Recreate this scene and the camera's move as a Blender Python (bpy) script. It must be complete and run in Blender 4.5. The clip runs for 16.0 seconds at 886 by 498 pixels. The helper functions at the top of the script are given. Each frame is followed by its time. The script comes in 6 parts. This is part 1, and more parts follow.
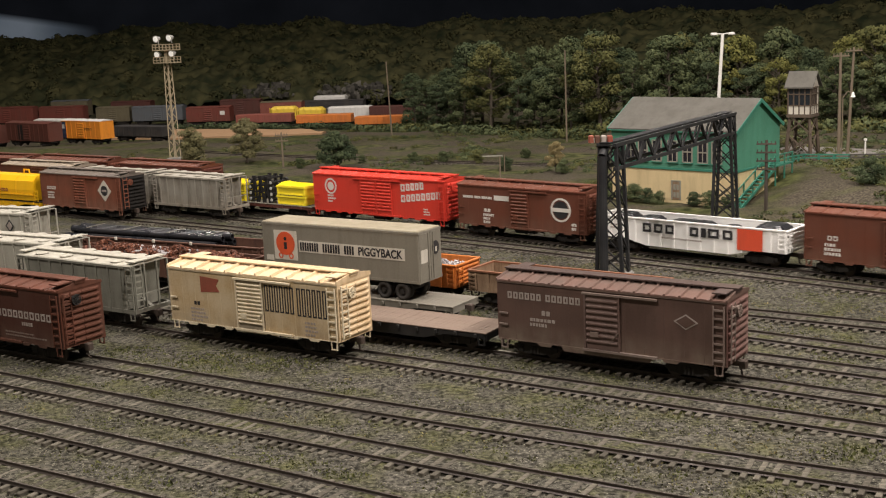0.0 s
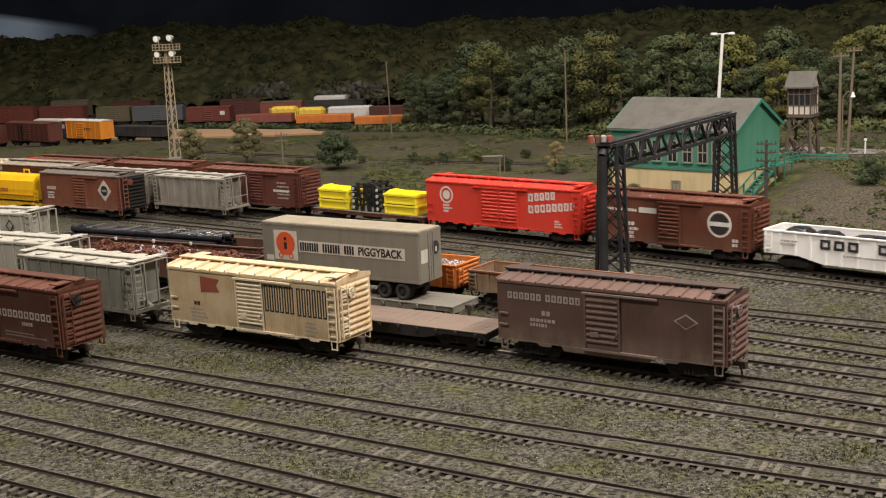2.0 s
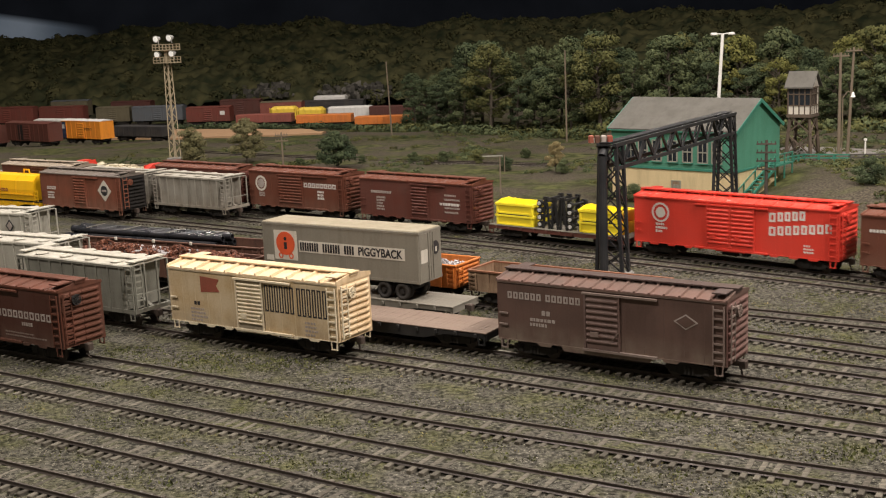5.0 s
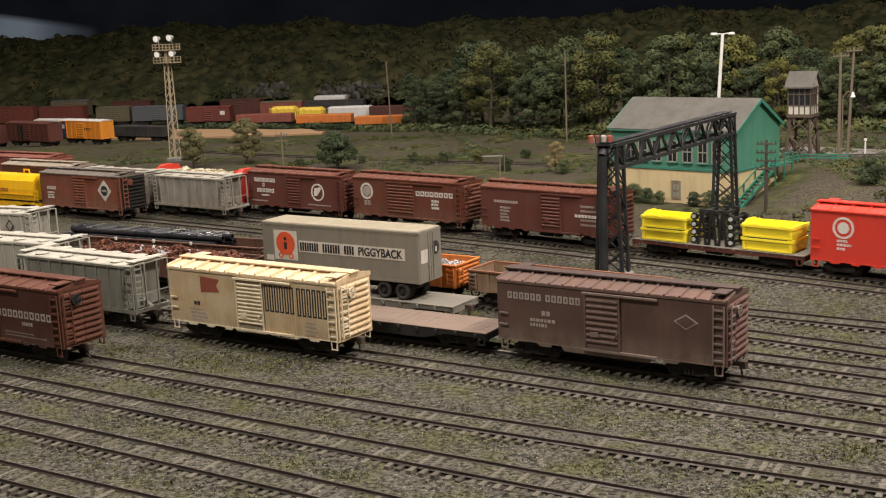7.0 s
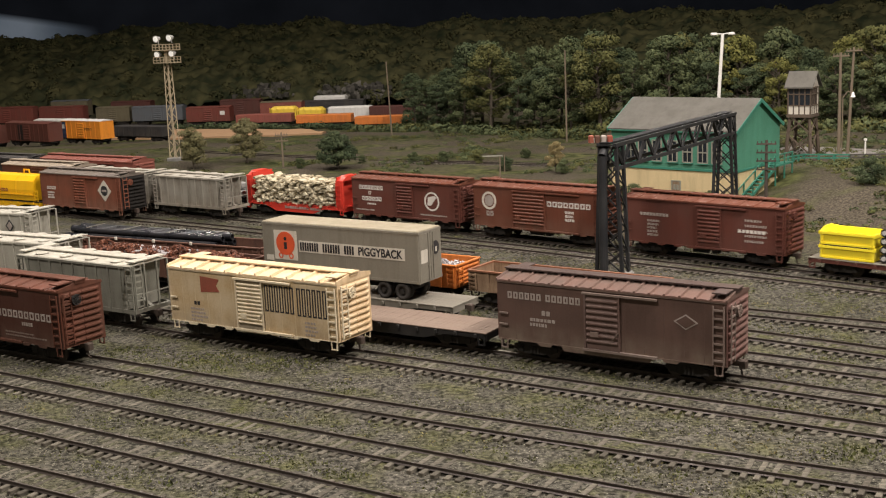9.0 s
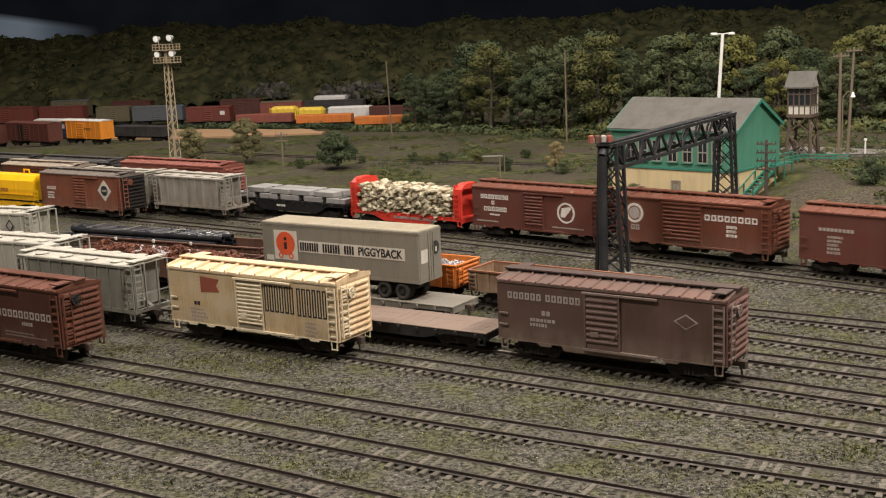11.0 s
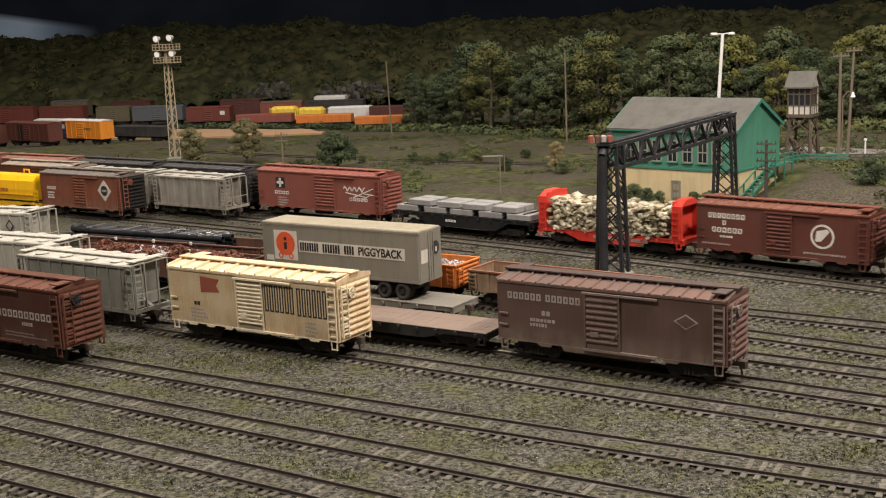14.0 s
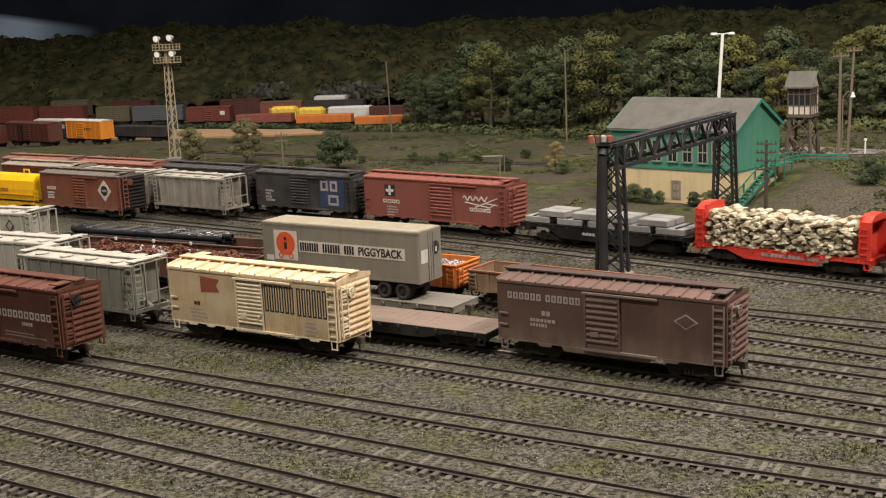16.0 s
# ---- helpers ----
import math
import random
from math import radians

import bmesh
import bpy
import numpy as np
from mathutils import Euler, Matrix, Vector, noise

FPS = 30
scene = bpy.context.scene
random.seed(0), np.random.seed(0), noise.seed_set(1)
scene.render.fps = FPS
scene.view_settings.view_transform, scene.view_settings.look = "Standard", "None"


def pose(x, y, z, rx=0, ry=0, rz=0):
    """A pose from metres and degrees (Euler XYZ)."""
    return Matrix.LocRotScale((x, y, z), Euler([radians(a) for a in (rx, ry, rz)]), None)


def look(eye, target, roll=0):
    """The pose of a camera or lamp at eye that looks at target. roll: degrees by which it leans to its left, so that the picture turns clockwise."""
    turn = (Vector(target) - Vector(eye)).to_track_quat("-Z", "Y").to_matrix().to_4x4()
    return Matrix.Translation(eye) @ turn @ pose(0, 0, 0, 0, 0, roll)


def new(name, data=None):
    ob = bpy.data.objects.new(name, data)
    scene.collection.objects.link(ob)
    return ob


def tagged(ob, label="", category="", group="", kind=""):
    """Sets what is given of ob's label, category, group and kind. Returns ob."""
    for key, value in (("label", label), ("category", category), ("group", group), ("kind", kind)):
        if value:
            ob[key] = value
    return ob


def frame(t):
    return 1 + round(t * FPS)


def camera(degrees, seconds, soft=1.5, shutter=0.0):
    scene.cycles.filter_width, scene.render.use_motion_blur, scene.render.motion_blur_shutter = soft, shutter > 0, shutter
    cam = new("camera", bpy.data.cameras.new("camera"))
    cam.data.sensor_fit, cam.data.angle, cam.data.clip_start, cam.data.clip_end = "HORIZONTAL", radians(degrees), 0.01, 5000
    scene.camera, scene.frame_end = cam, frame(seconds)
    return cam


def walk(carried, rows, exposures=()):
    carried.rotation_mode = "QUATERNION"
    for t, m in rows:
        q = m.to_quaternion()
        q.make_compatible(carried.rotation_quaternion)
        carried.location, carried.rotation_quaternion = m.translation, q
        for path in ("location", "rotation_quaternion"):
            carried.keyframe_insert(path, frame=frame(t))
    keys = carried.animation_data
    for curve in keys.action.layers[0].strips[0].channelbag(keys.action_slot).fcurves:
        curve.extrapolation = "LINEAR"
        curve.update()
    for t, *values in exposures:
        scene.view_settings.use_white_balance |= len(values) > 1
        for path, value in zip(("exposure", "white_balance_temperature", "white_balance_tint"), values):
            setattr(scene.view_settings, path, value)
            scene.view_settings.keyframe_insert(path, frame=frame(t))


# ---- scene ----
# A model railway in 1:87: lengths below are those of the full-size thing in metres, and K brings them to the model.
K = 1 / 87
cam = camera(41.9, 16.0, soft=1.15, shutter=0.5)
EYE = Vector((0, 0, 17.338))
AIM = EYE + Vector((0, 0.98168541, -0.19050922)) * 60
walk(cam, [(0, look(EYE * K, AIM * K, -2.44)), (16, look(EYE * K, AIM * K, -2.44))],
     [(0, -0.13, 6500, 10), (3, -0.08, 6500, 10), (7, -0.02, 6500, 10), (9, 0.0, 6500, 10), (16, 0.0, 6500, 10)])

# ---- light: warm tubes under the room's ceiling, over the front of the layout ----
world = bpy.data.worlds.new("room_dark")
scene.world = world
world.use_nodes = True
world.node_tree.nodes["Background"].inputs[0].default_value = (1.0, 0.86, 0.68, 1)
world.node_tree.nodes["Background"].inputs[1].default_value = 0.10
scene.view_settings.exposure = 0.0


def tube_lamp(x, y, z, sx, sy, power, tx=0.0, ty=0.0):
    data = bpy.data.lights.new("ceiling_tube", "AREA")
    data.shape, data.size, data.size_y = "RECTANGLE", sx * K, sy * K
    data.energy, data.color = power, (1.0, 0.90, 0.83)
    ob = new("ceiling_tube", data)
    ob.matrix_world = look(Vector((x, y, z)) * K, Vector((x + tx, y + ty, 0)) * K)
    return ob


tube_lamp(54, 22, 95, 36, 5, 27.0, -8, 14)
tube_lamp(-45, 22, 95, 36, 5, 12.5, 10, 14)
tube_lamp(46, 98, 98, 36, 5, 13.5, -8, 0)
tube_lamp(-48, 100, 98, 36, 5, 11.0, 8, 0)
tube_lamp(34, 200, 100, 36, 5, 5.0, -6, 0)
tube_lamp(-60, 190, 100, 36, 5, 9.5, 6, 0)


# ---- materials ----
def nodes_of(name):
    m = bpy.data.materials.new(name)
    m.use_nodes = True
    return m, m.node_tree.nodes, m.node_tree.links, m.node_tree.nodes["Principled BSDF"]


def texture(n, l, scale, detail=4.0, stretch=(1, 1, 1), coords="Object"):
    tc, mp, tx = n.new("ShaderNodeTexCoord"), n.new("ShaderNodeMapping"), n.new("ShaderNodeTexNoise")
    mp.inputs["Scale"].default_value = stretch
    tx.inputs["Scale"].default_value, tx.inputs["Detail"].default_value = scale / K, detail
    l.new(tc.outputs[coords], mp.inputs[0])
    l.new(mp.outputs[0], tx.inputs["Vector"])
    return tx.outputs["Fac"]


def ramp(n, l, fac, lo, hi):
    r = n.new("ShaderNodeMapRange")
    r.inputs["From Min"].default_value, r.inputs["From Max"].default_value = lo, hi
    l.new(fac, r.inputs["Value"])
    return r.outputs["Result"]


def blend(n, l, fac, a, b, kind="MIX"):
    mx = n.new("ShaderNodeMix")
    mx.data_type, mx.blend_type = "RGBA", kind
    for sock, val in ((mx.inputs["Factor"], fac), (mx.inputs["A"], a), (mx.inputs["B"], b)):
        if isinstance(val, (int, float)):
            sock.default_value = val
        elif isinstance(val, tuple):
            sock.default_value = (*val, 1)
        else:
            l.new(val, sock)
    return mx.outputs["Result"]


def times(n, l, a, k):
    t = n.new("ShaderNodeMath")
    t.operation = "MULTIPLY"
    l.new(a, t.inputs[0])
    t.inputs[1].default_value = k
    return t.outputs[0]


def bump(n, l, fac, b, strength, depth):
    bp = n.new("ShaderNodeBump")
    bp.inputs["Strength"].default_value, bp.inputs["Distance"].default_value = strength, depth * K
    l.new(fac, bp.inputs["Height"])
    l.new(bp.outputs[0], b.inputs["Normal"])


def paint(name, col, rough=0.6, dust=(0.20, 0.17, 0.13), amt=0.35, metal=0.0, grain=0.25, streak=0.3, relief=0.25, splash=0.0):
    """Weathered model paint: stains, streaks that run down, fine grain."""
    m, n, l, b = nodes_of(name)
    big = ramp(n, l, texture(n, l, 0.55, 5), 0.40, 0.72)
    run = ramp(n, l, texture(n, l, 2.2, 3, (1, 1, 0.12)), 0.48, 0.75)
    fine = texture(n, l, 9.0, 3)
    c = blend(n, l, times(n, l, big, amt), col, dust)
    c = blend(n, l, times(n, l, run, streak), c, tuple(v * 0.55 for v in dust))
    c = blend(n, l, times(n, l, ramp(n, l, fine, 0.35, 0.75), grain), c, tuple(min(1, v * 1.35 + 0.01) for v in col))
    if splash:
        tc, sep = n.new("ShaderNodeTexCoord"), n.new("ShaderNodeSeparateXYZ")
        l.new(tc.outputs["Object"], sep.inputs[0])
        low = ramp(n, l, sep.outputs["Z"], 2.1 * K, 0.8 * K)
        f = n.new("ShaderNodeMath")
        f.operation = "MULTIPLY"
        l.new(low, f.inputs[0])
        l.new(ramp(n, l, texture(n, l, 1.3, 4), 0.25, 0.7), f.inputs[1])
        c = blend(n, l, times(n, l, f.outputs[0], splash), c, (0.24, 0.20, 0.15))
    l.new(c, b.inputs["Base Color"])
    rg = n.new("ShaderNodeMapRange")
    rg.inputs["To Min"].default_value, rg.inputs["To Max"].default_value = max(0.2, rough - 0.14), min(1.0, rough + 0.14)
    l.new(big, rg.inputs["Value"])
    l.new(rg.outputs["Result"], b.inputs["Roughness"])
    b.inputs["Metallic"].default_value = metal
    b.inputs["Specular IOR Level"].default_value = 0.3
    bump(n, l, fine, b, relief, 0.03)
    return m


def varied(name, a, c, rough=0.85, scale=3.0, by="island", relief=0.5, depth=0.06):
    """Pieces that differ from one another between two colours."""
    m, n, l, b = nodes_of(name)
    if by == "island":
        src = n.new("ShaderNodeNewGeometry").outputs["Random Per Island"]
    else:
        src = n.new("ShaderNodeObjectInfo").outputs["Random"]
    fine = texture(n, l, scale, 4)
    col = blend(n, l, src, a, c)
    col = blend(n, l, ramp(n, l, fine, 0.35, 0.7), blend(n, l, 1.0, col, (0.62, 0.62, 0.62), "MULTIPLY"), col)
    l.new(col, b.inputs["Base Color"])
    b.inputs["Roughness"].default_value, b.inputs["Specular IOR Level"].default_value = rough, 0.2
    bump(n, l, fine, b, relief, depth)
    return m


def foliage(name, a, c, scale=0.45, leaf=0.3):
    """Leaves whose colour drifts from clump to clump and a little from leaf to leaf."""
    m, n, l, b = nodes_of(name)
    src = n.new("ShaderNodeNewGeometry").outputs["Random Per Island"]
    drift = ramp(n, l, texture(n, l, scale, 3), 0.32, 0.68)
    warm = tuple(v * k for v, k in zip(c, (1.25, 1.02, 0.7)))
    col = blend(n, l, drift, a, c)
    col = blend(n, l, times(n, l, src, leaf), col, warm)
    l.new(col, b.inputs["Base Color"])
    b.inputs["Roughness"].default_value, b.inputs["Specular IOR Level"].default_value = 0.9, 0.12
    return m


def ground_material():
    m, n, l, b = nodes_of("cinder_and_turf")
    big, mid, fine = texture(n, l, 0.05, 5), texture(n, l, 0.45, 6), texture(n, l, 5.0, 6)
    speck = texture(n, l, 9.0, 2)
    cinder = blend(n, l, ramp(n, l, fine, 0.36, 0.68), (0.015, 0.014, 0.011), (0.118, 0.110, 0.090))
    cinder = blend(n, l, ramp(n, l, speck, 0.63, 0.73), cinder, (0.26, 0.243, 0.195))
    turf = blend(n, l, ramp(n, l, fine, 0.35, 0.68), (0.026, 0.028, 0.010), (0.108, 0.108, 0.040))
    dirt = blend(n, l, ramp(n, l, fine, 0.35, 0.68), (0.036, 0.031, 0.023), (0.115, 0.097, 0.072))
    c = blend(n, l, ramp(n, l, mid, 0.46, 0.78), cinder, turf)
    # Away from the yard the ground turns to turf and bare soil.
    geo, sep = n.new("ShaderNodeNewGeometry"), n.new("ShaderNodeSeparateXYZ")
    l.new(geo.outputs["Position"], sep.inputs[0])
    a = n.new("ShaderNodeMath")
    a.operation = "MULTIPLY_ADD"
    a.inputs[1].default_value = 0.85
    l.new(sep.outputs["X"], a.inputs[0])
    l.new(sep.outputs["Y"], a.inputs[2])
    away = ramp(n, l, a.outputs[0], 103 * K, 112 * K)
    far = blend(n, l, ramp(n, l, texture(n, l, 0.13, 8, (0.8, 1.2, 1)), 0.44, 0.60), dirt, blend(n, l, ramp(n, l, texture(n, l, 0.9, 5), 0.35, 0.65), (0.024, 0.030, 0.010), (0.100, 0.104, 0.042)))
    c = blend(n, l, away, c, far)
    c = blend(n, l, ramp(n, l, big, 0.4, 0.7), c, blend(n, l, 1.0, c, (0.72, 0.74, 0.66), "MULTIPLY"))
    l.new(c, b.inputs["Base Color"])
    b.inputs["Roughness"].default_value, b.inputs["Specular IOR Level"].default_value = 0.95, 0.1
    bump(n, l, fine, b, 1.0, 0.16)
    return m


BLACK = paint("black_grime", (0.012, 0.012, 0.012), 0.7, (0.05, 0.045, 0.04), 0.35)
STEEL = paint("rail_steel", (0.055, 0.046, 0.040), 0.5, (0.11, 0.085, 0.065), 0.4, 0.3)
TRUCK = paint("truck_grime", (0.014, 0.013, 0.012), 0.75, (0.06, 0.05, 0.04), 0.4)
WHITE = paint("lettering_white", (0.62, 0.60, 0.55), 0.6, (0.3, 0.25, 0.2), 0.35)
FADED = paint("lettering_faded", (0.33, 0.29, 0.26), 0.6, (0.2, 0.16, 0.13), 0.4)
INK = paint("lettering_black", (0.02, 0.02, 0.022), 0.6, (0.1, 0.09, 0.08), 0.2)
RUST = paint("rusty_steel", (0.115, 0.055, 0.036), 0.8, (0.05, 0.03, 0.024), 0.6)
TRUCK_RUST = paint("coupler_rust", (0.050, 0.038, 0.030), 0.8, (0.09, 0.06, 0.045), 0.5)
GALV = paint("galvanised", (0.45, 0.45, 0.43), 0.5, (0.25, 0.23, 0.2), 0.3)
GROUND = ground_material()
TIE = varied("weathered_tie", (0.070, 0.062, 0.048), (0.150, 0.135, 0.106), 0.9, 6.0, "object")


# ---- mesh building ----
class Build:
    """Collects corners and faces of one mesh, in full-size metres."""

    def __init__(self):
        self.v, self.f = [], []

    def add(self, pts, faces):
        o = len(self.v)
        self.v += [tuple(p) for p in pts]
        self.f += [tuple(o + i for i in f) for f in faces]
        return self

    def box(self, x0, x1, y0, y1, z0, z1):
        return self.add([(x, y, z) for z in (z0, z1) for y in (y0, y1) for x in (x0, x1)],
                        [(0, 2, 3, 1), (4, 5, 7, 6), (0, 1, 5, 4), (2, 6, 7, 3), (0, 4, 6, 2), (1, 3, 7, 5)])

    def soft_box(self, x0, x1, y0, y1, z0, z1, c=0.03):
        """A box with chamfered edges all round its plan and top."""
        ring = lambda d, z: [(x0 + d + c, y0 + d, z), (x1 - d - c, y0 + d, z), (x1 - d, y0 + d + c, z), (x1 - d, y1 - d - c, z),
                             (x1 - d - c, y1 - d, z), (x0 + d + c, y1 - d, z), (x0 + d, y1 - d - c, z), (x0 + d, y0 + d + c, z)]
        return self.loft([ring(0, z0), ring(0, z1 - c), ring(c, z1)])

    def loft(self, rings, closed=True, caps=True):
        o, n = len(self.v), len(rings[0])
        for r in rings:
            self.v += [tuple(p) for p in r]
        for i in range(len(rings) - 1):
            for j in range(n if closed else n - 1):
                a, b = o + i * n + j, o + i * n + (j + 1) % n
                self.f.append((a, b, b + n, a + n))
        if caps:
            self.f.append(tuple(o + j for j in range(n))[::-1])
            self.f.append(tuple(o + (len(rings) - 1) * n + j for j in range(n)))
        return self

    def rod(self, a, b, r, n=8, r2=None):
        a, b = Vector(a), Vector(b)
        d = (b - a).normalized()
        u = d.orthogonal().normalized()
        w = d.cross(u)
        ring = lambda c, q: [c + (u * math.cos(2 * math.pi * i / n) + w * math.sin(2 * math.pi * i / n)) * q for i in range(n)]
        return self.loft([ring(a, r), ring(b, r if r2 is None else r2)])

    def _beam(self, a, b, w, h):
        a, b = Vector(a), Vector(b)
        d = (b - a).normalized()
        u = d.cross(Vector((0, 0, 1)))
        u = (u if u.length > 1e-4 else Vector((1, 0, 0))).normalized()
        q = u.cross(d)
        ring = lambda c: [c + u * w / 2 * i + q * h / 2 * j for i, j in ((-1, -1), (1, -1), (1, 1), (-1, 1))]
        return self.loft([ring(a), ring(b)])

    def ribs_x(self, x0, x1, y, z0, z1, count, out, depth, wide=0.38):
        """Long raised ribs that run in x on a wall at y; out is -1 or 1."""
        q = self.corrugation(z0, z1, count, depth, wide)
        rings = [[(x, y + out * a * k, c) for a, c in q] for x, k in ((x0, 0.02), (x0 + 0.06, 1), (x1 - 0.06, 1), (x1, 0.02))]
        return self.loft(rings, closed=False, caps=False)

    @staticmethod
    def corrugation(z0, z1, count, depth, wide=0.38):
        p, q = (z1 - z0) / count, []
        for i in range(count):
            z = z0 + (i + 0.5) * p
            q += [(0.004, z - p * wide), (depth, z - p * wide * 0.35), (depth, z + p * wide * 0.35), (0.004, z + p * wide)]
        return q

    def ribs_y(self, y0, y1, x, z0, z1, count, out, depth):
        q = self.corrugation(z0, z1, count, depth)
        rings = [[(x + out * (0.004 + a * k), y, c) for a, c in q] for y, k in ((y0, 0.02), (y0 + 0.25, 1), (-0.03, 1), (0.0, 0.5), (0.03, 1), (y1 - 0.25, 1), (y1, 0.02))]
        return self.loft(rings, closed=False, caps=False)

    def mesh(self, name, material, smooth=False):
        me = bpy.data.meshes.new(name)
        me.from_pydata([(a * K, b * K, c * K) for a, b, c in self.v], [], self.f)
        me.materials.append(material)
        if smooth:
            me.polygons.foreach_set("use_smooth", [True] * len(me.polygons))
        me.update()
        bm = bmesh.new()
        bm.from_mesh(me)
        bmesh.ops.recalc_face_normals(bm, faces=bm.faces)
        bm.to_mesh(me)
        bm.free()
        return me


def part(name, b, material, parent, label="", smooth=False, at=None):
    ob = new(name, b if isinstance(b, bpy.types.Mesh) else b.mesh(name, material, smooth))
    ob.parent = parent
    if at is not None:
        ob.location = Vector(at) * K
    return tagged(ob, label)


def thing(name, m, label, category, group="", kind=""):
    return tagged(place(new(name), m), label, category, group, kind)


def place(ob, m):
    ob.matrix_basis = m
    return ob


def at(x, y, z=0.0, turn=0.0):
    """A pose at a full-size place; turn in degrees."""
    return pose(x * K, y * K, z * K, 0, 0, turn)


# ---- the lines of the tracks: y = a + b x + c x x ----
LINES = {
    "front_4": (34.36, -0.592, 0.0004), "front_3": (38.74, -0.660, -0.0010), "front_2": (44.19, -0.616, 0.0004),
    "front_1": (49.60, -0.590, 0.0011), "cream": (57.50, -0.652, 0.0), "brown": (62.60, -0.645, -0.0016),
    "trailer": (67.70, -0.665, -0.0010), "gondola": (73.30, -0.675, -0.0026), "empty": (77.80, -0.655, 0.0),
    "far_line": (150.2, -0.62, 0.003), "siding": (88.8, -0.812, -0.0015), "second": (93.95, -0.830, -0.0017), "main": (98.80, -0.8366, -0.00172),
}


def on(line, x):
    a, b, c = LINES[line]
    return a + b * x + c * x * x, math.degrees(math.atan(b + 2 * c * x))


def along(line, x, d):
    """The x that lies d metres on along the line from x."""
    a, b, c = LINES[line]
    for _ in range(40):
        x += d / 40 / math.hypot(1, b + 2 * c * x)
    return x


def car_pose(line, x_end, length):
    """Pose of a standing car whose right end is at x_end on its line."""
    x = along(line, x_end, -length / 2)
    y, turn = on(line, x)
    return at(x, y, 0, turn)


def train_pose(s):
    """Pose on the main line s metres on from x = 0."""
    x = along("main", 0.0, s) if abs(s) > 1e-6 else 0.0
    y, turn = on("main", x)
    return at(x, y, 0, turn)


# ---- rolling stock: x along the car, -y the side that faces the yard, z up from the rail ----
_truck_meshes = {}


def truck(car, x):
    """A two-axle truck under a car: side frames, bolster and two wheelsets."""
    if not _truck_meshes:
        b = Build()
        for s in (-1, 1):
            y = s * 1.0
            b.loft([[(-1.25, y - 0.08, 0.42), (-1.25, y + 0.08, 0.42), (-1.25, y + 0.08, 0.66), (-1.25, y - 0.08, 0.66)],
                    [(-0.5, y - 0.1, 0.22), (-0.5, y + 0.1, 0.22), (-0.5, y + 0.1, 0.78), (-0.5, y - 0.1, 0.78)],
                    [(0.5, y - 0.1, 0.22), (0.5, y + 0.1, 0.22), (0.5, y + 0.1, 0.78), (0.5, y - 0.1, 0.78)],
                    [(1.25, y - 0.08, 0.42), (1.25, y + 0.08, 0.42), (1.25, y + 0.08, 0.66), (1.25, y - 0.08, 0.66)]])
            for x0 in (-0.85, 0.85):
                b.box(x0 - 0.16, x0 + 0.16, y - 0.16, y + 0.16, 0.32, 0.62)
            for x0 in (-0.2, 0, 0.2):
                b.rod((x0, y + s * 0.11, 0.26), (x0, y + s * 0.11, 0.62), 0.08, 6)
        b.box(-0.22, 0.22, -1.0, 1.0, 0.5, 0.8)
        _truck_meshes["frame"] = b.mesh("truck_frame", TRUCK)
        w = Build()
        for s in (-1, 1):
            w.rod((0, s * 0.70, 0), (0, s * 0.80, 0), 0.42, 16)
            w.rod((0, s * 0.66, 0), (0, s * 0.70, 0), 0.46, 16)
        w.rod((0, -1.0, 0), (0, 1.0, 0), 0.08, 8)
        _truck_meshes["wheel"] = w.mesh("wheelset", STEEL)
    t = part("truck", _truck_meshes["frame"], None, car, "grimy black cast truck", at=(x, 0, 0))
    for dx in (-0.85, 0.85):
        part("wheelset", _truck_meshes["wheel"], None, t, at=(dx, 0, 0.42))


_coupler = {}


def underside(car, L, zb, sill=BLACK, coupler=True, inset=2.1):
    """Centre sill, brake gear, two trucks and two couplers."""
    b = Build()
    b.box(-L / 2 + 0.3, L / 2 - 0.3, -0.25, 0.25, zb - 0.32, zb + 0.1)
    for x in (-L * 0.16, L * 0.16):
        b.box(x - 0.1, x + 0.1, -1.3, 1.3, zb - 0.2, zb + 0.05)
    part("underframe", b, BLACK, car)
    b = Build()
    b.rod((-0.9, -0.75, zb - 0.28), (0.3, -0.75, zb - 0.28), 0.22, 10)
    b.box(0.6, 1.1, -0.95, -0.5, zb - 0.45, zb - 0.05)
    part("brake_cylinder", b, BLACK, car)
    for s in (-1, 1):
        truck(car, s * (L / 2 - inset))
        if coupler:
            if "m" not in _coupler:
                c = Build()
                c.box(-0.35, 0.3, -0.13, 0.13, 0.68, 0.94)
                c.soft_box(0.25, 0.62, -0.2, 0.16, 0.6, 1.0, 0.05)
                c.rod((0.3, -0.05, 0.66), (0.42, -0.12, 0.28), 0.05, 6)
                c.rod((0.42, -0.12, 0.28), (0.62, -0.12, 0.22), 0.04, 6)
                _coupler["m"] = c.mesh("coupler", TRUCK_RUST)
            k = part("coupler", _coupler["m"], None, car, "rusty knuckle coupler", at=(s * (L / 2 - 0.1), 0, 0))
            if s < 0:
                k.rotation_euler = (0, 0, math.pi)


def ladder(car, x0, x1, y0, y1, z0, z1, rungs, material, stiles=True, name="ladder"):
    b = Build()
    for i in range(rungs):
        z = z0 + (z1 - z0) * (i + 0.5) / rungs
        b._beam((x0, y0, z), (x1, y1, z), 0.06, 0.09)
    if stiles:
        b._beam((x0, y0, z0 - 0.02), (x0, y0, z1), 0.06, 0.07)
        b._beam((x1, y1, z0 - 0.02), (x1, y1, z1), 0.06, 0.07)
    part(name, b, material, car)


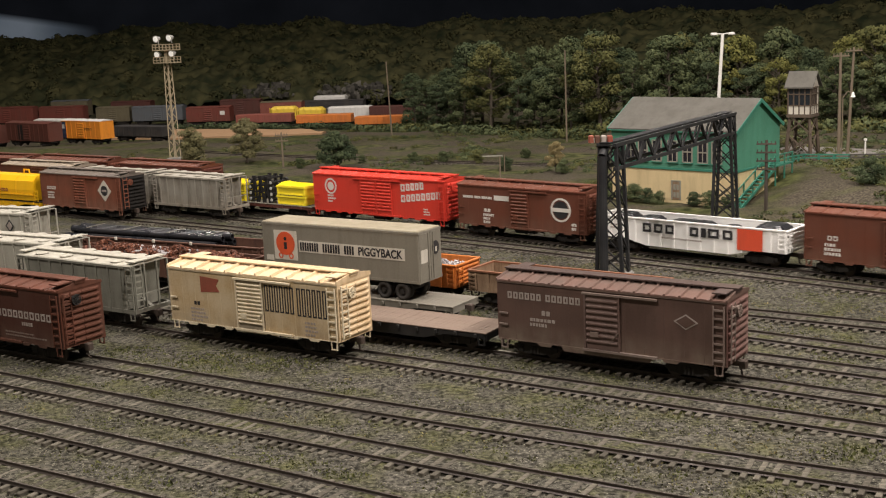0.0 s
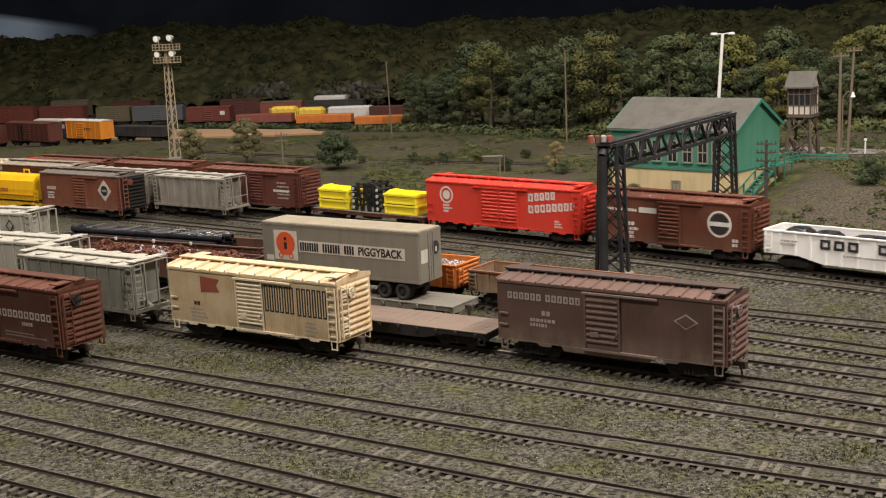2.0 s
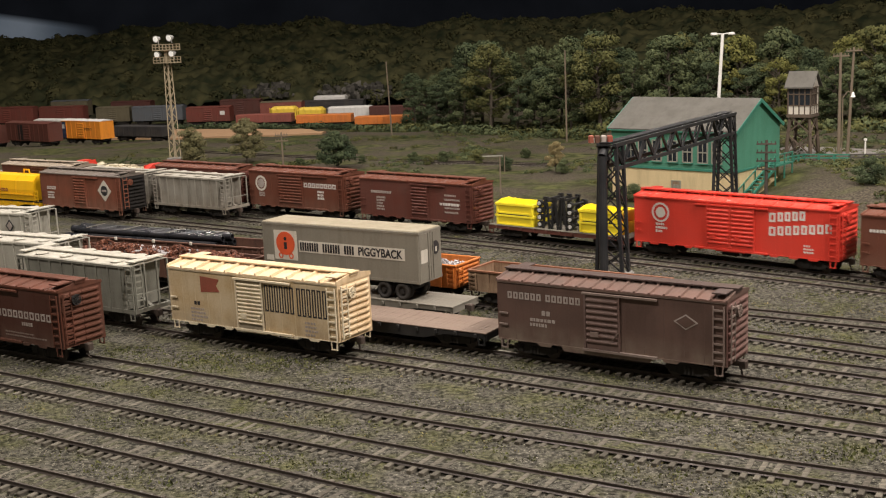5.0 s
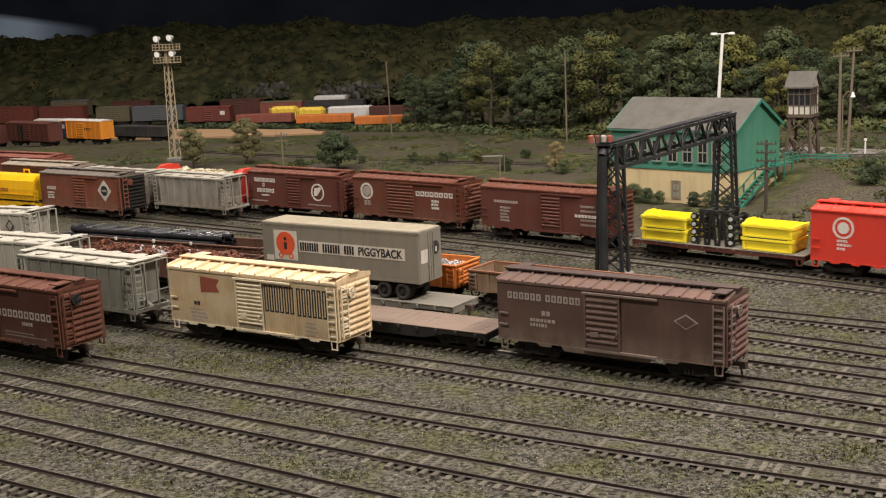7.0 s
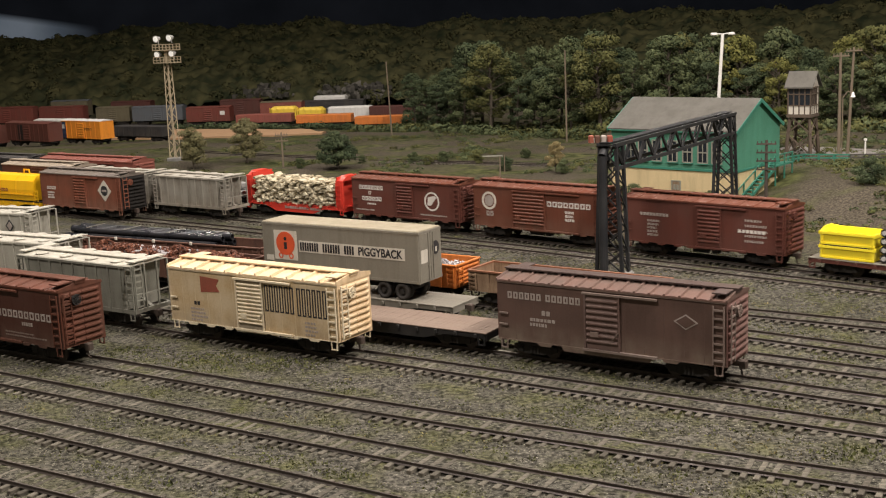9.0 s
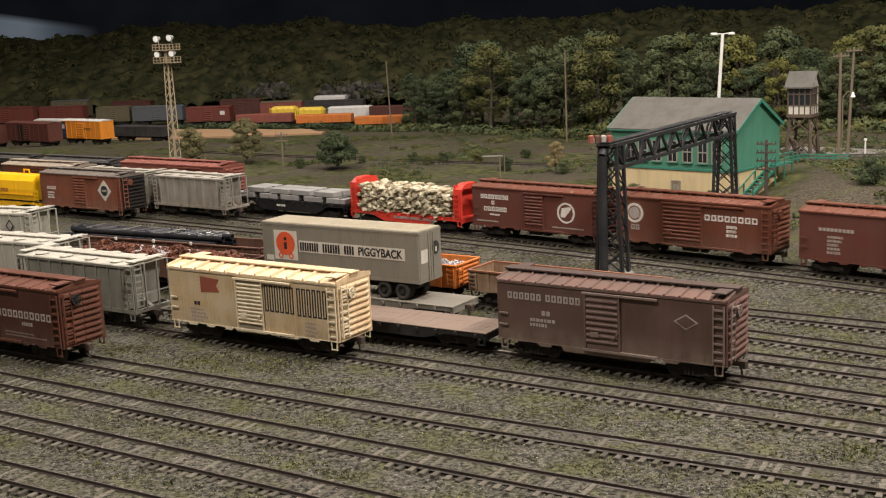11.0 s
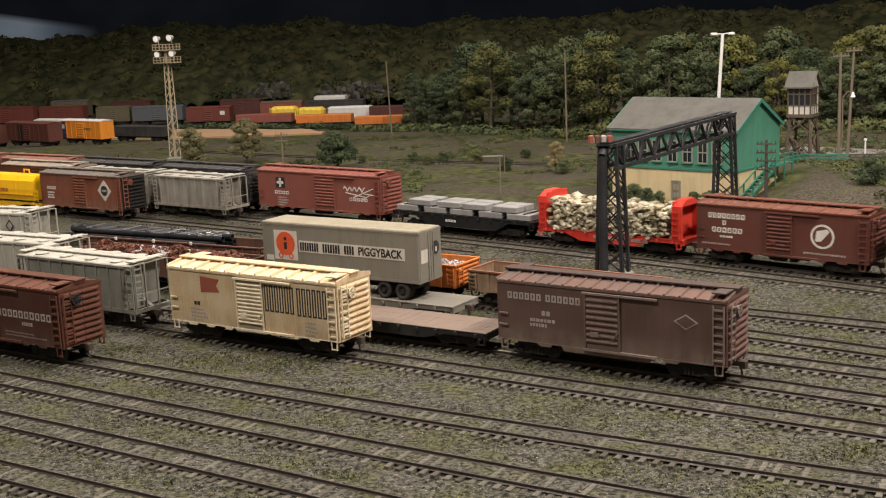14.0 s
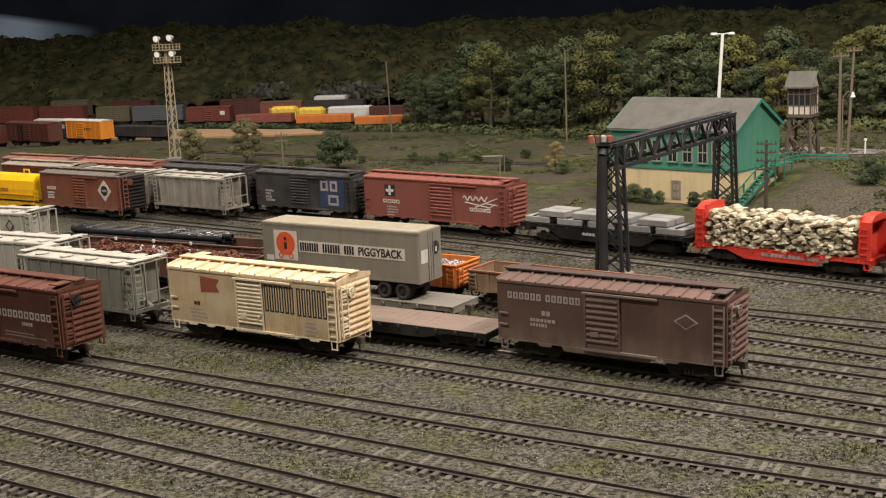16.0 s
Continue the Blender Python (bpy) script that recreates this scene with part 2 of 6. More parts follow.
def stirrup(b, x, y, z):
    b._beam((x - 0.2, y, z), (x - 0.16, y, z - 0.42), 0.05, 0.07)
    b._beam((x + 0.2, y, z), (x + 0.16, y, z - 0.42), 0.05, 0.07)
    b._beam((x - 0.2, y, z - 0.42), (x + 0.2, y, z - 0.42), 0.1, 0.05)


def bars(car, x, z, height, widths, material, y, fill=0.74, slant=0.0, name="lettering", label="", stroke=0.22):
    """A line of lettering as plain blocks, one for each character, the large ones open; 0 leaves a gap."""
    b = Build()
    for w in widths:
        if w:
            t, s = 0.02, w * fill
            zz = z + slant * x
            q = height * stroke if height < 1 else 0.075
            if height < 0.3 or s < q * 2.6:
                b.box(x, x + s, y - t, y, zz, zz + height)
            else:
                b.box(x, x + q, y - t, y, zz, zz + height)
                b.box(x + s - q, x + s, y - t, y, zz, zz + height)
                b.box(x + q, x + s - q, y - t, y, zz, zz + q)
                b.box(x + q, x + s - q, y - t, y, zz + height - q, zz + height)
            x += w
        else:
            x += height * 0.55
    return part(name, b, material, car, label)


def lines_of_marks(car, x, z, rows, material, y, width=1.1, height=0.16, gap=0.1):
    """Small dimensional data as short plain bars, stacked."""
    rnd = random.Random(int(x * 100 + z * 10))
    b = Build()
    for i in range(rows):
        w = width * rnd.uniform(0.55, 1.0)
        zz = z - i * (height + gap)
        p = 0.0
        while p < w:
            q = rnd.uniform(0.08, 0.2)
            b.box(x + p, x + min(p + q, w), y - 0.015, y, zz, zz + height)
            p += q + 0.06
    tagged(part("data_mark", b, material, car), kind="stuff")


def disc(car, x, z, r, y, material, name="emblem", label="", n=28, inner=0.0):
    b = Build()
    ring = lambda q, yy: [(x + q * math.cos(2 * math.pi * i / n), yy, z + q * math.sin(2 * math.pi * i / n)) for i in range(n)]
    if inner:
        b.loft([ring(r, y), ring(r, y - 0.02), ring(inner, y - 0.02), ring(inner, y)], caps=False)
    else:
        b.loft([ring(r, y), ring(r, y - 0.02)])
    return part(name, b, material, car, label)


def shape(car, pts, y, material, name="emblem", label="", t=0.02):
    b = Build()
    b.loft([[(x, y, z) for x, z in pts], [(x, y - t, z) for x, z in pts]])
    return part(name, b, material, car, label)


def boxcar(name, m, label, L, body, roof, end=None, door_x=(-0.95, 0.95), door=None, ze=4.1, zb=0.95, W=2.9, door_kind="ribs", double=0.0,
           roof_ribs=11, tabs=True, rungs=7, board=None, end_ribs=9, trim=None, group="freight cars", seams=5, brake=None, sill=None, door_back=None, door_ribs=9, rib_wide=0.38, rib_up=0.05):
    """A steel boxcar: panelled sides, ribbed door, corrugated ends, ribbed roof, running board, ladders, trucks."""
    car = thing(name, m, label, "boxcar", group)
    h, w, trim = L / 2, W / 2, trim or body
    main = part("body", Build().box(-h, h, -w, w, zb, ze), body, car)
    seam = Build().box(-0.025, 0.025, -0.007, 0.007, zb + 0.06, ze - 0.08).mesh("seam", body)
    step = Build()
    stirrup(step, 0, 0, 0)
    step = step.mesh("step", trim)
    for s in (-1, 1):
        for i in range(seams + 1):
            for side in (-1, 1):
                x = side * (door_x[1] + 0.25 + (h - 0.06 - door_x[1] - 0.25) * i / seams)
                part("seam", seam, None, main, at=(x, s * w, 0))
        # the fascia under the roof, and the side sill with its tabs
        part("fascia", Build().box(-h, h, min(s * w, s * (w + 0.05)), max(s * w, s * (w + 0.05)), ze - 0.08, ze), trim, main)
        pts = [(-h, zb + 0.05), (h, zb + 0.05), (h, zb)]
        if tabs == "belly":
            for x, q, drop in ((h - 2.75, 0.45, 0.14), (0.0, h - 3.7, 0.24), (-h + 2.75, 0.45, 0.14)):
                pts += [(x + q, zb), (x + q - 0.15, zb - drop), (x - q + 0.15, zb - drop), (x - q, zb)]
        elif tabs:
            for x, q in ((h - 1.7, 0.4), (h - 3.1, 0.35), (h - 4.5, 0.35), (0.0, 1.2), (-h + 4.5, 0.35), (-h + 3.1, 0.35), (-h + 1.7, 0.4)):
                pts += [(x + q, zb), (x + q - 0.12, zb - 0.12), (x - q + 0.12, zb - 0.12), (x - q, zb)]
        pts += [(-h, zb)]
        y0, y1 = sorted((s * (w - 0.06), s * (w + 0.035)))
        part("side_sill", Build().loft([[(x, y0, z) for x, z in pts], [(x, y1, z) for x, z in pts]]), sill or body, car)
        for t in (-1, 1):
            part("step", step, None, car, at=(s * (h - 0.35), t * (w + 0.02), zb))
    # ends
    for s in (-1, 1):
        b = Build()
        b.box(min(s * h, s * (h + 0.03)), max(s * h, s * (h + 0.03)), -w, w, zb, ze + 0.02)
        b.ribs_y(-w + 0.12, w - 0.12, s * (h + 0.03), zb + 0.1, ze - 0.1, end_ribs, s, 0.13)
        b.add([(s * (h + 0.03), -w, ze), (s * (h + 0.03), w, ze), (s * (h + 0.03), 0, ze + 0.30)], [(0, 1, 2)])
        part("end_panel", b, end or body, car)
    # roof with raised seams
    b = Build()
    e = h + 0.08
    rings, pitch = [], (2 * e - 0.1) / roof_ribs
    for i in range(roof_ribs + 1):
        x = -e + 0.05 + pitch * i
        # up over the rib, down beside it, and up a little on the pressed panel
        for dx, up in ((-0.09, -0.006), (-0.035, rib_up), (0.035, rib_up), (0.09, -0.006), (0.26, rib_up * 0.3), (pitch - 0.26, rib_up * 0.3)):
            if -e <= x + dx <= e:
                rings.append([(x + dx, y, z + (up if k in (1, 2, 4, 5) else 0)) for k, (y, z) in enumerate(
                    ((-w - 0.07, ze - 0.02), (-w - 0.06, ze + 0.05), (-0.3, ze + 0.25), (0, ze + 0.30), (0.3, ze + 0.25), (w + 0.06, ze + 0.05), (w + 0.07, ze - 0.02)))])
    b.loft(rings)
    part("roof", b, roof, car)
    # running board of planks on saddles, with an end platform
    b = Build()
    for y in (-0.26, 0.0, 0.26):
        b.box(-e - 0.1, e + 0.1, y - 0.122, y + 0.122, ze + 0.395, ze + 0.465)
    for i in range(roof_ribs + 1):
        x = -e + 0.05 + (2 * e - 0.1) * i / roof_ribs
        b.box(x - 0.09, x + 0.09, -0.36, 0.36, ze + 0.24, ze + 0.395)
    for s in (-1, 1):
        x0, x1 = sorted((s * (h - 0.75), s * (h - 0.05)))
        y0, y1 = sorted((-s * 0.4, -s * (w - 0.05))) if s < 0 else (-(w - 0.05), -0.4)
        b.box(x0, x1, y0, y1, ze + 0.34, ze + 0.40)
    part("running_board", b, board or roof, car, "slatted running board on the roof")
    # door
    for k in range(2 if double else 1):
        x0, x1 = (door_x[0], door_x[1]) if not double else ((-double, 0.0) if k == 0 else (0.02, double))
        d = part("door", Build().box(x0, x1, -w - 0.07, -w + 0.01, zb + 0.12, ze - 0.28), door_back or door or body, car)
        b = Build()
        if door_kind == "ribs":
            b.ribs_x(x0 + 0.08, x1 - 0.08, -w - 0.07, zb + 0.35, ze - 0.4, door_ribs, -1, 0.085, rib_wide)
        else:
            b.ribs_x(x0 + 0.08, x1 - 0.08, -w - 0.07, zb + 0.3, ze - 0.4, 3, -1, 0.05)
        for x in (x0 + 0.05, x1 - 0.05):
            b.box(x - 0.05, x + 0.05, -w - 0.13, -w - 0.06, zb + 0.1, ze - 0.28)
        part("door_panel", b, door or body, d)
        b = Build()
        b.box(x0 + 0.35, x0 + 0.8, -w - 0.18, -w - 0.08, zb + 0.75, zb + 1.0)
        b._beam((x1 - 0.4, -w - 0.17, zb + 0.7), (x1 - 0.06, -w - 0.17, zb + 1.1), 0.05, 0.05)
        part("door_latch", b, trim, d)
    dx0, dx1 = (door_x[0] - 0.1, door_x[1] + (door_x[1] - door_x[0])) if not double else (-double - 0.9, double + 1.0)
    b = Build()
    b.box(dx0, dx1, -w - 0.16, -w, ze - 0.26, ze - 0.16)
    part("upper_door_track", b, trim, car)
    b = Build()
    b.box(dx0, dx1, -w - 0.16, -w, zb - 0.02, zb + 0.10)
    part("lower_door_track", b, trim, car)
    # ladders on the side at the right, grab irons at the left, a ladder on the end
    ladder(car, h - 0.62, h - 0.10, -w - 0.09, -w - 0.09, zb + 0.1, ze - 0.2, rungs, trim)
    ladder(car, -h + 0.1, -h + 0.6, -w - 0.09, -w - 0.09, zb + 0.55, zb + 1.75, 2, trim, False, "grab_iron")
    ladder(car, h + 0.2, h + 0.2, -w + 0.12, -w + 0.62, zb + 0.2, ze - 0.1, rungs, trim)
    b = Build()
    n = 14
    for i in range(n):
        a0, a1 = 2 * math.pi * i / n, 2 * math.pi * (i + 1) / n
        c = lambda a: (h + 0.34, -0.55 + 0.28 * math.cos(a), ze - 0.55 + 0.28 * math.sin(a))
        b._beam(c(a0), c(a1), 0.05, 0.05)
    for i in range(4):
        a0 = math.pi * i / 4
        b._beam((h + 0.34, -0.55 + 0.28 * math.cos(a0), ze - 0.55 + 0.28 * math.sin(a0)), (h + 0.34, -0.55 - 0.28 * math.cos(a0), ze - 0.55 - 0.28 * math.sin(a0)), 0.04, 0.04)
    b.box(h + 0.1, h + 0.3, -0.75, -0.35, ze - 0.75, ze - 0.35)
    part("brake_wheel", b, brake or trim, car)
    underside(car, L, zb, inset=1.95)
    car["half"] = h
    return car


def flatcar(name, m, label, L, deck, sill, W=2.9, zd=1.1, group="freight cars", coupler=True, category="flatcar", planks=True, deep=0.35, inset=2.2):
    car = thing(name, m, label, category, group)
    h, w = L / 2, W / 2
    b = Build()
    pts = [(-h, zd - 0.06), (h, zd - 0.06), (h, zd - 0.3), (h - 2.6, zd - 0.3), (h - 4.0, zd - 0.3 - deep), (-h + 4.0, zd - 0.3 - deep), (-h + 2.6, zd - 0.3), (-h, zd - 0.3)]
    for y0, y1 in ((-w, -w + 0.18), (w - 0.18, w)):
        b.loft([[(x, y0, z) for x, z in pts], [(x, y1, z) for x, z in pts]])
    for s in (-1, 1):
        b.box(min(s * h, s * (h - 0.2)), max(s * h, s * (h - 0.2)), -w, w, zd - 0.42, zd - 0.06)
        stirrup(b, s * (h - 0.3), -w - 0.01, zd - 0.25)
    part("side_sill", b, sill, car)
    d = part("deck", Build().box(-h, h, -w + 0.02, w - 0.02, zd - 0.12, zd - 0.05), deck, car)
    if planks:
        n = int(L / 0.3)
        plank = Build().box(0.005, L / n - 0.005, -w - 0.04, w + 0.04, zd - 0.045, zd).mesh("plank", deck)
        for i in range(n):
            part("plank", plank, None, d, at=(-h + L * i / n, random.uniform(-0.02, 0.02), random.uniform(-0.006, 0.004)))
    pocket = Build().soft_box(-0.09, 0.09, -w - 0.12, -w, zd - 0.28, zd - 0.08, 0.02).mesh("stake_pocket", sill)
    for i in range(int(L / 1.25)):
        part("stake_pocket", pocket, None, car, at=(-h + 0.8 + i * 1.25, 0, 0))
    underside(car, L, zd - 0.2, coupler=coupler, inset=inset)
    return car


def gondola(name, m, label, L, paint_mat, zt=2.35, zb=0.95, W=2.9, ribs=12, inside=None, fish=0.0, group="freight cars", rim=None):
    car = thing(name, m, label, "gondola", group)
    h, w, t = L / 2, W / 2, 0.09
    b = Build()
    pts = [(-h, zt), (h, zt), (h, zb), (h - 2.4, zb), (h - 4.2, zb - fish), (-h + 4.2, zb - fish), (-h + 2.4, zb), (-h, zb)]
    for y0, y1 in ((-w, -w + t), (w - t, w)):
        b.loft([[(x, y0, z) for x, z in pts], [(x, y1, z) for x, z in pts]])
    for i in range(ribs + 1):
        x = -h + 0.12 + (L - 0.24) * i / ribs
        low = zb - fish * min(1, max(0, (h - abs(x) - 2.4) / 1.8))
        for s in (-1, 1):
            b.box(x - 0.08, x + 0.08, min(s * w, s * (w + 0.08)), max(s * w, s * (w + 0.08)), low, zt - 0.05)
    part("side_wall", b, paint_mat, car)
    for s in (-1, 1):
        b = Build()
        b.box(min(s * h, s * (h - t)), max(s * h, s * (h - t)), -w, w, zb, zt)
        b.ribs_y(-w + 0.1, w - 0.1, s * h, zb + 0.05, zt - 0.1, 5, s, 0.11)
        part("end_panel", b, paint_mat, car)
    b = Build()
    for y in (-w, w):
        b.box(-h - 0.05, h + 0.05, y - 0.1, y + 0.1, zt, zt + 0.09)
    for x in (-h, h):
        b.box(x - 0.1, x + 0.1, -w + 0.1, w - 0.1, zt, zt + 0.088)
    part("rim", b, rim or paint_mat, car)
    part("floor_plate", Build().box(-h + 0.05, h - 0.05, -w + 0.05, w - 0.05, zb, zb + 0.1), inside or RUST, car)
    ladder(car, h - 0.6, h - 0.12, -w - 0.12, -w - 0.12, zb + 0.15, zt - 0.1, 4, paint_mat)
    ladder(car, -h + 0.12, -h + 0.6, -w - 0.12, -w - 0.12, zb + 0.15, zt - 0.1, 4, paint_mat)
    ladder(car, h + 0.15, h + 0.15, -w + 0.1, -w + 0.6, zb + 0.15, zt - 0.1, 3, paint_mat)
    underside(car, L, zb)
    return car


def hopper(name, m, label, L, col, roof, zt=3.85, W=2.9, hatches="round", ribs=8, rail=None, group="freight cars"):
    """A covered hopper with slope sheets at its ends, side ribs, a roof with hatches and end ladders."""
    car = thing(name, m, label, "hopper car", group)
    h, w, zb = L / 2, W / 2, 1.05
    sl = 0.38
    b = Build()
    # the bin, with ends that slope inwards to the bottom
    top, mid, low = h - 0.75, h - 0.75 - 0.05, h - 0.75 - sl
    b.loft([[(-low, -w, zb), (low, -w, zb), (low, w, zb), (-low, w, zb)], [(-low, -w, zb + 0.75), (low, -w, zb + 0.75), (low, w, zb + 0.75), (-low, w, zb + 0.75)],
            [(-mid, -w, zt - 0.5), (mid, -w, zt - 0.5), (mid, w, zt - 0.5), (-mid, w, zt - 0.5)],
            [(-top, -w, zt), (top, -w, zt), (top, w, zt), (-top, w, zt)]])
    part("bin", b, col, car)
    b = Build()
    for i in range(ribs + 1):
        x = -low + 2 * low * i / ribs
        for s in (-1, 1):
            b.box(x - 0.05, x + 0.05, min(s * w, s * (w + 0.09)), max(s * w, s * (w + 0.09)), zb, zt - 0.08)
    for s in (-1, 1):
        b.box(-h, h, min(s * w, s * (w + 0.06)), max(s * w, s * (w + 0.06)), zb - 0.12, zb + 0.12)
        b.box(-top, top, min(s * w, s * (w + 0.08)), max(s * w, s * (w + 0.08)), zt - 0.14, zt)
    part("side_rib", b, col, car)
    b = Build()
    b.loft([[(x, -w - 0.06, zt), (x, -w - 0.02, zt + 0.06), (x, 0, zt + 0.17), (x, w + 0.02, zt + 0.06), (x, w + 0.06, zt)] for x in (-h + 0.2, h - 0.2)])
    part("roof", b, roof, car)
    b = Build()
    b.box(-h + 0.05, h - 0.05, -0.36, 0.36, zt + 0.22, zt + 0.29)
    for i in range(8):
        x = -h + 0.4 + (L - 0.8) * i / 7
        b.box(x - 0.06, x + 0.06, -0.34, 0.34, zt + 0.14, zt + 0.22)
    for s in (-1, 1):
        b.box(min(s * (h - 0.1), s * (h - 0.75)), max(s * (h - 0.1), s * (h - 0.75)), -w + 0.1, w - 0.1, zt + 0.22, zt + 0.28)
    part("running_board", b, rail or roof, car)
    n = 4
    for i in range(n):
        for s in (-1, 1):
            x, y = (-top + 2 * top * (i + 0.5) / n), s * 0.92
            b = Build()
            if hatches == "round":
                b.rod((x, y, zt + 0.05), (x, y, zt + 0.16), 0.40, 18)
                b.rod((x, y, zt + 0.16), (x, y, zt + 0.20), 0.44, 18, 0.36)
            else:
                b.soft_box(x - 0.6, x + 0.6, y - 0.32, y + 0.32, zt + 0.04, zt + 0.25, 0.05)
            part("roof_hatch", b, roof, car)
    for s in (-1, 1):
        b = Build()
        for y in (-w + 0.05, -0.5, 0.5, w - 0.05):
            b._beam((s * (h - 0.1), y, zb), (s * (h - 0.1), y, zt + 0.02), 0.1, 0.08)
        b.box(min(s * h, s * (h - 0.25)), max(s * h, s * (h - 0.25)), -w, w, zb - 0.1, zb + 0.12)
        b._beam((s * (h - 0.1), -w + 0.05, zb + 1.0), (s * (h - 0.1), w - 0.05, zb + 1.0), 0.05, 0.07)
        b._beam((s * (h - 0.05), -w + 0.02, zt - 0.1), (s * (top - 0.2), -w + 0.02, zt - 0.1), 0.06, 0.1)
        stirrup(b, s * (h - 0.35), -w - 0.03, zb - 0.1)
        b.loft([[(s * (low + 0.1), y, zb + 0.1), (s * (h - 0.2), y, zb + 0.1), (s * (low + 0.1), y, zb + 0.6)] for y in (-0.12, 0.12)])
        part("end_frame", b, col, car)
        ladder(car, s * (h - 0.62), s * (h - 0.14), -w - 0.06, -w - 0.06, zb + 0.1, zt, 7, rail or col)
    ladder(car, h + 0.0, h + 0.0, -w + 0.08, -w + 0.6, zb + 0.1, zt, 7, rail or col)
    b = Build()
    for x in (-low * 0.5, low * 0.5):
        b.loft([[(x - 1.2, -1.0, zb), (x + 1.2, -1.0, zb), (x + 1.2, 1.0, zb), (x - 1.2, 1.0, zb)],
                [(x - 0.35, -0.8, 0.45), (x + 0.35, -0.8, 0.45), (x + 0.35, 0.8, 0.45), (x - 0.35, 0.8, 0.45)]])
    part("discharge_chute", b, col, car)
    underside(car, L, zb - 0.1, inset=1.75)
    return car


# ---- the room: layout ground, backdrop hill, dark walls and ceiling ----
def height(x, y):
    """Relief of the layout, in full-size metres; the rails lie at zero."""
    d = y + 0.85 * x
    z = -0.30
    up = max(0.0, min(1.0, (x - 27 + (y - 104) * 0.12) / 10)) * max(0.0, min(1.0, (d - 118) / 14))
    z += 2.2 * up * up * (3 - 2 * up)
    q = max(0.0, min(1.0, (y - 196) / 18)) * max(0.0, min(1.0, (4 - x) / 10))
    z -= 1.1 * q * q * (3 - 2 * q)
    rough = max(0.0, min(1.0, (d - 104) / 10))
    z += rough * 0.28 * noise.fractal(Vector((x * 0.11, y * 0.11, 0.3)), 0.9, 2.0, 3)
    return z


def ground():
    xs = np.concatenate([np.arange(-170, -60, 4.0), np.arange(-60, 60, 1.2), np.arange(60, 182, 4.0)])
    ys = np.concatenate([np.arange(-40, 20, 5.0), np.arange(20, 130, 1.2), np.arange(130, 420, 4.0)])
    b = Build()
    b.v = [(x, y, height(x, y) + 0.03 * noise.noise(Vector((x * 0.7, y * 0.7, 0)))) for y in ys for x in xs]
    n = len(xs)
    b.f = [(j * n + i, j * n + i + 1, (j + 1) * n + i + 1, (j + 1) * n + i) for j in range(len(ys) - 1) for i in range(n - 1)]
    return tagged(new("ground", b.mesh("ground", GROUND, True)), "grey cinder and green turf yard ground", "ground", kind="structure")


ground()
WALL = paint("room_wall", (0.20, 0.19, 0.17), 0.9, (0.16, 0.15, 0.14), 0.4)
DARK = paint("room_ceiling", (0.16, 0.155, 0.15), 0.95, (0.13, 0.13, 0.12), 0.3)


def backdrop_paint():
    """A painted sky with a faint added glow: pale blue low in the west, dark slate elsewhere."""
    m, n, l, b = nodes_of("glowing_painted_sky")
    geo, sep = n.new("ShaderNodeNewGeometry"), n.new("ShaderNodeSeparateXYZ")
    l.new(geo.outputs["Position"], sep.inputs[0])
    west = ramp(n, l, sep.outputs["X"], -120 * K, -146 * K)
    edge = n.new("ShaderNodeMath")
    edge.operation = "MULTIPLY_ADD"
    edge.inputs[1].default_value = 0.17
    l.new(sep.outputs["X"], edge.inputs[0])
    l.new(sep.outputs["Z"], edge.inputs[2])
    low = ramp(n, l, edge.outputs[0], 1.6 * K, -0.9 * K)
    f = n.new("ShaderNodeMath")
    f.operation = "MULTIPLY"
    l.new(west, f.inputs[0])
    l.new(low, f.inputs[1])
    cloud = ramp(n, l, texture(n, l, 0.05, 4), 0.3, 0.7)
    c = blend(n, l, f.outputs[0], blend(n, l, cloud, (0.010, 0.012, 0.016), (0.018, 0.021, 0.028)), blend(n, l, cloud, (0.22, 0.29, 0.38), (0.36, 0.43, 0.52)))
    l.new(c, b.inputs["Base Color"])
    # Glow added to lift the sky's brightness; no lamp stands behind it.
    l.new(c, b.inputs["Emission Color"])
    b.inputs["Emission Strength"].default_value = 0.16
    b.inputs["Roughness"].default_value = 0.9
    b.inputs["Specular IOR Level"].default_value = 0.05
    return m


SKY = backdrop_paint()
for name, x0, x1, y0, y1, z0, z1, mat in (("wall_north", -175, 190, 424, 430, -5, 120, SKY), ("wall_south", -175, 190, -48, -42, -5, 120, WALL),
                                          ("wall_west", -180, -174, -48, 430, -5, 120, WALL), ("wall_east", 186, 192, -48, 430, -5, 120, WALL)):
    tagged(new(name, Build().box(x0, x1, y0, y1, z0, z1).mesh(name, mat)), "plain painted room wall", "wall", kind="structure")
tagged(new("ceiling", Build().box(-180, 192, -48, 430, 120, 124).mesh("ceiling", DARK)), "plain ceiling of the layout room", "ceiling", kind="structure")


def hill_foot(x):
    return 268 - 0.50 * x if x > -40 else 288 - 0.10 * (x + 40)


def hill_height(x, d):
    t = max(0.0, min(1.0, d / 70))
    top = np.interp(x, (-150, -125, -98, -61, 5, 49, 134), (16.2, 16.6, 18.6, 18.2, 16.2, 16.8, 16.2)) + 0.7 * math.sin(x * 0.13) + 0.4 * math.sin(x * 0.31)
    return top * (t ** 0.8) + 1.2 * noise.noise(Vector((x * 0.06, d * 0.06, 4)))


HILL = foliage("hill_canopy", (0.017, 0.024, 0.012), (0.088, 0.084, 0.038), 0.24, 0.0)
FAR_LEAF = foliage("far_woods_leaf", (0.028, 0.036, 0.017), (0.092, 0.088, 0.040), 0.24, 0.12)


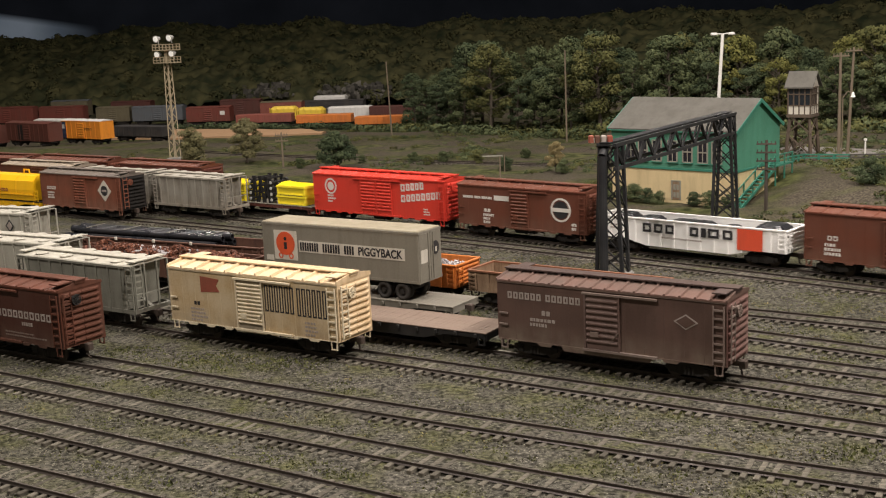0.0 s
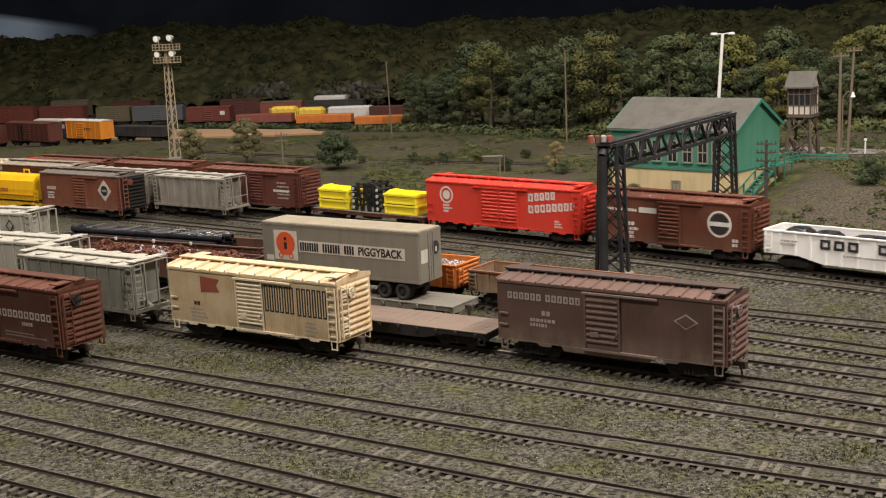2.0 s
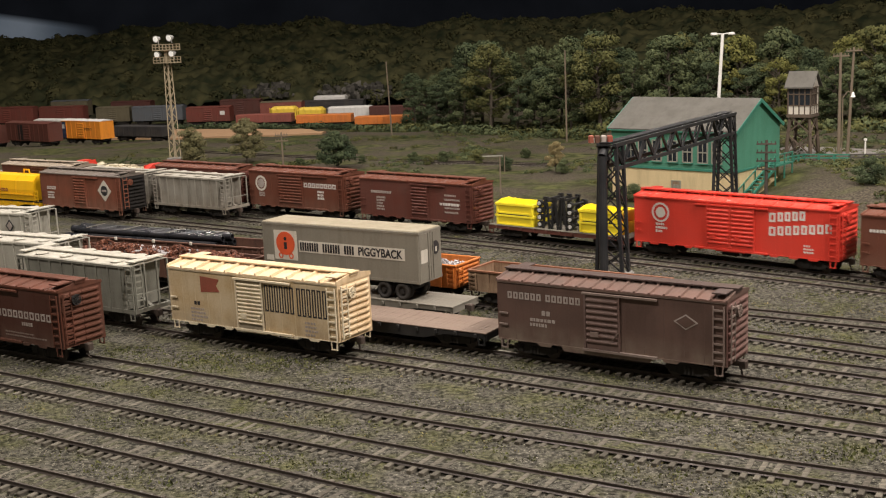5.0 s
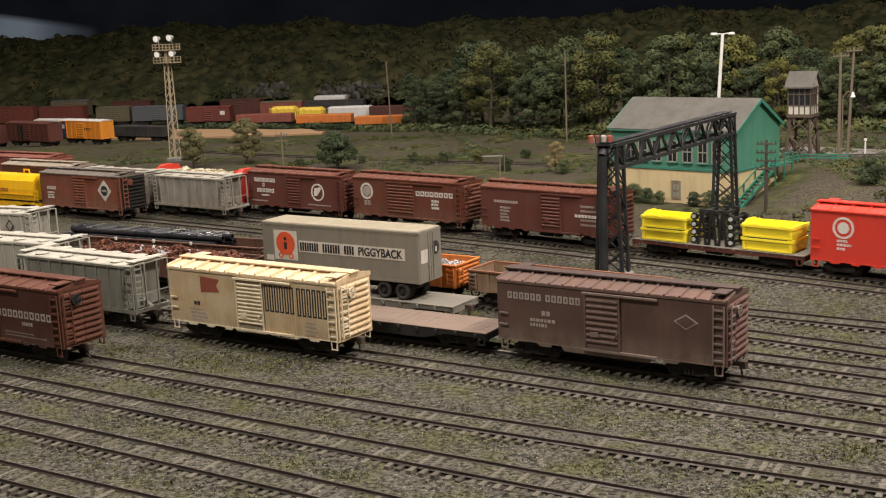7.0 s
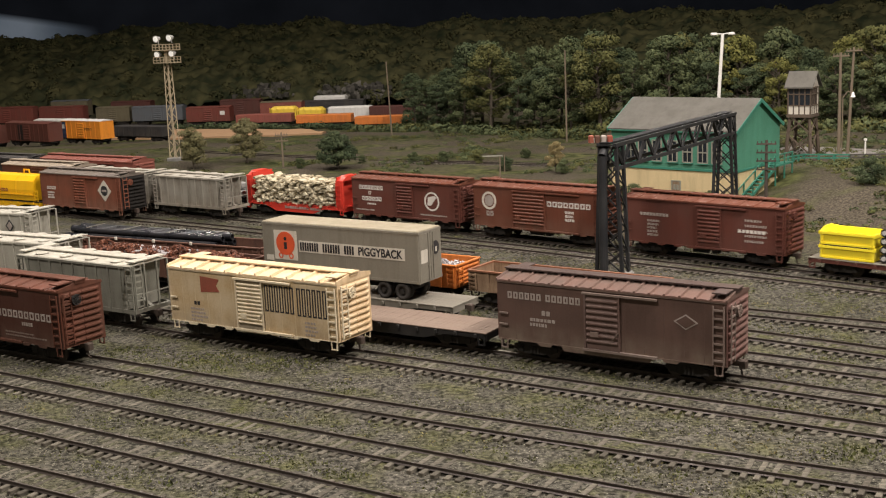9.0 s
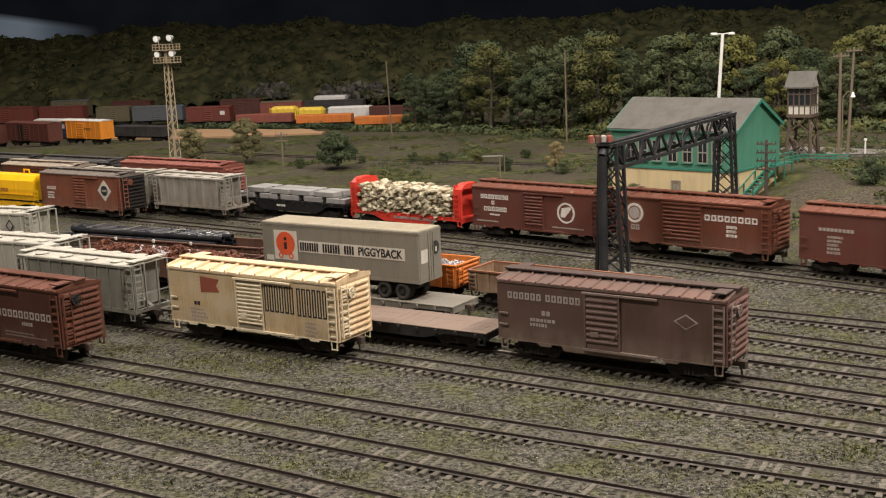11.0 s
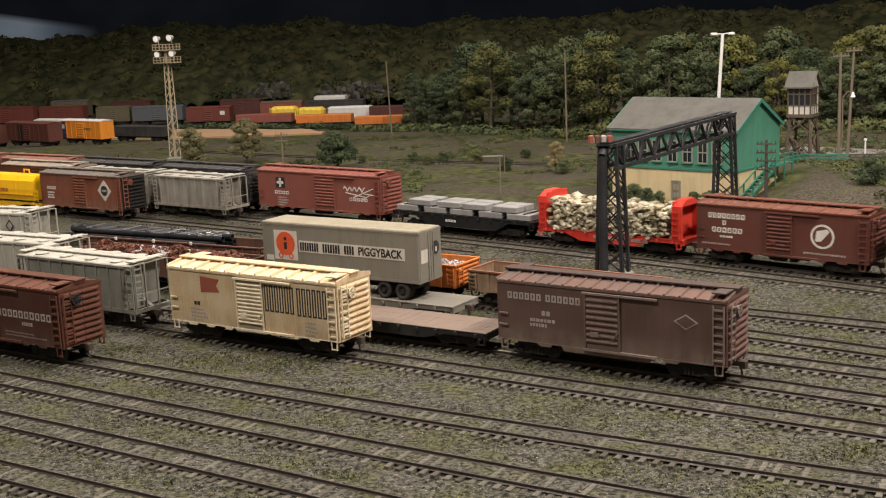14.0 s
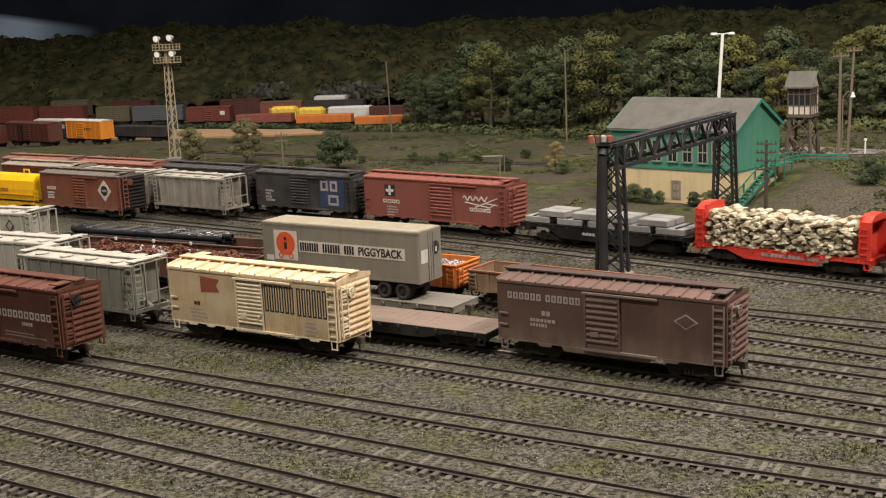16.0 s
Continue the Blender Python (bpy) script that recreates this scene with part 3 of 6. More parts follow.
def hill():
    """The hillside as one canopy of rounded tree crowns."""
    b = Build()
    xs, ds = np.arange(-172, 184, 0.9), np.arange(0, 96, 0.9)
    rows = []
    for d in ds:
        for x in xs:
            q = noise.voronoi(Vector((x * 0.24, d * 0.30, 0.5)))[0][0]
            crown = 2.5 * (1 - min(1.0, q * 1.2) ** 2) + 0.9 * noise.noise(Vector((x * 0.7, d * 0.7, 2)))
            rows.append((x, hill_foot(x) + d + 0.5 * noise.noise(Vector((x * 0.5, d * 0.5, 8))), -1.0 + hill_height(x, d) + crown))
    b.v = rows
    n = len(xs)
    b.f = [(j * n + i, j * n + i + 1, (j + 1) * n + i + 1, (j + 1) * n + i) for j in range(len(ds) - 1) for i in range(n - 1)]
    tagged(new("backdrop_hill", b.mesh("backdrop_hill", HILL, True)), "dark wooded hillside behind the layout", "hill", kind="structure")


hill()


def leaves(b, cx, cy, cz, rx, rz, count, size, rnd, flat=0.25, loose=0.45):
    """Small leaf-clump faces scattered through the shell of a lobe."""
    for _ in range(count):
        u, a = rnd.uniform(-0.75, 1), rnd.uniform(0, 2 * math.pi)
        q = math.sqrt(max(0, 1 - u * u))
        r = rnd.uniform(0.62, 1.08)
        d = Vector((q * math.cos(a), q * math.sin(a), u))
        p = Vector((cx + d.x * rx * r, cy + d.y * rx * r, cz + d.z * rz * r))
        nrm = (d + Vector((rnd.uniform(-1, 1), rnd.uniform(-1, 1), rnd.uniform(-0.6, 1.0))) * loose).normalized()
        t = nrm.orthogonal().normalized()
        w = nrm.cross(t)
        s = size * rnd.uniform(0.5, 1.25)
        k = rnd.uniform(0, 6.28)
        pts = []
        for i in range(5):
            ang = k + 2 * math.pi * i / 5
            pts.append(p + (t * math.cos(ang) + w * math.sin(ang)) * s * rnd.uniform(0.6, 1.1) + nrm * s * rnd.uniform(-flat, flat))
        b.add(pts + [p + nrm * s * 0.45], [(0, 1, 5), (1, 2, 5), (2, 3, 5), (3, 4, 5), (4, 0, 5)])


def far_woods():
    rnd = random.Random(5)
    b = Build()
    for _ in range(800):
        x, d = rnd.uniform(-150, 150), rnd.uniform(0, 80)
        if abs(x) > (hill_foot(x) + d) * 0.44:
            continue
        z = -1 + hill_height(x, d)
        r = rnd.uniform(0.9, 2.0)
        leaves(b, x, hill_foot(x) + d, z + 1.0 + r * 0.3, r, r * rnd.uniform(0.7, 1.1), 90, r * 0.26, rnd, 0.3, 0.2)
    tagged(new("far_woods", b.mesh("far_woods", FAR_LEAF)), "dark autumn-green woods covering the hillside", "woods", kind="stuff")


far_woods()

BARK = paint("bark", (0.09, 0.075, 0.055), 0.9, (0.05, 0.04, 0.03), 0.5)
LEAF = {
    "green": foliage("leaf_green", (0.020, 0.034, 0.017), (0.106, 0.130, 0.066)),
    "dark": foliage("leaf_dark", (0.016, 0.029, 0.017), (0.078, 0.102, 0.055)),
    "olive": foliage("leaf_olive", (0.030, 0.040, 0.015), (0.120, 0.125, 0.050)),
    "pale": foliage("leaf_pale", (0.088, 0.090, 0.044), (0.185, 0.174, 0.095)),
    "straw": foliage("leaf_straw", (0.16, 0.135, 0.070), (0.34, 0.285, 0.155)),
    "yellow": foliage("leaf_yellow", (0.050, 0.062, 0.020), (0.180, 0.182, 0.060)),
}


def tree(x, y, h, kind, seed, spread=0.34, low=0.25, name="tree"):
    rnd = random.Random(seed)
    z = height(x, y)
    words = {"green": "mid-green leafy", "dark": "dark green leafy", "olive": "olive-green early autumn", "yellow": "yellow-green autumn", "pale": "pale olive round", "straw": "straw-yellow dry"}[kind]
    t = thing(name, at(x, y, z, rnd.uniform(0, 360)), words + " model " + name + (" at the edge of the woods" if h > 6 else " on the turf"), name, "trees")
    tip = Vector((rnd.uniform(-0.05, 0.05) * h, rnd.uniform(-0.05, 0.05) * h, h * 0.86))
    b = Build()
    base, mid = Vector((0, 0, -0.2)), tip * 0.5 + Vector((rnd.uniform(-0.04, 0.04) * h, 0, 0))
    b.rod(base, mid, h * 0.020, 7, h * 0.014)
    b.rod(mid, tip, h * 0.014, 6, h * 0.004)
    lobes = []
    if h < 3:
        low = 0.05
    many = 24 if h > 7 else 18 if h > 3 else 7
    for i in range(many):
        f = low + (0.95 - low) * (i + 0.5) / many
        a = i * 2.4 + rnd.uniform(-0.5, 0.5)
        reach = spread * h * (1.05 - abs(f - 0.45) * 1.15) * rnd.uniform(0.35, 1.1)
        c = tip * f + Vector((math.cos(a) * reach, math.sin(a) * reach, rnd.uniform(-0.02, 0.06) * h))
        b.rod(tip * (f * 0.85), c, h * 0.008, 5, h * 0.003)
        lobes.append((c, h * spread * (rnd.uniform(0.18, 0.42) if h > 7 else rnd.uniform(0.36, 0.62) if h > 3 else rnd.uniform(0.5, 0.85))))
    part("trunk", b, BARK, t)
    b = Build()
    lobes.append((tip, h * 0.13))
    for c, r in lobes:
        leaves(b, c.x, c.y, c.z, r, r * rnd.uniform(0.5, 0.75), 190 if h > 7 else 300, r * (0.15 if h > 7 else 0.125), rnd, 0.35, 0.5)
    part("crown", b, LEAF[kind], t)
    return t


def model_woods():
    rnd = random.Random(11)
    k = 0
    # the edge of the woods, from the far yard to the signal tower
    for row in range(3):
        x = -4.0 + row * 2
        while x < 78:
            y = 200 - 1.20 * x + 0.0055 * x * x + row * 6 + rnd.uniform(-2, 2)
            h = rnd.uniform(9.2, 15.2) + row * 0.7 - (2.0 if x < 2 else 0) - 0.05 * max(0, x - 20)
            kind = rnd.choices(["green", "dark", "olive", "yellow"], [6, 5, 0.8, 0.0 if x < 38 else 1.5])[0]
            tree(x, y, h, kind, 100 + k, spread=rnd.uniform(0.22, 0.32), low=0.16 if row == 0 else 0.3)
            k += 1
            x += rnd.uniform(3.0, 4.8)


model_woods()


# ---- tracks ----
def track(line, x0, x1, group="yard tracks"):
    t = thing("track", at(0, 0, -0.13 if line == "far_line" else 0.0), "weathered steel rails on half-buried wooden ties", "track", group)
    a, b_, c = LINES[line]
    pts = []
    x = x0
    while x < x1:
        pts.append(x)
        x += 2.0
    pts.append(x1)
    for s in (-1, 1):
        rings = []
        for x in pts:
            y, turn = on(line, x)
            r = radians(turn)
            nx, ny = -math.sin(r), math.cos(r)
            q = lambda o, z: (x + nx * (s * 0.7175 + o), y + ny * (s * 0.7175 + o), z)
            rings.append([q(-0.07, -0.17), q(0.07, -0.17), q(0.025, -0.12), q(0.025, -0.05), q(0.04, -0.04), q(0.04, 0.0), q(-0.04, 0.0), q(-0.04, -0.04), q(-0.025, -0.05), q(-0.025, -0.12)])
        part("rail", Build().loft(rings), STEEL, t)
    # ballast that half buries the ties between the rails and beyond the far one
    b, x, rows = Build(), x0, []
    while x < x1:
        y, turn = on(line, x)
        r = radians(turn)
        row = []
        bare = max(0.0, min(1.0, 0.5 + 2.2 * noise.noise(Vector((x * 0.16, y * 0.5, 11)))))
        for o in (-1.7, -1.3, -0.95, -0.78, -0.62, -0.2, 0.2, 0.62, 0.95, 1.4, 1.9):
            px, py = x - math.sin(r) * o, y + math.cos(r) * o
            z = -0.35 if abs(o) > 1.5 else -0.22 - 0.14 * bare if o < -0.7 else -0.168 if o < 0.7 else -0.19 if o < 1.2 else -0.25
            z += 0.055 * noise.noise(Vector((px * 1.3, py * 1.3, 3)))
            row.append((px, py, z))
        rows.append(row)
        x += 0.35
    b.loft(rows, closed=False, caps=False)
    part("ballast", b, GROUND, t, "grey cinder ballast", True)
    rnd = random.Random(len(line) * 7 + int(a))
    if "tie" not in _coupler:
        _coupler["tie"] = [Build().soft_box(-0.12, 0.12, -1.19 + rnd.uniform(-0.06, 0.06), 1.19 + rnd.uniform(-0.06, 0.06), -0.40, -0.165 + 0.012 * i, 0.025).mesh("tie", TIE) for i in range(3)]
    x, made = x0 + 0.3, 0
    while x < x1:
        y, turn = on(line, x)
        if made < 290:
            tie = new("tie", rnd.choice(_coupler["tie"]))
            tie.parent = t
            tie.matrix_basis = at(x, y, rnd.uniform(-0.03, 0.015), turn + rnd.uniform(-2.5, 2.5)) @ pose(0, 0, 0, rnd.uniform(-0.8, 0.8))
            made += 1
        x = along(line, x, 0.56 + rnd.uniform(-0.04, 0.04))


for line, x0, x1 in (("front_4", -27, 14), ("front_3", -24, 24), ("front_2", -28, 28), ("front_1", -34, 27), ("cream", -40, 28), ("brown", -40, 26), ("trailer", -44, 28),
                     ("far_line", -45, 30), ("gondola", -48, 32), ("empty", -30, 32), ("siding", -70, 2), ("second", -74, 34), ("main", -100, 60)):
    track(line, x0, x1)


# ---- scattered stuff: gravel, weeds, undergrowth ----
GRAVEL = varied("loose_gravel", (0.06, 0.055, 0.042), (0.24, 0.22, 0.165), 0.9, 8.0)
WEED = varied("weed_green", (0.062, 0.074, 0.024), (0.165, 0.170, 0.060), 0.9, 4.0)


def gravel():
    rnd = random.Random(31)
    b = Build()
    for _ in range(26000):
        y = 28 + 72 * rnd.random() ** 1.5
        x = rnd.uniform(-0.42, 0.42) * y
        if y + 0.85 * x > 106:
            continue
        s = rnd.uniform(0.025, 0.07)
        z = height(x, y) + 0.01
        k = rnd.uniform(0, 6.3)
        pts = [(x + s * math.cos(k + i * 2.09) * rnd.uniform(0.7, 1.3), y + s * math.sin(k + i * 2.09) * rnd.uniform(0.7, 1.3), z - 0.02) for i in range(3)] + [(x, y, z + s * rnd.uniform(0.5, 1.1))]
        b.add(pts, [(0, 1, 3), (1, 2, 3), (2, 0, 3)])
    tagged(new("gravel", b.mesh("gravel", GRAVEL)), "loose grey and tan ballast gravel", "gravel", kind="stuff")


def weeds():
    rnd = random.Random(32)
    b = Build()
    tries = 0
    while tries < 60000:
        tries += 1
        y = 28 + 78 * rnd.random() ** 1.3
        x = rnd.uniform(-0.42, 0.42) * y
        if y + 0.85 * x > 104 or noise.noise(Vector((x * 0.23, y * 0.23, 9))) + 0.5 * noise.noise(Vector((x * 0.9, y * 0.9, 2))) < rnd.uniform(-0.25, 0.75):
            continue
        z = height(x, y)
        for _ in range(3):
            a, s = rnd.uniform(0, 6.3), rnd.uniform(0.04, 0.10)
            p = Vector((x + rnd.uniform(-0.2, 0.2), y + rnd.uniform(-0.2, 0.2), z - 0.01))
            u = Vector((math.cos(a), math.sin(a), 0)) * s * 0.6
            up = Vector((rnd.uniform(-0.6, 0.6) * s, rnd.uniform(-0.6, 0.6) * s, s * rnd.uniform(0.5, 1.1)))
            b.add([p - u, p + u, p + u * 0.6 + up, p - u * 0.4 + up * 0.9], [(0, 1, 2, 3)])
    # denser patches
    for cx, cy, rr, n in ((5.5, 50.6, 0.7, 120), (16.5, 44.1, 1.1, 220), (-11.3, 61.2, 2.3, 700), (-13.8, 61.9, 1.6, 300), (-8.4, 60.2, 1.6, 400), (-18.1, 64.4, 1.0, 150), (-19.2, 57.2, 1.2, 160),
                          (-19.2, 50.9, 1.3, 200), (-11.0, 44.2, 1.2, 200), (-4.8, 43.8, 1.0, 130), (20.8, 76.4, 1.5, 260), (30.0, 81.0, 2.0, 300), (10.5, 49.4, 0.8, 90), (-15.5, 54.5, 1.2, 160)):
        for _ in range(n):
            a, q = rnd.uniform(0, 6.3), rr * math.sqrt(rnd.random())
            x, y = cx + math.cos(a) * q * 1.6, cy + math.sin(a) * q
            s = rnd.uniform(0.04, 0.12) * (1.2 - 0.5 * q / rr)
            p = Vector((x, y, height(x, y) - 0.01))
            u = Vector((math.cos(a * 3), math.sin(a * 3), 0)) * s * 0.6
            up = Vector((rnd.uniform(-0.6, 0.6) * s, rnd.uniform(-0.6, 0.6) * s, s * rnd.uniform(0.6, 1.4)))
            b.add([p - u, p + u, p + u * 0.6 + up, p - u * 0.4 + up * 0.9], [(0, 1, 2, 3)])
    dry = Build()
    for _ in range(9000):
        y = 28 + 72 * rnd.random() ** 1.4
        x = rnd.uniform(-0.42, 0.42) * y
        if y + 0.85 * x > 106 or noise.noise(Vector((x * 0.16, y * 0.3, 17))) + 0.008 * x < rnd.uniform(-0.1, 0.6):
            continue
        for _ in range(4):
            a, s = rnd.uniform(0, 6.3), rnd.uniform(0.03, 0.09)
            p = Vector((x + rnd.uniform(-0.15, 0.15), y + rnd.uniform(-0.15, 0.15), height(x, y) - 0.01))
            u = Vector((math.cos(a), math.sin(a), 0)) * s * 0.6
            up = Vector((rnd.uniform(-0.6, 0.6) * s, rnd.uniform(-0.6, 0.6) * s, s * rnd.uniform(0.6, 1.4)))
            dry.add([p - u, p + u, p + u * 0.6 + up, p - u * 0.4 + up * 0.9], [(0, 1, 2, 3)])
    tagged(new("dry_grass", dry.mesh("dry_grass", varied("dry_grass", (0.15, 0.13, 0.06), (0.34, 0.29, 0.14), 0.9, 4.0))), "dry yellow grass tufts between the tracks", "grass", kind="stuff")
    tagged(new("weeds", b.mesh("weeds", WEED)), "low green weeds between the tracks", "weeds", kind="stuff")


def undergrowth():
    """Low scrub on the turf beyond the main line and along the foot of the woods."""
    rnd = random.Random(33)
    g, d = Build(), Build()
    for _ in range(6800):
        x, y = rnd.uniform(-60, 66), rnd.uniform(96, 215)
        q = y + 0.85 * x
        edge = 200 - 1.20 * x + 0.0055 * x * x - y
        if q < 120 or abs(x) > y * 0.42 or edge < -8:
            continue
        if 14 < x < 38 and 100 < y < 124:
            continue
        n = noise.noise(Vector((x * 0.10, y * 0.10, 5)))
        if edge > 9 and n < (rnd.uniform(0.05, 0.5) if x < 28 else rnd.uniform(-0.5, 0.35)):
            continue
        if x < -20 and y > 185:
            continue
        r = rnd.uniform(0.25, 0.75) * (2.6 if edge < 7 else 1.0)
        leaves(g if rnd.random() < 0.6 else d, x, y, height(x, y) + r * 0.25, r, r * 0.5, 44, r * 0.21, rnd)
    for _ in range(5200):
        x, y = rnd.uniform(16, 66), rnd.uniform(78, 126)
        q = y + 0.85 * x
        if q < 116 or abs(x) > y * 0.44 or (14 < x < 37 and 97 < y < 124 and q < 146):
            continue
        if noise.noise(Vector((x * 0.22, y * 0.22, 6))) < rnd.uniform(-0.45, 0.25):
            continue
        r = rnd.uniform(0.14, 0.42)
        leaves(g if rnd.random() < 0.35 else d, x, y, height(x, y) + r * 0.15, r, r * 0.45, 16, r * 0.34, rnd)
    tagged(new("scrub", g.mesh("scrub", LEAF["green"])), "low green scrub on the turf", "scrub", kind="stuff")
    tagged(new("dark_scrub", d.mesh("dark_scrub", LEAF["olive"])), "low olive scrub on the turf", "scrub", kind="stuff")
    h = Build()
    for i in range(150):
        x = -54 + 56 * rnd.random()
        y = 221.0 - 0.48 * (x + 22) + rnd.uniform(-1.0, 1.0)
        r = rnd.uniform(0.45, 1.0)
        leaves(h, x, y, height(x, y) + 0.3 + r * 0.3, r * 1.3, r * 0.8, 22, r * 0.36, rnd)
    tagged(new("hedge", h.mesh("hedge", LEAF["dark"])), "dark green hedge before the far yard", "hedge", kind="stuff")


gravel()
weeds()
undergrowth()
SOIL = paint("tan_soil", (0.40, 0.25, 0.14), 0.95, (0.26, 0.18, 0.1), 0.5, streak=0.0)
b = Build()
road = [(x, 201.5 - 0.44 * (x + 23), 219.0 - 0.48 * (x + 22) - max(0, x + 25) * 2.2) for x in range(-62, -18, 2)]
b.loft([[(x, a + (c - a) * f, height(x, a + (c - a) * f) + 0.30) for f in (0, 0.2, 0.4, 0.6, 0.8, 1)] + [(x, c, -2.2), (x, a, -2.2)] for x, a, c in road])
tagged(new("road", b.mesh("road", SOIL)), "bare tan dirt road", "road", kind="structure")


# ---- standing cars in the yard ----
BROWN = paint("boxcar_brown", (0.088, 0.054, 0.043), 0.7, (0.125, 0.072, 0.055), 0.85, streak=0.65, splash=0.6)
BROWN_ROOF = paint("roof_brown", (0.114, 0.064, 0.049), 0.8, (0.088, 0.066, 0.055), 0.95, streak=0.0)
BROWN_TRIM = paint("trim_brown", (0.17, 0.125, 0.105), 0.65, (0.24, 0.2, 0.17), 0.5)
BROWN_END = paint("end_brown", (0.118, 0.056, 0.046), 0.8, (0.13, 0.09, 0.075), 0.7)
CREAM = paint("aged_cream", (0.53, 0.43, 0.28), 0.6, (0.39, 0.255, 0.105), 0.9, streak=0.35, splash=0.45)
# Paler cream for roof and end: the brighter light on them is in the colour.
CREAM_LIT = paint("lit_cream", (0.63, 0.49, 0.315), 0.65, (0.47, 0.32, 0.16), 0.75)
CREAM_DOOR = paint("door_cream", (0.66, 0.58, 0.42), 0.65, (0.45, 0.34, 0.2), 0.3)
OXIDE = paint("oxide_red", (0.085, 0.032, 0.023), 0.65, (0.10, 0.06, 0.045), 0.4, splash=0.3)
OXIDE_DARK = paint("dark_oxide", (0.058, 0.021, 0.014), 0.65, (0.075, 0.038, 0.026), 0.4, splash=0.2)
OXIDE_DARK_ROOF = paint("roof_dark_oxide", (0.100, 0.033, 0.018), 0.85, (0.060, 0.034, 0.023), 0.6)
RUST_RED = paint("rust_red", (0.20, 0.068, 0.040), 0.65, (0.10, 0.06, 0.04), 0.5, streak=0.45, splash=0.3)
OXIDE_ROOF = paint("roof_oxide", (0.23, 0.095, 0.065), 0.75, (0.2, 0.13, 0.1), 0.4)
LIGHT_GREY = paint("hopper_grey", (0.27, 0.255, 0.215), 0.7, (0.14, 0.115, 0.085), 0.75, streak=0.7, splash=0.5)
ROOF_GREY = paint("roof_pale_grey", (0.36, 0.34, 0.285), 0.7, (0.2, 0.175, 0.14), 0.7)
PALE_GREY = paint("hopper_pale", (0.40, 0.385, 0.325), 0.65, (0.26, 0.235, 0.19), 0.6, streak=0.4)
TRAILER = paint("trailer_grey", (0.205, 0.192, 0.155), 0.55, (0.15, 0.13, 0.1), 0.35)
TRAILER_TOP = paint("trailer_top", (0.27, 0.24, 0.17), 0.7, (0.22, 0.18, 0.12), 0.6)
DECK_GREY = paint("deck_grey", (0.185, 0.172, 0.142), 0.85, (0.15, 0.13, 0.1), 0.5)
DECK_PINK = paint("deck_brown", (0.175, 0.130, 0.100), 0.85, (0.14, 0.1, 0.08), 0.5)
ORANGE = paint("gondola_orange", (0.55, 0.17, 0.035), 0.6, (0.25, 0.1, 0.04), 0.45)
TAN = paint("faded_tan", (0.27, 0.19, 0.12), 0.8, (0.11, 0.05, 0.028), 0.95, streak=0.75)
RIM_RUST = paint("rim_rust", (0.20, 0.085, 0.045), 0.75, (0.12, 0.06, 0.035), 0.5)
YELLOW = paint("bright_yellow", (0.86, 0.46, 0.012), 0.45, (0.55, 0.35, 0.03), 0.2, streak=0.1)
BIN_YELLOW = paint("bin_yellow", (0.92, 0.74, 0.04), 0.45, (0.7, 0.55, 0.07), 0.12, streak=0.08)
TYRE = paint("tyre_rubber", (0.022, 0.021, 0.02), 0.85, (0.08, 0.07, 0.06), 0.4)
RED_FLAG = paint("flag_red", (0.26, 0.07, 0.045), 0.7, (0.2, 0.1, 0.06), 0.4)
EMBLEM_RED = paint("emblem_red", (0.62, 0.09, 0.03), 0.6, (0.4, 0.1, 0.05), 0.2)
SIGN_WHITE = paint("sign_white", (0.55, 0.52, 0.45), 0.6, (0.4, 0.35, 0.28), 0.25)

w6 = 0.34
car = boxcar("boxcar", car_pose("brown", 13.85, 12.4), "weathered brown steel boxcar with faded white lettering", 12.4, BROWN, BROWN_ROOF, BROWN_END, door_x=(-1.15, 0.80), trim=BROWN_TRIM, tabs="belly", roof_ribs=16, door_ribs=8, rib_wide=0.33, rib_up=0.075, board=paint("board_brown", (0.060, 0.040, 0.034), 0.85, (0.085, 0.060, 0.050), 0.6), door=paint("door_brown", (0.12, 0.075, 0.062), 0.7, (0.15, 0.115, 0.1), 0.5))
bars(car, -5.6, 3.2, 0.36, [w6] * 6 + [0] + [w6] * 6, FADED, -1.45)
bars(car, -3.6, 2.45, 0.24, [0.26, 0.26], FADED, -1.45)
lines_of_marks(car, -4.3, 2.1, 2, FADED, -1.45, 1.6)
for a, o in ((0.62, 0.0), (0.50, 0.022)):
    shape(car, [(4.2 - a, 2.95), (4.2, 2.95 - a * 0.62), (4.2 + a, 2.95), (4.2, 2.95 + a * 0.62)], -1.45 - o, FADED if o == 0 else BROWN)

# Door backing is darkened: shade between the ribs and grime in one colour.
car = boxcar("boxcar", car_pose("cream", -4.9, 12.4), "aged cream boxcar with tall black lettering and white ribbed door", 12.4, CREAM, CREAM_LIT, CREAM_LIT,
             door_x=(-0.97, 1.03), door=CREAM_DOOR, trim=CREAM_DOOR, sill=CREAM_DOOR, door_ribs=11, rib_wide=0.27, rib_up=0.14, door_back=paint("door_grime_shade", (0.27, 0.23, 0.165), 0.8, (0.16, 0.13, 0.09), 0.6))
bars(car, 1.12, 2.2, 1.5, [0.36] * 6, INK, -1.45, 0.72)
bars(car, 3.42, 2.15, 1.55, [0.355] * 6, INK, -1.45, 0.72)
shape(car, [(-3.7, 2.85), (-2.25, 2.95), (-2.5, 3.3), (-2.25, 3.68), (-3.7, 3.78)], -1.45, RED_FLAG, label="faded red flag emblem")
bars(car, -4.3, 2.05, 0.22, [0.25, 0.25], INK, -1.45)
lines_of_marks(car, -4.6, 1.75, 4, FADED, -1.45, 1.4, 0.12)
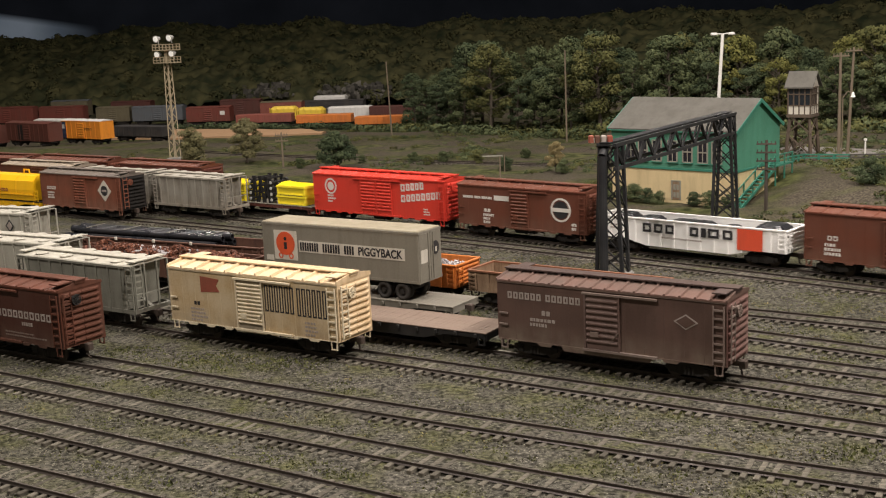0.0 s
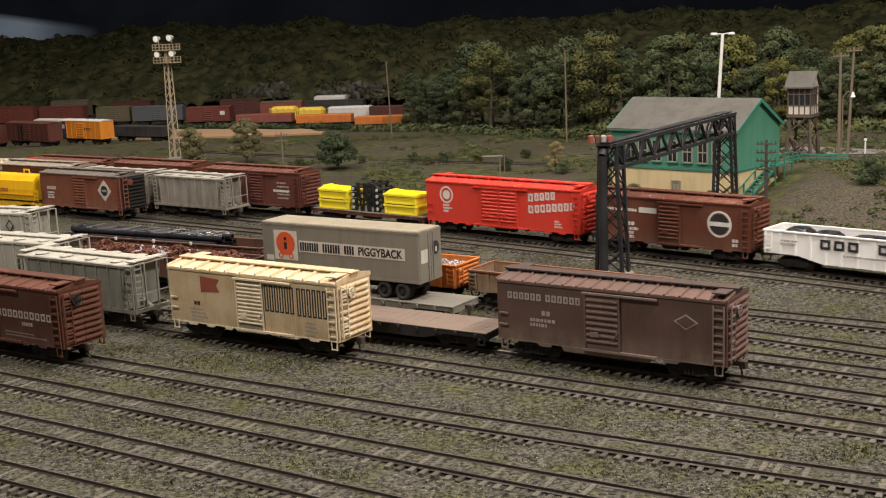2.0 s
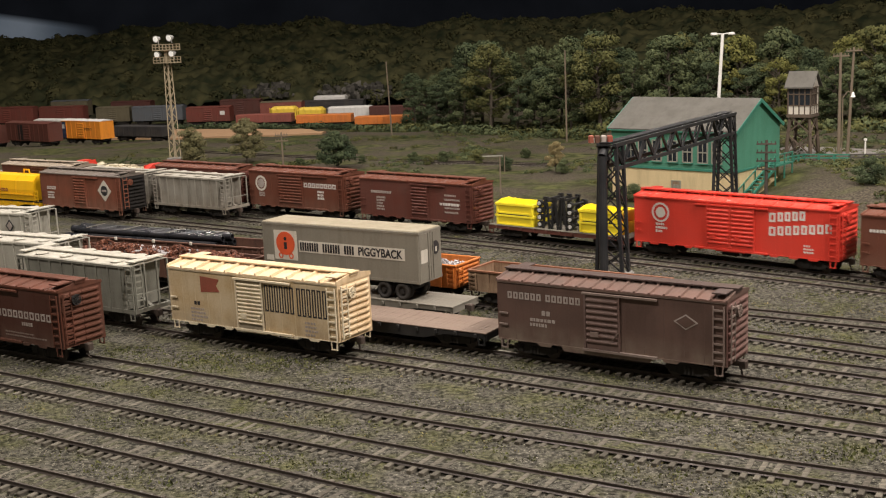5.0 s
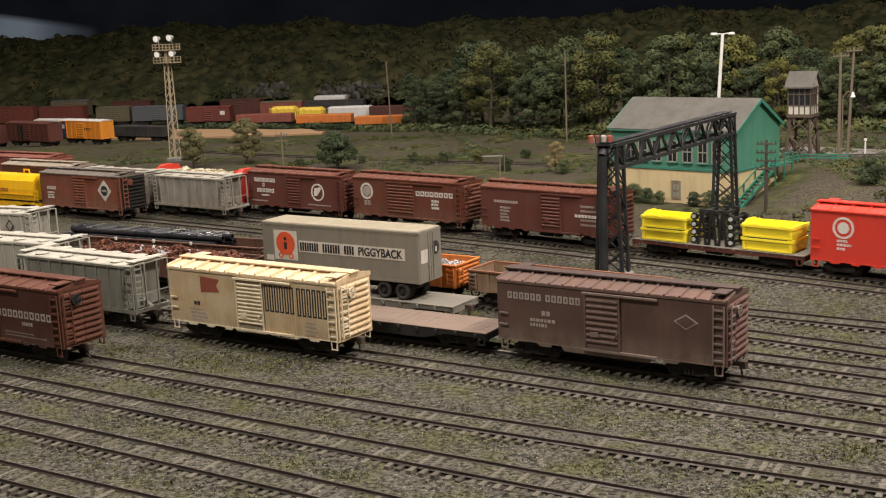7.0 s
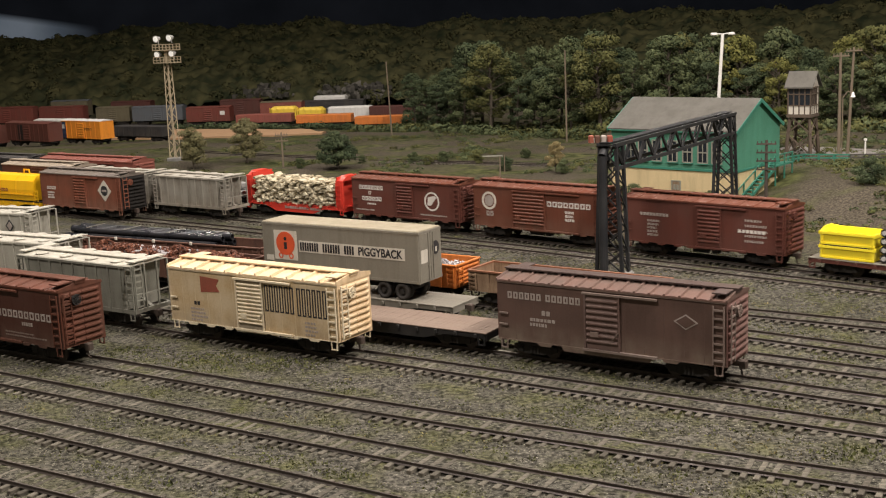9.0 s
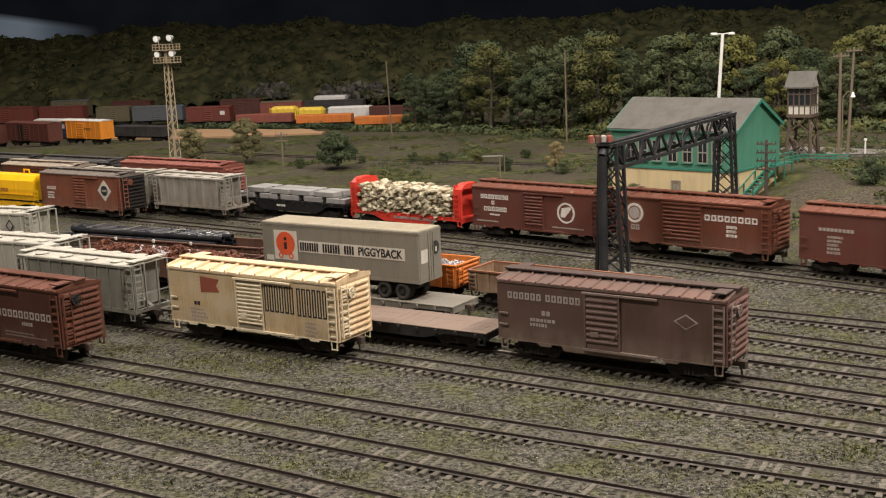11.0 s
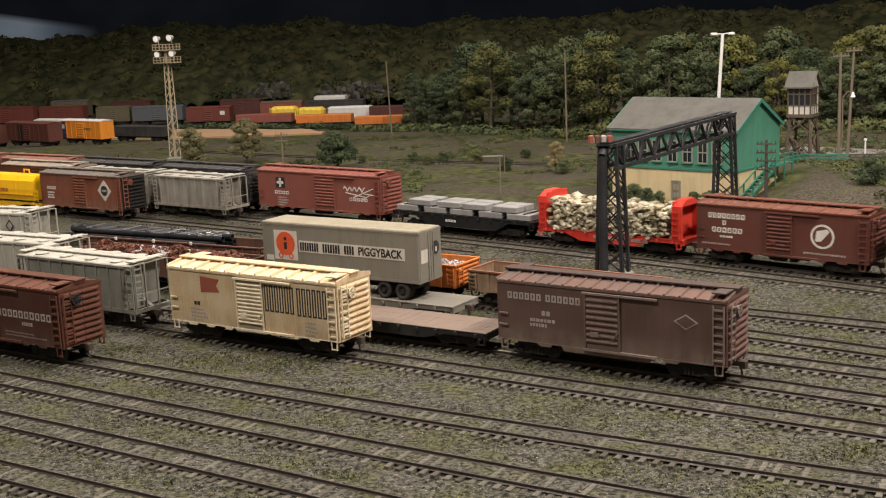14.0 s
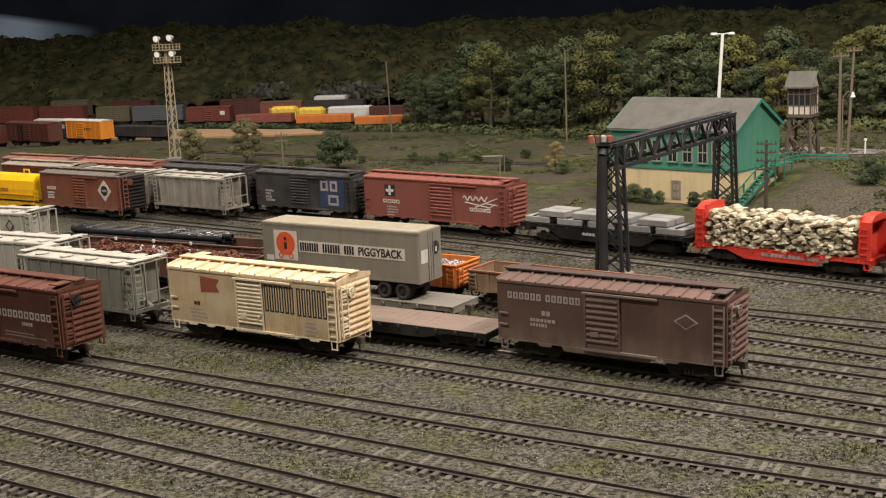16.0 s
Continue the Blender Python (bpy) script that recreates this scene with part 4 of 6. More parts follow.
lines_of_marks(car, 3.9, 1.75, 4, FADED, -1.45, 0.9, 0.12)

car = boxcar("boxcar", car_pose("front_1", -19.9, 12.4), "oxide red boxcar with white lettering and ribbed end", 12.4, OXIDE_DARK, OXIDE_DARK_ROOF, OXIDE_DARK_ROOF, trim=OXIDE_DARK_ROOF, brake=BLACK, rib_up=0.08)
bars(car, 0.85, 2.35, 0.42, [0.465] * 10, FADED, -1.45)
lines_of_marks(car, 2.9, 1.95, 1, FADED, -1.45, 1.6, 0.2)
lines_of_marks(car, 1.4, 1.45, 2, BROWN_TRIM, -1.45, 3.8, 0.08)

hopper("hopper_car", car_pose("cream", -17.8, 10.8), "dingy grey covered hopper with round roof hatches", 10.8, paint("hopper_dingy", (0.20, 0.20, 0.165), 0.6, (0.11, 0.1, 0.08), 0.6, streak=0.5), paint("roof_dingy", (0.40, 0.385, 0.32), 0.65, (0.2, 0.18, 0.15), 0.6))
hopper("hopper_car", car_pose("brown", -25.1, 10.8), "pale grey covered hopper with round roof hatches", 10.8, PALE_GREY, PALE_GREY)
car = hopper("hopper_car", car_pose("gondola", -32.0, 11.5), "off-white covered hopper with ribbed open end frames", 11.5, PALE_GREY, PALE_GREY, zt=3.9)
shape(car, [(3.05, 2.9), (3.5, 2.35), (3.95, 2.9), (3.5, 3.45)], -1.56, INK)
shape(car, [(3.2, 2.9), (3.5, 2.53), (3.8, 2.9), (3.5, 3.27)], -1.582, FADED, "emblem_mark")
hopper("hopper_car", car_pose("second", -19.4, 10.4), "weathered grey covered hopper with pale roof", 10.4, LIGHT_GREY, ROOF_GREY)
hopper("hopper_car", car_pose("second", along("second", -19.4, -11.3), 10.4), "grey covered hopper with pale roof", 10.4, LIGHT_GREY, ROOF_GREY)
boxcar("boxcar", car_pose("second", along("second", -19.4, -22.6), 12.4), "oxide boxcar with dusty grey roof", 12.4, OXIDE, paint("roof_dusty", (0.30, 0.25, 0.19), 0.85, (0.2, 0.17, 0.13), 0.5), BROWN)
DARK_END = paint("end_black", (0.009, 0.008, 0.007), 0.9, (0.022, 0.017, 0.013), 0.4)
car = boxcar("boxcar", car_pose("siding", -29.85, 12.4), "rust-red boxcar with white diamond emblem and blackened end", 12.4, RUST_RED, paint("roof_soot", (0.12, 0.10, 0.085), 0.85), DARK_END, ze=4.2)
shape(car, [(2.7, 2.8), (3.7, 1.75), (4.7, 2.8), (3.7, 3.85)], -1.45, SIGN_WHITE, label="white diamond emblem")
disc(car, 3.7, 2.8, 0.50, -1.472, INK)
shape(car, [(3.35, 2.7), (4.05, 2.7), (4.05, 2.9), (3.35, 2.9)], -1.494, FADED, "emblem_mark")
bars(car, -5.2, 2.6, 0.3, [0.36] * 4, WHITE, -1.45)
lines_of_marks(car, -5.2, 2.2, 3, WHITE, -1.45, 1.4)


def coil_car(m):
    car = flatcar("coil_car", m, "bright yellow coil car with rounded hood", 13.0, BLACK, YELLOW, category="coil car")
    b = Build()
    sec = [(-1.4, 1.2), (-1.42, 2.3), (-1.3, 3.2), (-0.8, 3.7), (0, 3.8), (0.8, 3.7), (1.3, 3.2), (1.42, 2.1), (1.4, 1.2)]
    b.loft([[(x, y, z) for y, z in sec] for x in (-5.6, 5.6)])
    for x in (-5.6, -2.8, 0, 2.8, 5.6):
        b.loft([[(x + d, y * 1.02, z + 0.03) for y, z in sec] for d in (-0.06, 0.06)])
    part("hood", b, YELLOW, car)
    b = Build()
    for x in (-3, 3):
        b._beam((x - 0.5, 0, 3.7), (x - 0.4, 0, 4.2), 0.1, 0.1)
        b._beam((x + 0.5, 0, 3.7), (x + 0.4, 0, 4.2), 0.1, 0.1)
        b._beam((x - 0.45, 0, 4.2), (x + 0.45, 0, 4.2), 0.15, 0.15)
    b.box(-5.7, 5.7, -1.52, -1.44, 1.75, 1.85)
    part("lifting_bail", b, YELLOW, car)
    bars(car, -1.5, 2.1, 0.3, [0.4] * 8, RED_FLAG, -1.53)
    ladder(car, 5.9, 6.4, -1.5, -1.5, 1.2, 2.4, 3, YELLOW)


coil_car(car_pose("siding", along("siding", -29.85, -13.0), 13.0))

# the empty flatcar and the one with the trailer
flatcar("flatcar", car_pose("brown", 2.85, 15.2), "empty flatcar with worn brown plank deck", 15.2, DECK_PINK, BLACK)
flatcar("flatcar", car_pose("trailer", 1.2, 15.8), "grey plank-deck flatcar carrying a road trailer", 15.8, DECK_GREY, DECK_GREY)


def road_trailer():
    x = along("trailer", 1.2, -2.4 - 6.1)
    y, turn = on("trailer", x)
    t = thing("road_trailer", at(x, y, 1.1, turn), "grey road trailer with red emblem chained on a flatcar", "trailer")
    h, w, z0, z1 = 6.1, 1.22, 1.1, 4.24
    part("body", Build().soft_box(-h, h, -w, w, z0, z1, 0.04), TRAILER, t)
    part("roof", Build().soft_box(-h + 0.02, h - 0.02, -w + 0.02, w - 0.02, z1 - 0.03, z1 + 0.05, 0.04), TRAILER_TOP, t)
    b = Build()
    b.box(-h - 0.02, h + 0.02, -w - 0.03, -w, z1 - 0.16, z1 - 0.03)
    b.box(-h - 0.02, h + 0.02, -w - 0.03, -w, z0, z0 + 0.14)
    b.box(h, h + 0.03, -w, w, z1 - 0.16, z1 - 0.03)
    b.box(h, h + 0.03, -w, w, z0, z0 + 0.14)
    for i in range(10):
        xx = -h + 0.1 + (2 * h - 0.2) * i / 9
        b.box(xx - 0.02, xx + 0.02, -w - 0.012, -w, z0 + 0.14, z1 - 0.16)
    part("trim", b, TRAILER, t)
    for s in (-1, 1):
        d = part("rear_door", Build().box(h, h + 0.04, min(s * 0.02, s * (w - 0.06)), max(s * 0.02, s * (w - 0.06)), z0 + 0.16, z1 - 0.18), TRAILER, t)
        b = Build()
        b.rod((h + 0.07, s * 0.25, z0 + 0.1), (h + 0.07, s * 0.25, z1 - 0.2), 0.03, 6)
        b.box(h + 0.04, h + 0.12, s * 0.25 - 0.06, s * 0.25 + 0.14, z0 + 0.9, z0 + 1.0)
        part("lock_rod", b, TRAILER, d)
    b = Build()
    b.box(2.2, 5.6, -0.5, 0.5, 0.75, z0)
    for x in (3.4, 4.75):
        b.rod((x, -1.1, 0.52), (x, 1.1, 0.52), 0.09, 8)
        b.box(x - 0.35, x + 0.35, -0.55, 0.55, 0.5, 0.8)
    part("bogie", b, BLACK, t)
    for x in (3.4, 4.75):
        for y in (-1.05, -0.72, 0.72, 1.05):
            b = Build()
            s = 1 if y > 0 else -1
            prof = [(0.30, -0.14), (0.47, -0.15), (0.52, -0.09), (0.52, 0.09), (0.47, 0.15), (0.30, 0.14)]
            n = 24
            rings = [[(x + r * math.cos(2 * math.pi * i / n), y + o, 0.52 + r * math.sin(2 * math.pi * i / n)) for r, o in prof] for i in range(n)]
            b.loft(rings + [rings[0]], caps=False)
            tyre = part("wheel", b, TYRE, t, "black rubber tyre", True)
            r = Build()
            r.rod((x, y - 0.06, 0.52), (x, y + 0.06, 0.52), 0.31, 16)
            r.rod((x, y - 0.14, 0.52), (x, y - 0.06, 0.52), 0.13, 12)
            part("rim", r, TRUCK, tyre)
    b = Build()
    for y in (-0.75, 0.75):
        b._beam((-3.2, y, 0.0), (-3.2, y, z0), 0.14, 0.14)
        b.box(-3.4, -3.0, y - 0.2, y + 0.2, 0.0, 0.06)
    part("landing_leg", b, BLACK, t)
    y = -w - 0.012
    part("sign_panel", Build().box(-h + 1.0, -h + 2.9, y - 0.012, y, 1.85, 3.75), SIGN_WHITE, t)
    disc(t, -h + 1.95, 2.92, 0.76, y - 0.013, EMBLEM_RED, label="round red emblem")
    for dx in (-0.42, 0.42):
        disc(t, -h + 1.95 + dx, 2.12, 0.19, y - 0.013, EMBLEM_RED, inner=0.11, n=16)
    b = Build().box(-h + 1.83, -h + 2.07, y - 0.045, y - 0.03, 2.55, 3.0)
    b.rod((-h + 1.95, y - 0.045, 3.22), (-h + 1.95, y - 0.03, 3.22), 0.12, 10)
    part("emblem_mark", b, INK, t)
    part("sign_panel", Build().box(-h + 3.05, h - 1.0, y - 0.012, y, 2.44, 3.18), SIGN_WHITE, t)
    bars(t, -h + 3.15, 2.54, 0.54, [0.19] * 8 + [0] + [0.20] * 7 + [0] + [0.20] * 4, INK, y - 0.013, 0.66)
    words(t, "PIGGYBACK", -h + 7.75, 2.54, 0.54, 3.3, y - 0.016, INK)
    part("sign_panel", Build().box(-h + 0.3, -h + 0.9, y - 0.012, y, 1.75, 2.1), SIGN_WHITE, t)
    part("notice", Build().box(h + 0.04, h + 0.06, -1.05, -0.35, 2.3, 3.1), SIGN_WHITE, t)
    b = Build()
    n = 20
    b.loft([[(h + o, 0.55 + 0.36 * math.cos(2 * math.pi * i / n), 3.05 + 0.42 * math.sin(2 * math.pi * i / n)) for i in range(n)] for o in (0.04, 0.065)])
    part("round_emblem", b, INK, t)
    b = Build().box(h + 0.065, h + 0.08, 0.47, 0.63, 2.8, 3.1)
    part("emblem_mark", b, SIGN_WHITE, t)


def words(parent, text, x, z, size, width, y, material):
    """Real lettering, fitted to a width, on the side of a thing."""
    cu = bpy.data.curves.new("lettering", "FONT")
    cu.body, cu.size, cu.extrude, cu.offset = text, 1.0, 0.01, 0.028
    tmp = new("lettering", cu)
    me = bpy.data.meshes.new_from_object(tmp)
    bpy.data.objects.remove(tmp)
    xs = [v.co.x for v in me.vertices]
    ys = [v.co.y for v in me.vertices]
    sx, sy = width / (max(xs) - min(xs)), size / (max(ys) - min(ys))
    x_min, y_min = min(xs), min(ys)
    for v in me.vertices:
        v.co = ((x + (v.co.x - x_min) * sx) * K, (y - v.co.z) * K, (z + (v.co.y - y_min) * sy) * K)
    me.materials.clear()
    me.materials.append(material)
    part("lettering", me, None, parent)


road_trailer()


def heap(name, m, label, category, L, W, z0, high, material, seed, count, size, group=""):
    """A loose load of many small pieces, heaped."""
    rnd = random.Random(seed)
    b = Build()
    for _ in range(count):
        x, y = rnd.uniform(-L / 2, L / 2), rnd.uniform(-W / 2, W / 2)
        edge = min(1, (L / 2 - abs(x)) / 0.8, (W / 2 - abs(y)) / 0.5 + 0.3)
        z = z0 + high * (0.35 + 0.65 * edge) * (0.75 + 0.35 * noise.noise(Vector((x * 0.8, y * 0.8, seed)))) * (1 - rnd.random() ** 3 * 0.5)
        s = size * rnd.uniform(0.5, 1.3)
        rot = Euler([rnd.uniform(0, 6.28) for _ in range(3)]).to_matrix()
        pts = [rot @ Vector((a * s * rnd.uniform(0.6, 1.5), c * s * 0.6, d * s * rnd.uniform(0.3, 0.8))) + Vector((x, y, z)) for d in (-1, 1) for c in (-1, 1) for a in (-1, 1)]
        b.add(pts, [(0, 2, 3, 1), (4, 5, 7, 6), (0, 1, 5, 4), (2, 6, 7, 3), (0, 4, 6, 2), (1, 3, 7, 5)])
    b.add([(-L / 2, -W / 2, z0), (L / 2, -W / 2, z0), (L / 2, W / 2, z0), (-L / 2, W / 2, z0), (-L / 2 + 0.5, -W / 2 + 0.5, z0 + high * 0.6), (L / 2 - 0.5, -W / 2 + 0.5, z0 + high * 0.6),
           (L / 2 - 0.5, W / 2 - 0.5, z0 + high * 0.6), (-L / 2 + 0.5, W / 2 - 0.5, z0 + high * 0.6)],
          [(0, 1, 5, 4), (1, 2, 6, 5), (2, 3, 7, 6), (3, 0, 4, 7), (4, 5, 6, 7), (0, 3, 2, 1)])
    ob = new(name, b.mesh(name, material))
    place(ob, m)
    return tagged(ob, label, category, kind="stuff")


SCRAP = varied("rusty_scrap", (0.045, 0.020, 0.014), (0.25, 0.10, 0.06), 0.5, 5.0)
SHINY = varied("bright_scrap", (0.25, 0.24, 0.25), (0.75, 0.72, 0.72), 0.35, 5.0)
PIPE = paint("black_pipe", (0.016, 0.017, 0.02), 0.4, (0.06, 0.055, 0.05), 0.2)
gondola("gondola", car_pose("gondola", 1.5, 12.6), "orange gondola loaded with bright metal scrap", 12.6, ORANGE, zt=2.35)
heap("metal_scrap", car_pose("gondola", 1.2, 12.2), "silvery metal scrap heaped in an orange gondola", "scrap", 12.0, 2.6, 1.05, 1.5, SHINY, 3, 2200, 0.09)
gondola("gondola", car_pose("gondola", along("gondola", 1.5, 13.4), 12.4), "rusty tan gondola standing empty", 12.4, TAN, zt=2.2, rim=RIM_RUST, ribs=9, inside=RIM_RUST)
gondola("gondola", car_pose("gondola", -12.2, 17.4), "brown gondola with long black pipes on top", 17.4, RUST, zt=2.35)
gondola("gondola", car_pose("trailer", -13.0, 15.6), "brown gondola heaped with rusty scrap", 15.6, RUST, zt=2.3)
heap("bright_scrap", car_pose("trailer", -16.5, 8.0), "bright wire scraps on a rusty scrap heap", "scrap", 7.0, 2.0, 1.5, 1.5, SHINY, 8, 70, 0.08)
heap("rusty_scrap", car_pose("trailer", -13.3, 15.0), "tangled rusty scrap heaped in a brown gondola", "scrap", 15.0, 2.6, 1.05, 1.8, SCRAP, 4, 4200, 0.11)


def pipe_load():
    x = along("gondola", -12.2, -3.9 - 7.4)
    y, turn = on("gondola", x)
    t = thing("pipe_load", at(x, y, 0.75, turn), "bundle of long black pipes strapped in a gondola", "pipes")
    n = 12
    grid = [(-0.98 + 0.49 * i, 0.62 + 0.46 * j) for j in range(3) for i in range(5)] + [(-0.72 + 0.49 * i, 1.98) for i in range(4)]
    part("bunk", Build().box(-5.0, -4.8, -1.3, 1.3, 0.38, 0.39).box(4.8, 5.0, -1.3, 1.3, 0.38, 0.39).box(-6.5, 6.5, -1.25, 1.25, 0.395, 0.40), BLACK, t)
    for yy, z in grid:
        b = Build()
        off = 0.28 * math.sin(yy * 7 + z * 3) - 0.3
        ring = lambda r, xx: [(xx, yy + r * math.cos(2 * math.pi * i / n), z + r * math.sin(2 * math.pi * i / n)) for i in range(n)]
        b.loft([ring(0.225, -7.7 + off), ring(0.225, 7.4 + off), ring(0.18, 7.4 + off), ring(0.18, -7.7 + off), ring(0.225, -7.7 + off)], caps=False)
        part("pipe", b, PIPE, t, smooth=False)
    for xx in (-6, -2.2, 2.2, 6):
        part("strap", Build().box(xx - 0.04, xx + 0.04, -1.0, 1.0, 2.21, 2.24), DECK_GREY, t)
    for xx in (-6.2, -2.4, 1.4, 5.0):
        part("chock", Build().soft_box(xx - 0.12, xx + 0.12, -1.64, -1.5, 1.56, 1.8, 0.04), SIGN_WHITE, t)


pipe_load()


# ---- the moving freight train on the main line ----
SHIFT = 1.2
TRAIN = []


def in_train(car, left, right):
    TRAIN.append((car, (left + right) / 2 + SHIFT))
    return car


O = Matrix.Identity(4)
TG = "cars of the moving train"
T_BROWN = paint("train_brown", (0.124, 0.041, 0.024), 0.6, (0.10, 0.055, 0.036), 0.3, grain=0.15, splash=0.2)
T_BROWN2 = paint("train_brown_dark", (0.106, 0.035, 0.025), 0.6, (0.10, 0.058, 0.045), 0.3, grain=0.15)
T_RED = paint("train_red", (0.56, 0.045, 0.028), 0.5, (0.4, 0.06, 0.04), 0.2, streak=0.1)
T_MINERAL = paint("train_mineral", (0.200, 0.062, 0.044), 0.7, (0.16, 0.08, 0.06), 0.3)
T_WHITE = paint("gondola_white", (0.90, 0.89, 0.86), 0.5, (0.7, 0.66, 0.58), 0.2, streak=0.06)
T_PANEL = paint("panel_red", (0.62, 0.08, 0.035), 0.55, (0.4, 0.1, 0.06), 0.2)
T_BLUE = paint("emblem_blue", (0.028, 0.042, 0.085), 0.6, (0.06, 0.07, 0.12), 0.4)
T_SOOT = paint("sooty_black", (0.028, 0.027, 0.027), 0.75, (0.10, 0.088, 0.073), 0.55)
CONC = paint("concrete_slab", (0.25, 0.245, 0.23), 0.8, (0.15, 0.145, 0.135), 0.75)
CREAMWOOD = varied("split_wood", (0.34, 0.285, 0.18), (0.76, 0.69, 0.51), 0.85, 6.0)

c = in_train(boxcar("boxcar", O, "brown boxcar with white lettering", 12.6, T_BROWN, T_BROWN, group=TG), 32.2, 44.8)
bars(c, -4.7, 2.35, 0.3, [0.4, 0.4], WHITE, -1.45)
lines_of_marks(c, -4.9, 1.95, 3, WHITE, -1.45, 1.3, 0.2)


def white_gondola():
    car = in_train(gondola("gondola", O, "white gondola with black lettering and red panel", 15.3, T_WHITE, zt=2.62, zb=1.1, fish=0.42, ribs=14, inside=BLACK, group=TG), 15.65, 30.95)
    part("colour_panel", Build().box(4.0, 5.9, -1.56, -1.535, 1.1, 2.58), T_PANEL, car, "red end panel")
    bars(car, -3.6, 1.72, 0.66, [0.95, 0.95, 0.95], INK, -1.54, stroke=0.27)
    bars(car, 0.3, 1.72, 0.66, [0.9, 0.55, 1.15, 1.0], INK, -1.54, stroke=0.27)
    lines_of_marks(car, -6.4, 2.0, 2, FADED, -1.54, 1.9, 0.12)
    lines_of_marks(car, -2.0, 1.35, 1, FADED, -1.54, 4.6, 0.12)
    for x0, x1, w, zt in ((-6.6, -4.9, 0.9, 2.75), (-4.7, -2.9, 1.0, 2.62), (-2.0, 1.4, 0.9, 2.55), (2.2, 3.6, 0.7, 2.5), (5.0, 7.0, 1.1, 2.85)):
        part("load", Build().soft_box(x0, x1, -w, w, 1.2, zt, 0.25), PIPE, car, "dark scrap machinery")


white_gondola()

c = in_train(boxcar("boxcar", O, "brown boxcar with large round white herald", 12.7, T_BROWN, T_BROWN, door_x=(-0.9, 0.9), group=TG, ze=4.2), 1.9, 14.6)
bars(c, -5.8, 3.15, 0.2, [0.22] * 5 + [0] + [0.22] * 3 + [0] + [0.22] * 5, WHITE, -1.45)
part("sign_panel", Build().box(-2.55, -1.05, -1.475, -1.45, 3.1, 3.5), WHITE, c)
bars(c, -3.6, 2.1, 0.26, [0.36, 0.36], WHITE, -1.45)
lines_of_marks(c, -3.7, 1.75, 3, WHITE, -1.45, 1.1, 0.2)
disc(c, 4.0, 2.75, 0.95, -1.45, WHITE, inner=0.80, label="round white herald ring")
disc(c, 4.0, 2.75, 0.70, -1.452, INK)
shape(c, [(3.1, 2.6), (4.9, 2.6), (4.9, 2.9), (3.1, 2.9)], -1.475, WHITE)
lines_of_marks(c, 5.0, 1.55, 2, WHITE, -1.45, 0.7, 0.22)

c = in_train(boxcar("boxcar", O, "bright red double-door boxcar with white lettering", 15.6, T_RED, T_RED, double=1.85, group=TG, ze=4.3, seams=6, roof_ribs=13), -15.2, 0.4)
bars(c, 2.9, 2.9, 0.62, [0.62, 0.52, 0.52, 0.52, 0.52], WHITE, -1.45, slant=0.12)
bars(c, 2.9, 1.95, 0.62, [0.62, 0.56, 0.56, 0.56, 0.56, 0.56, 0.56, 0.56], WHITE, -1.45, slant=0.12)
disc(c, -5.6, 3.25, 0.72, -1.45, WHITE, inner=0.58, label="round white herald ring")
disc(c, -5.6, 3.25, 0.40, -1.45, WHITE, n=10)
lines_of_marks(c, -6.0, 2.3, 3, WHITE, -1.45, 1.0, 0.16)
lines_of_marks(c, 5.4, 1.75, 3, WHITE, -1.45, 0.8, 0.12)


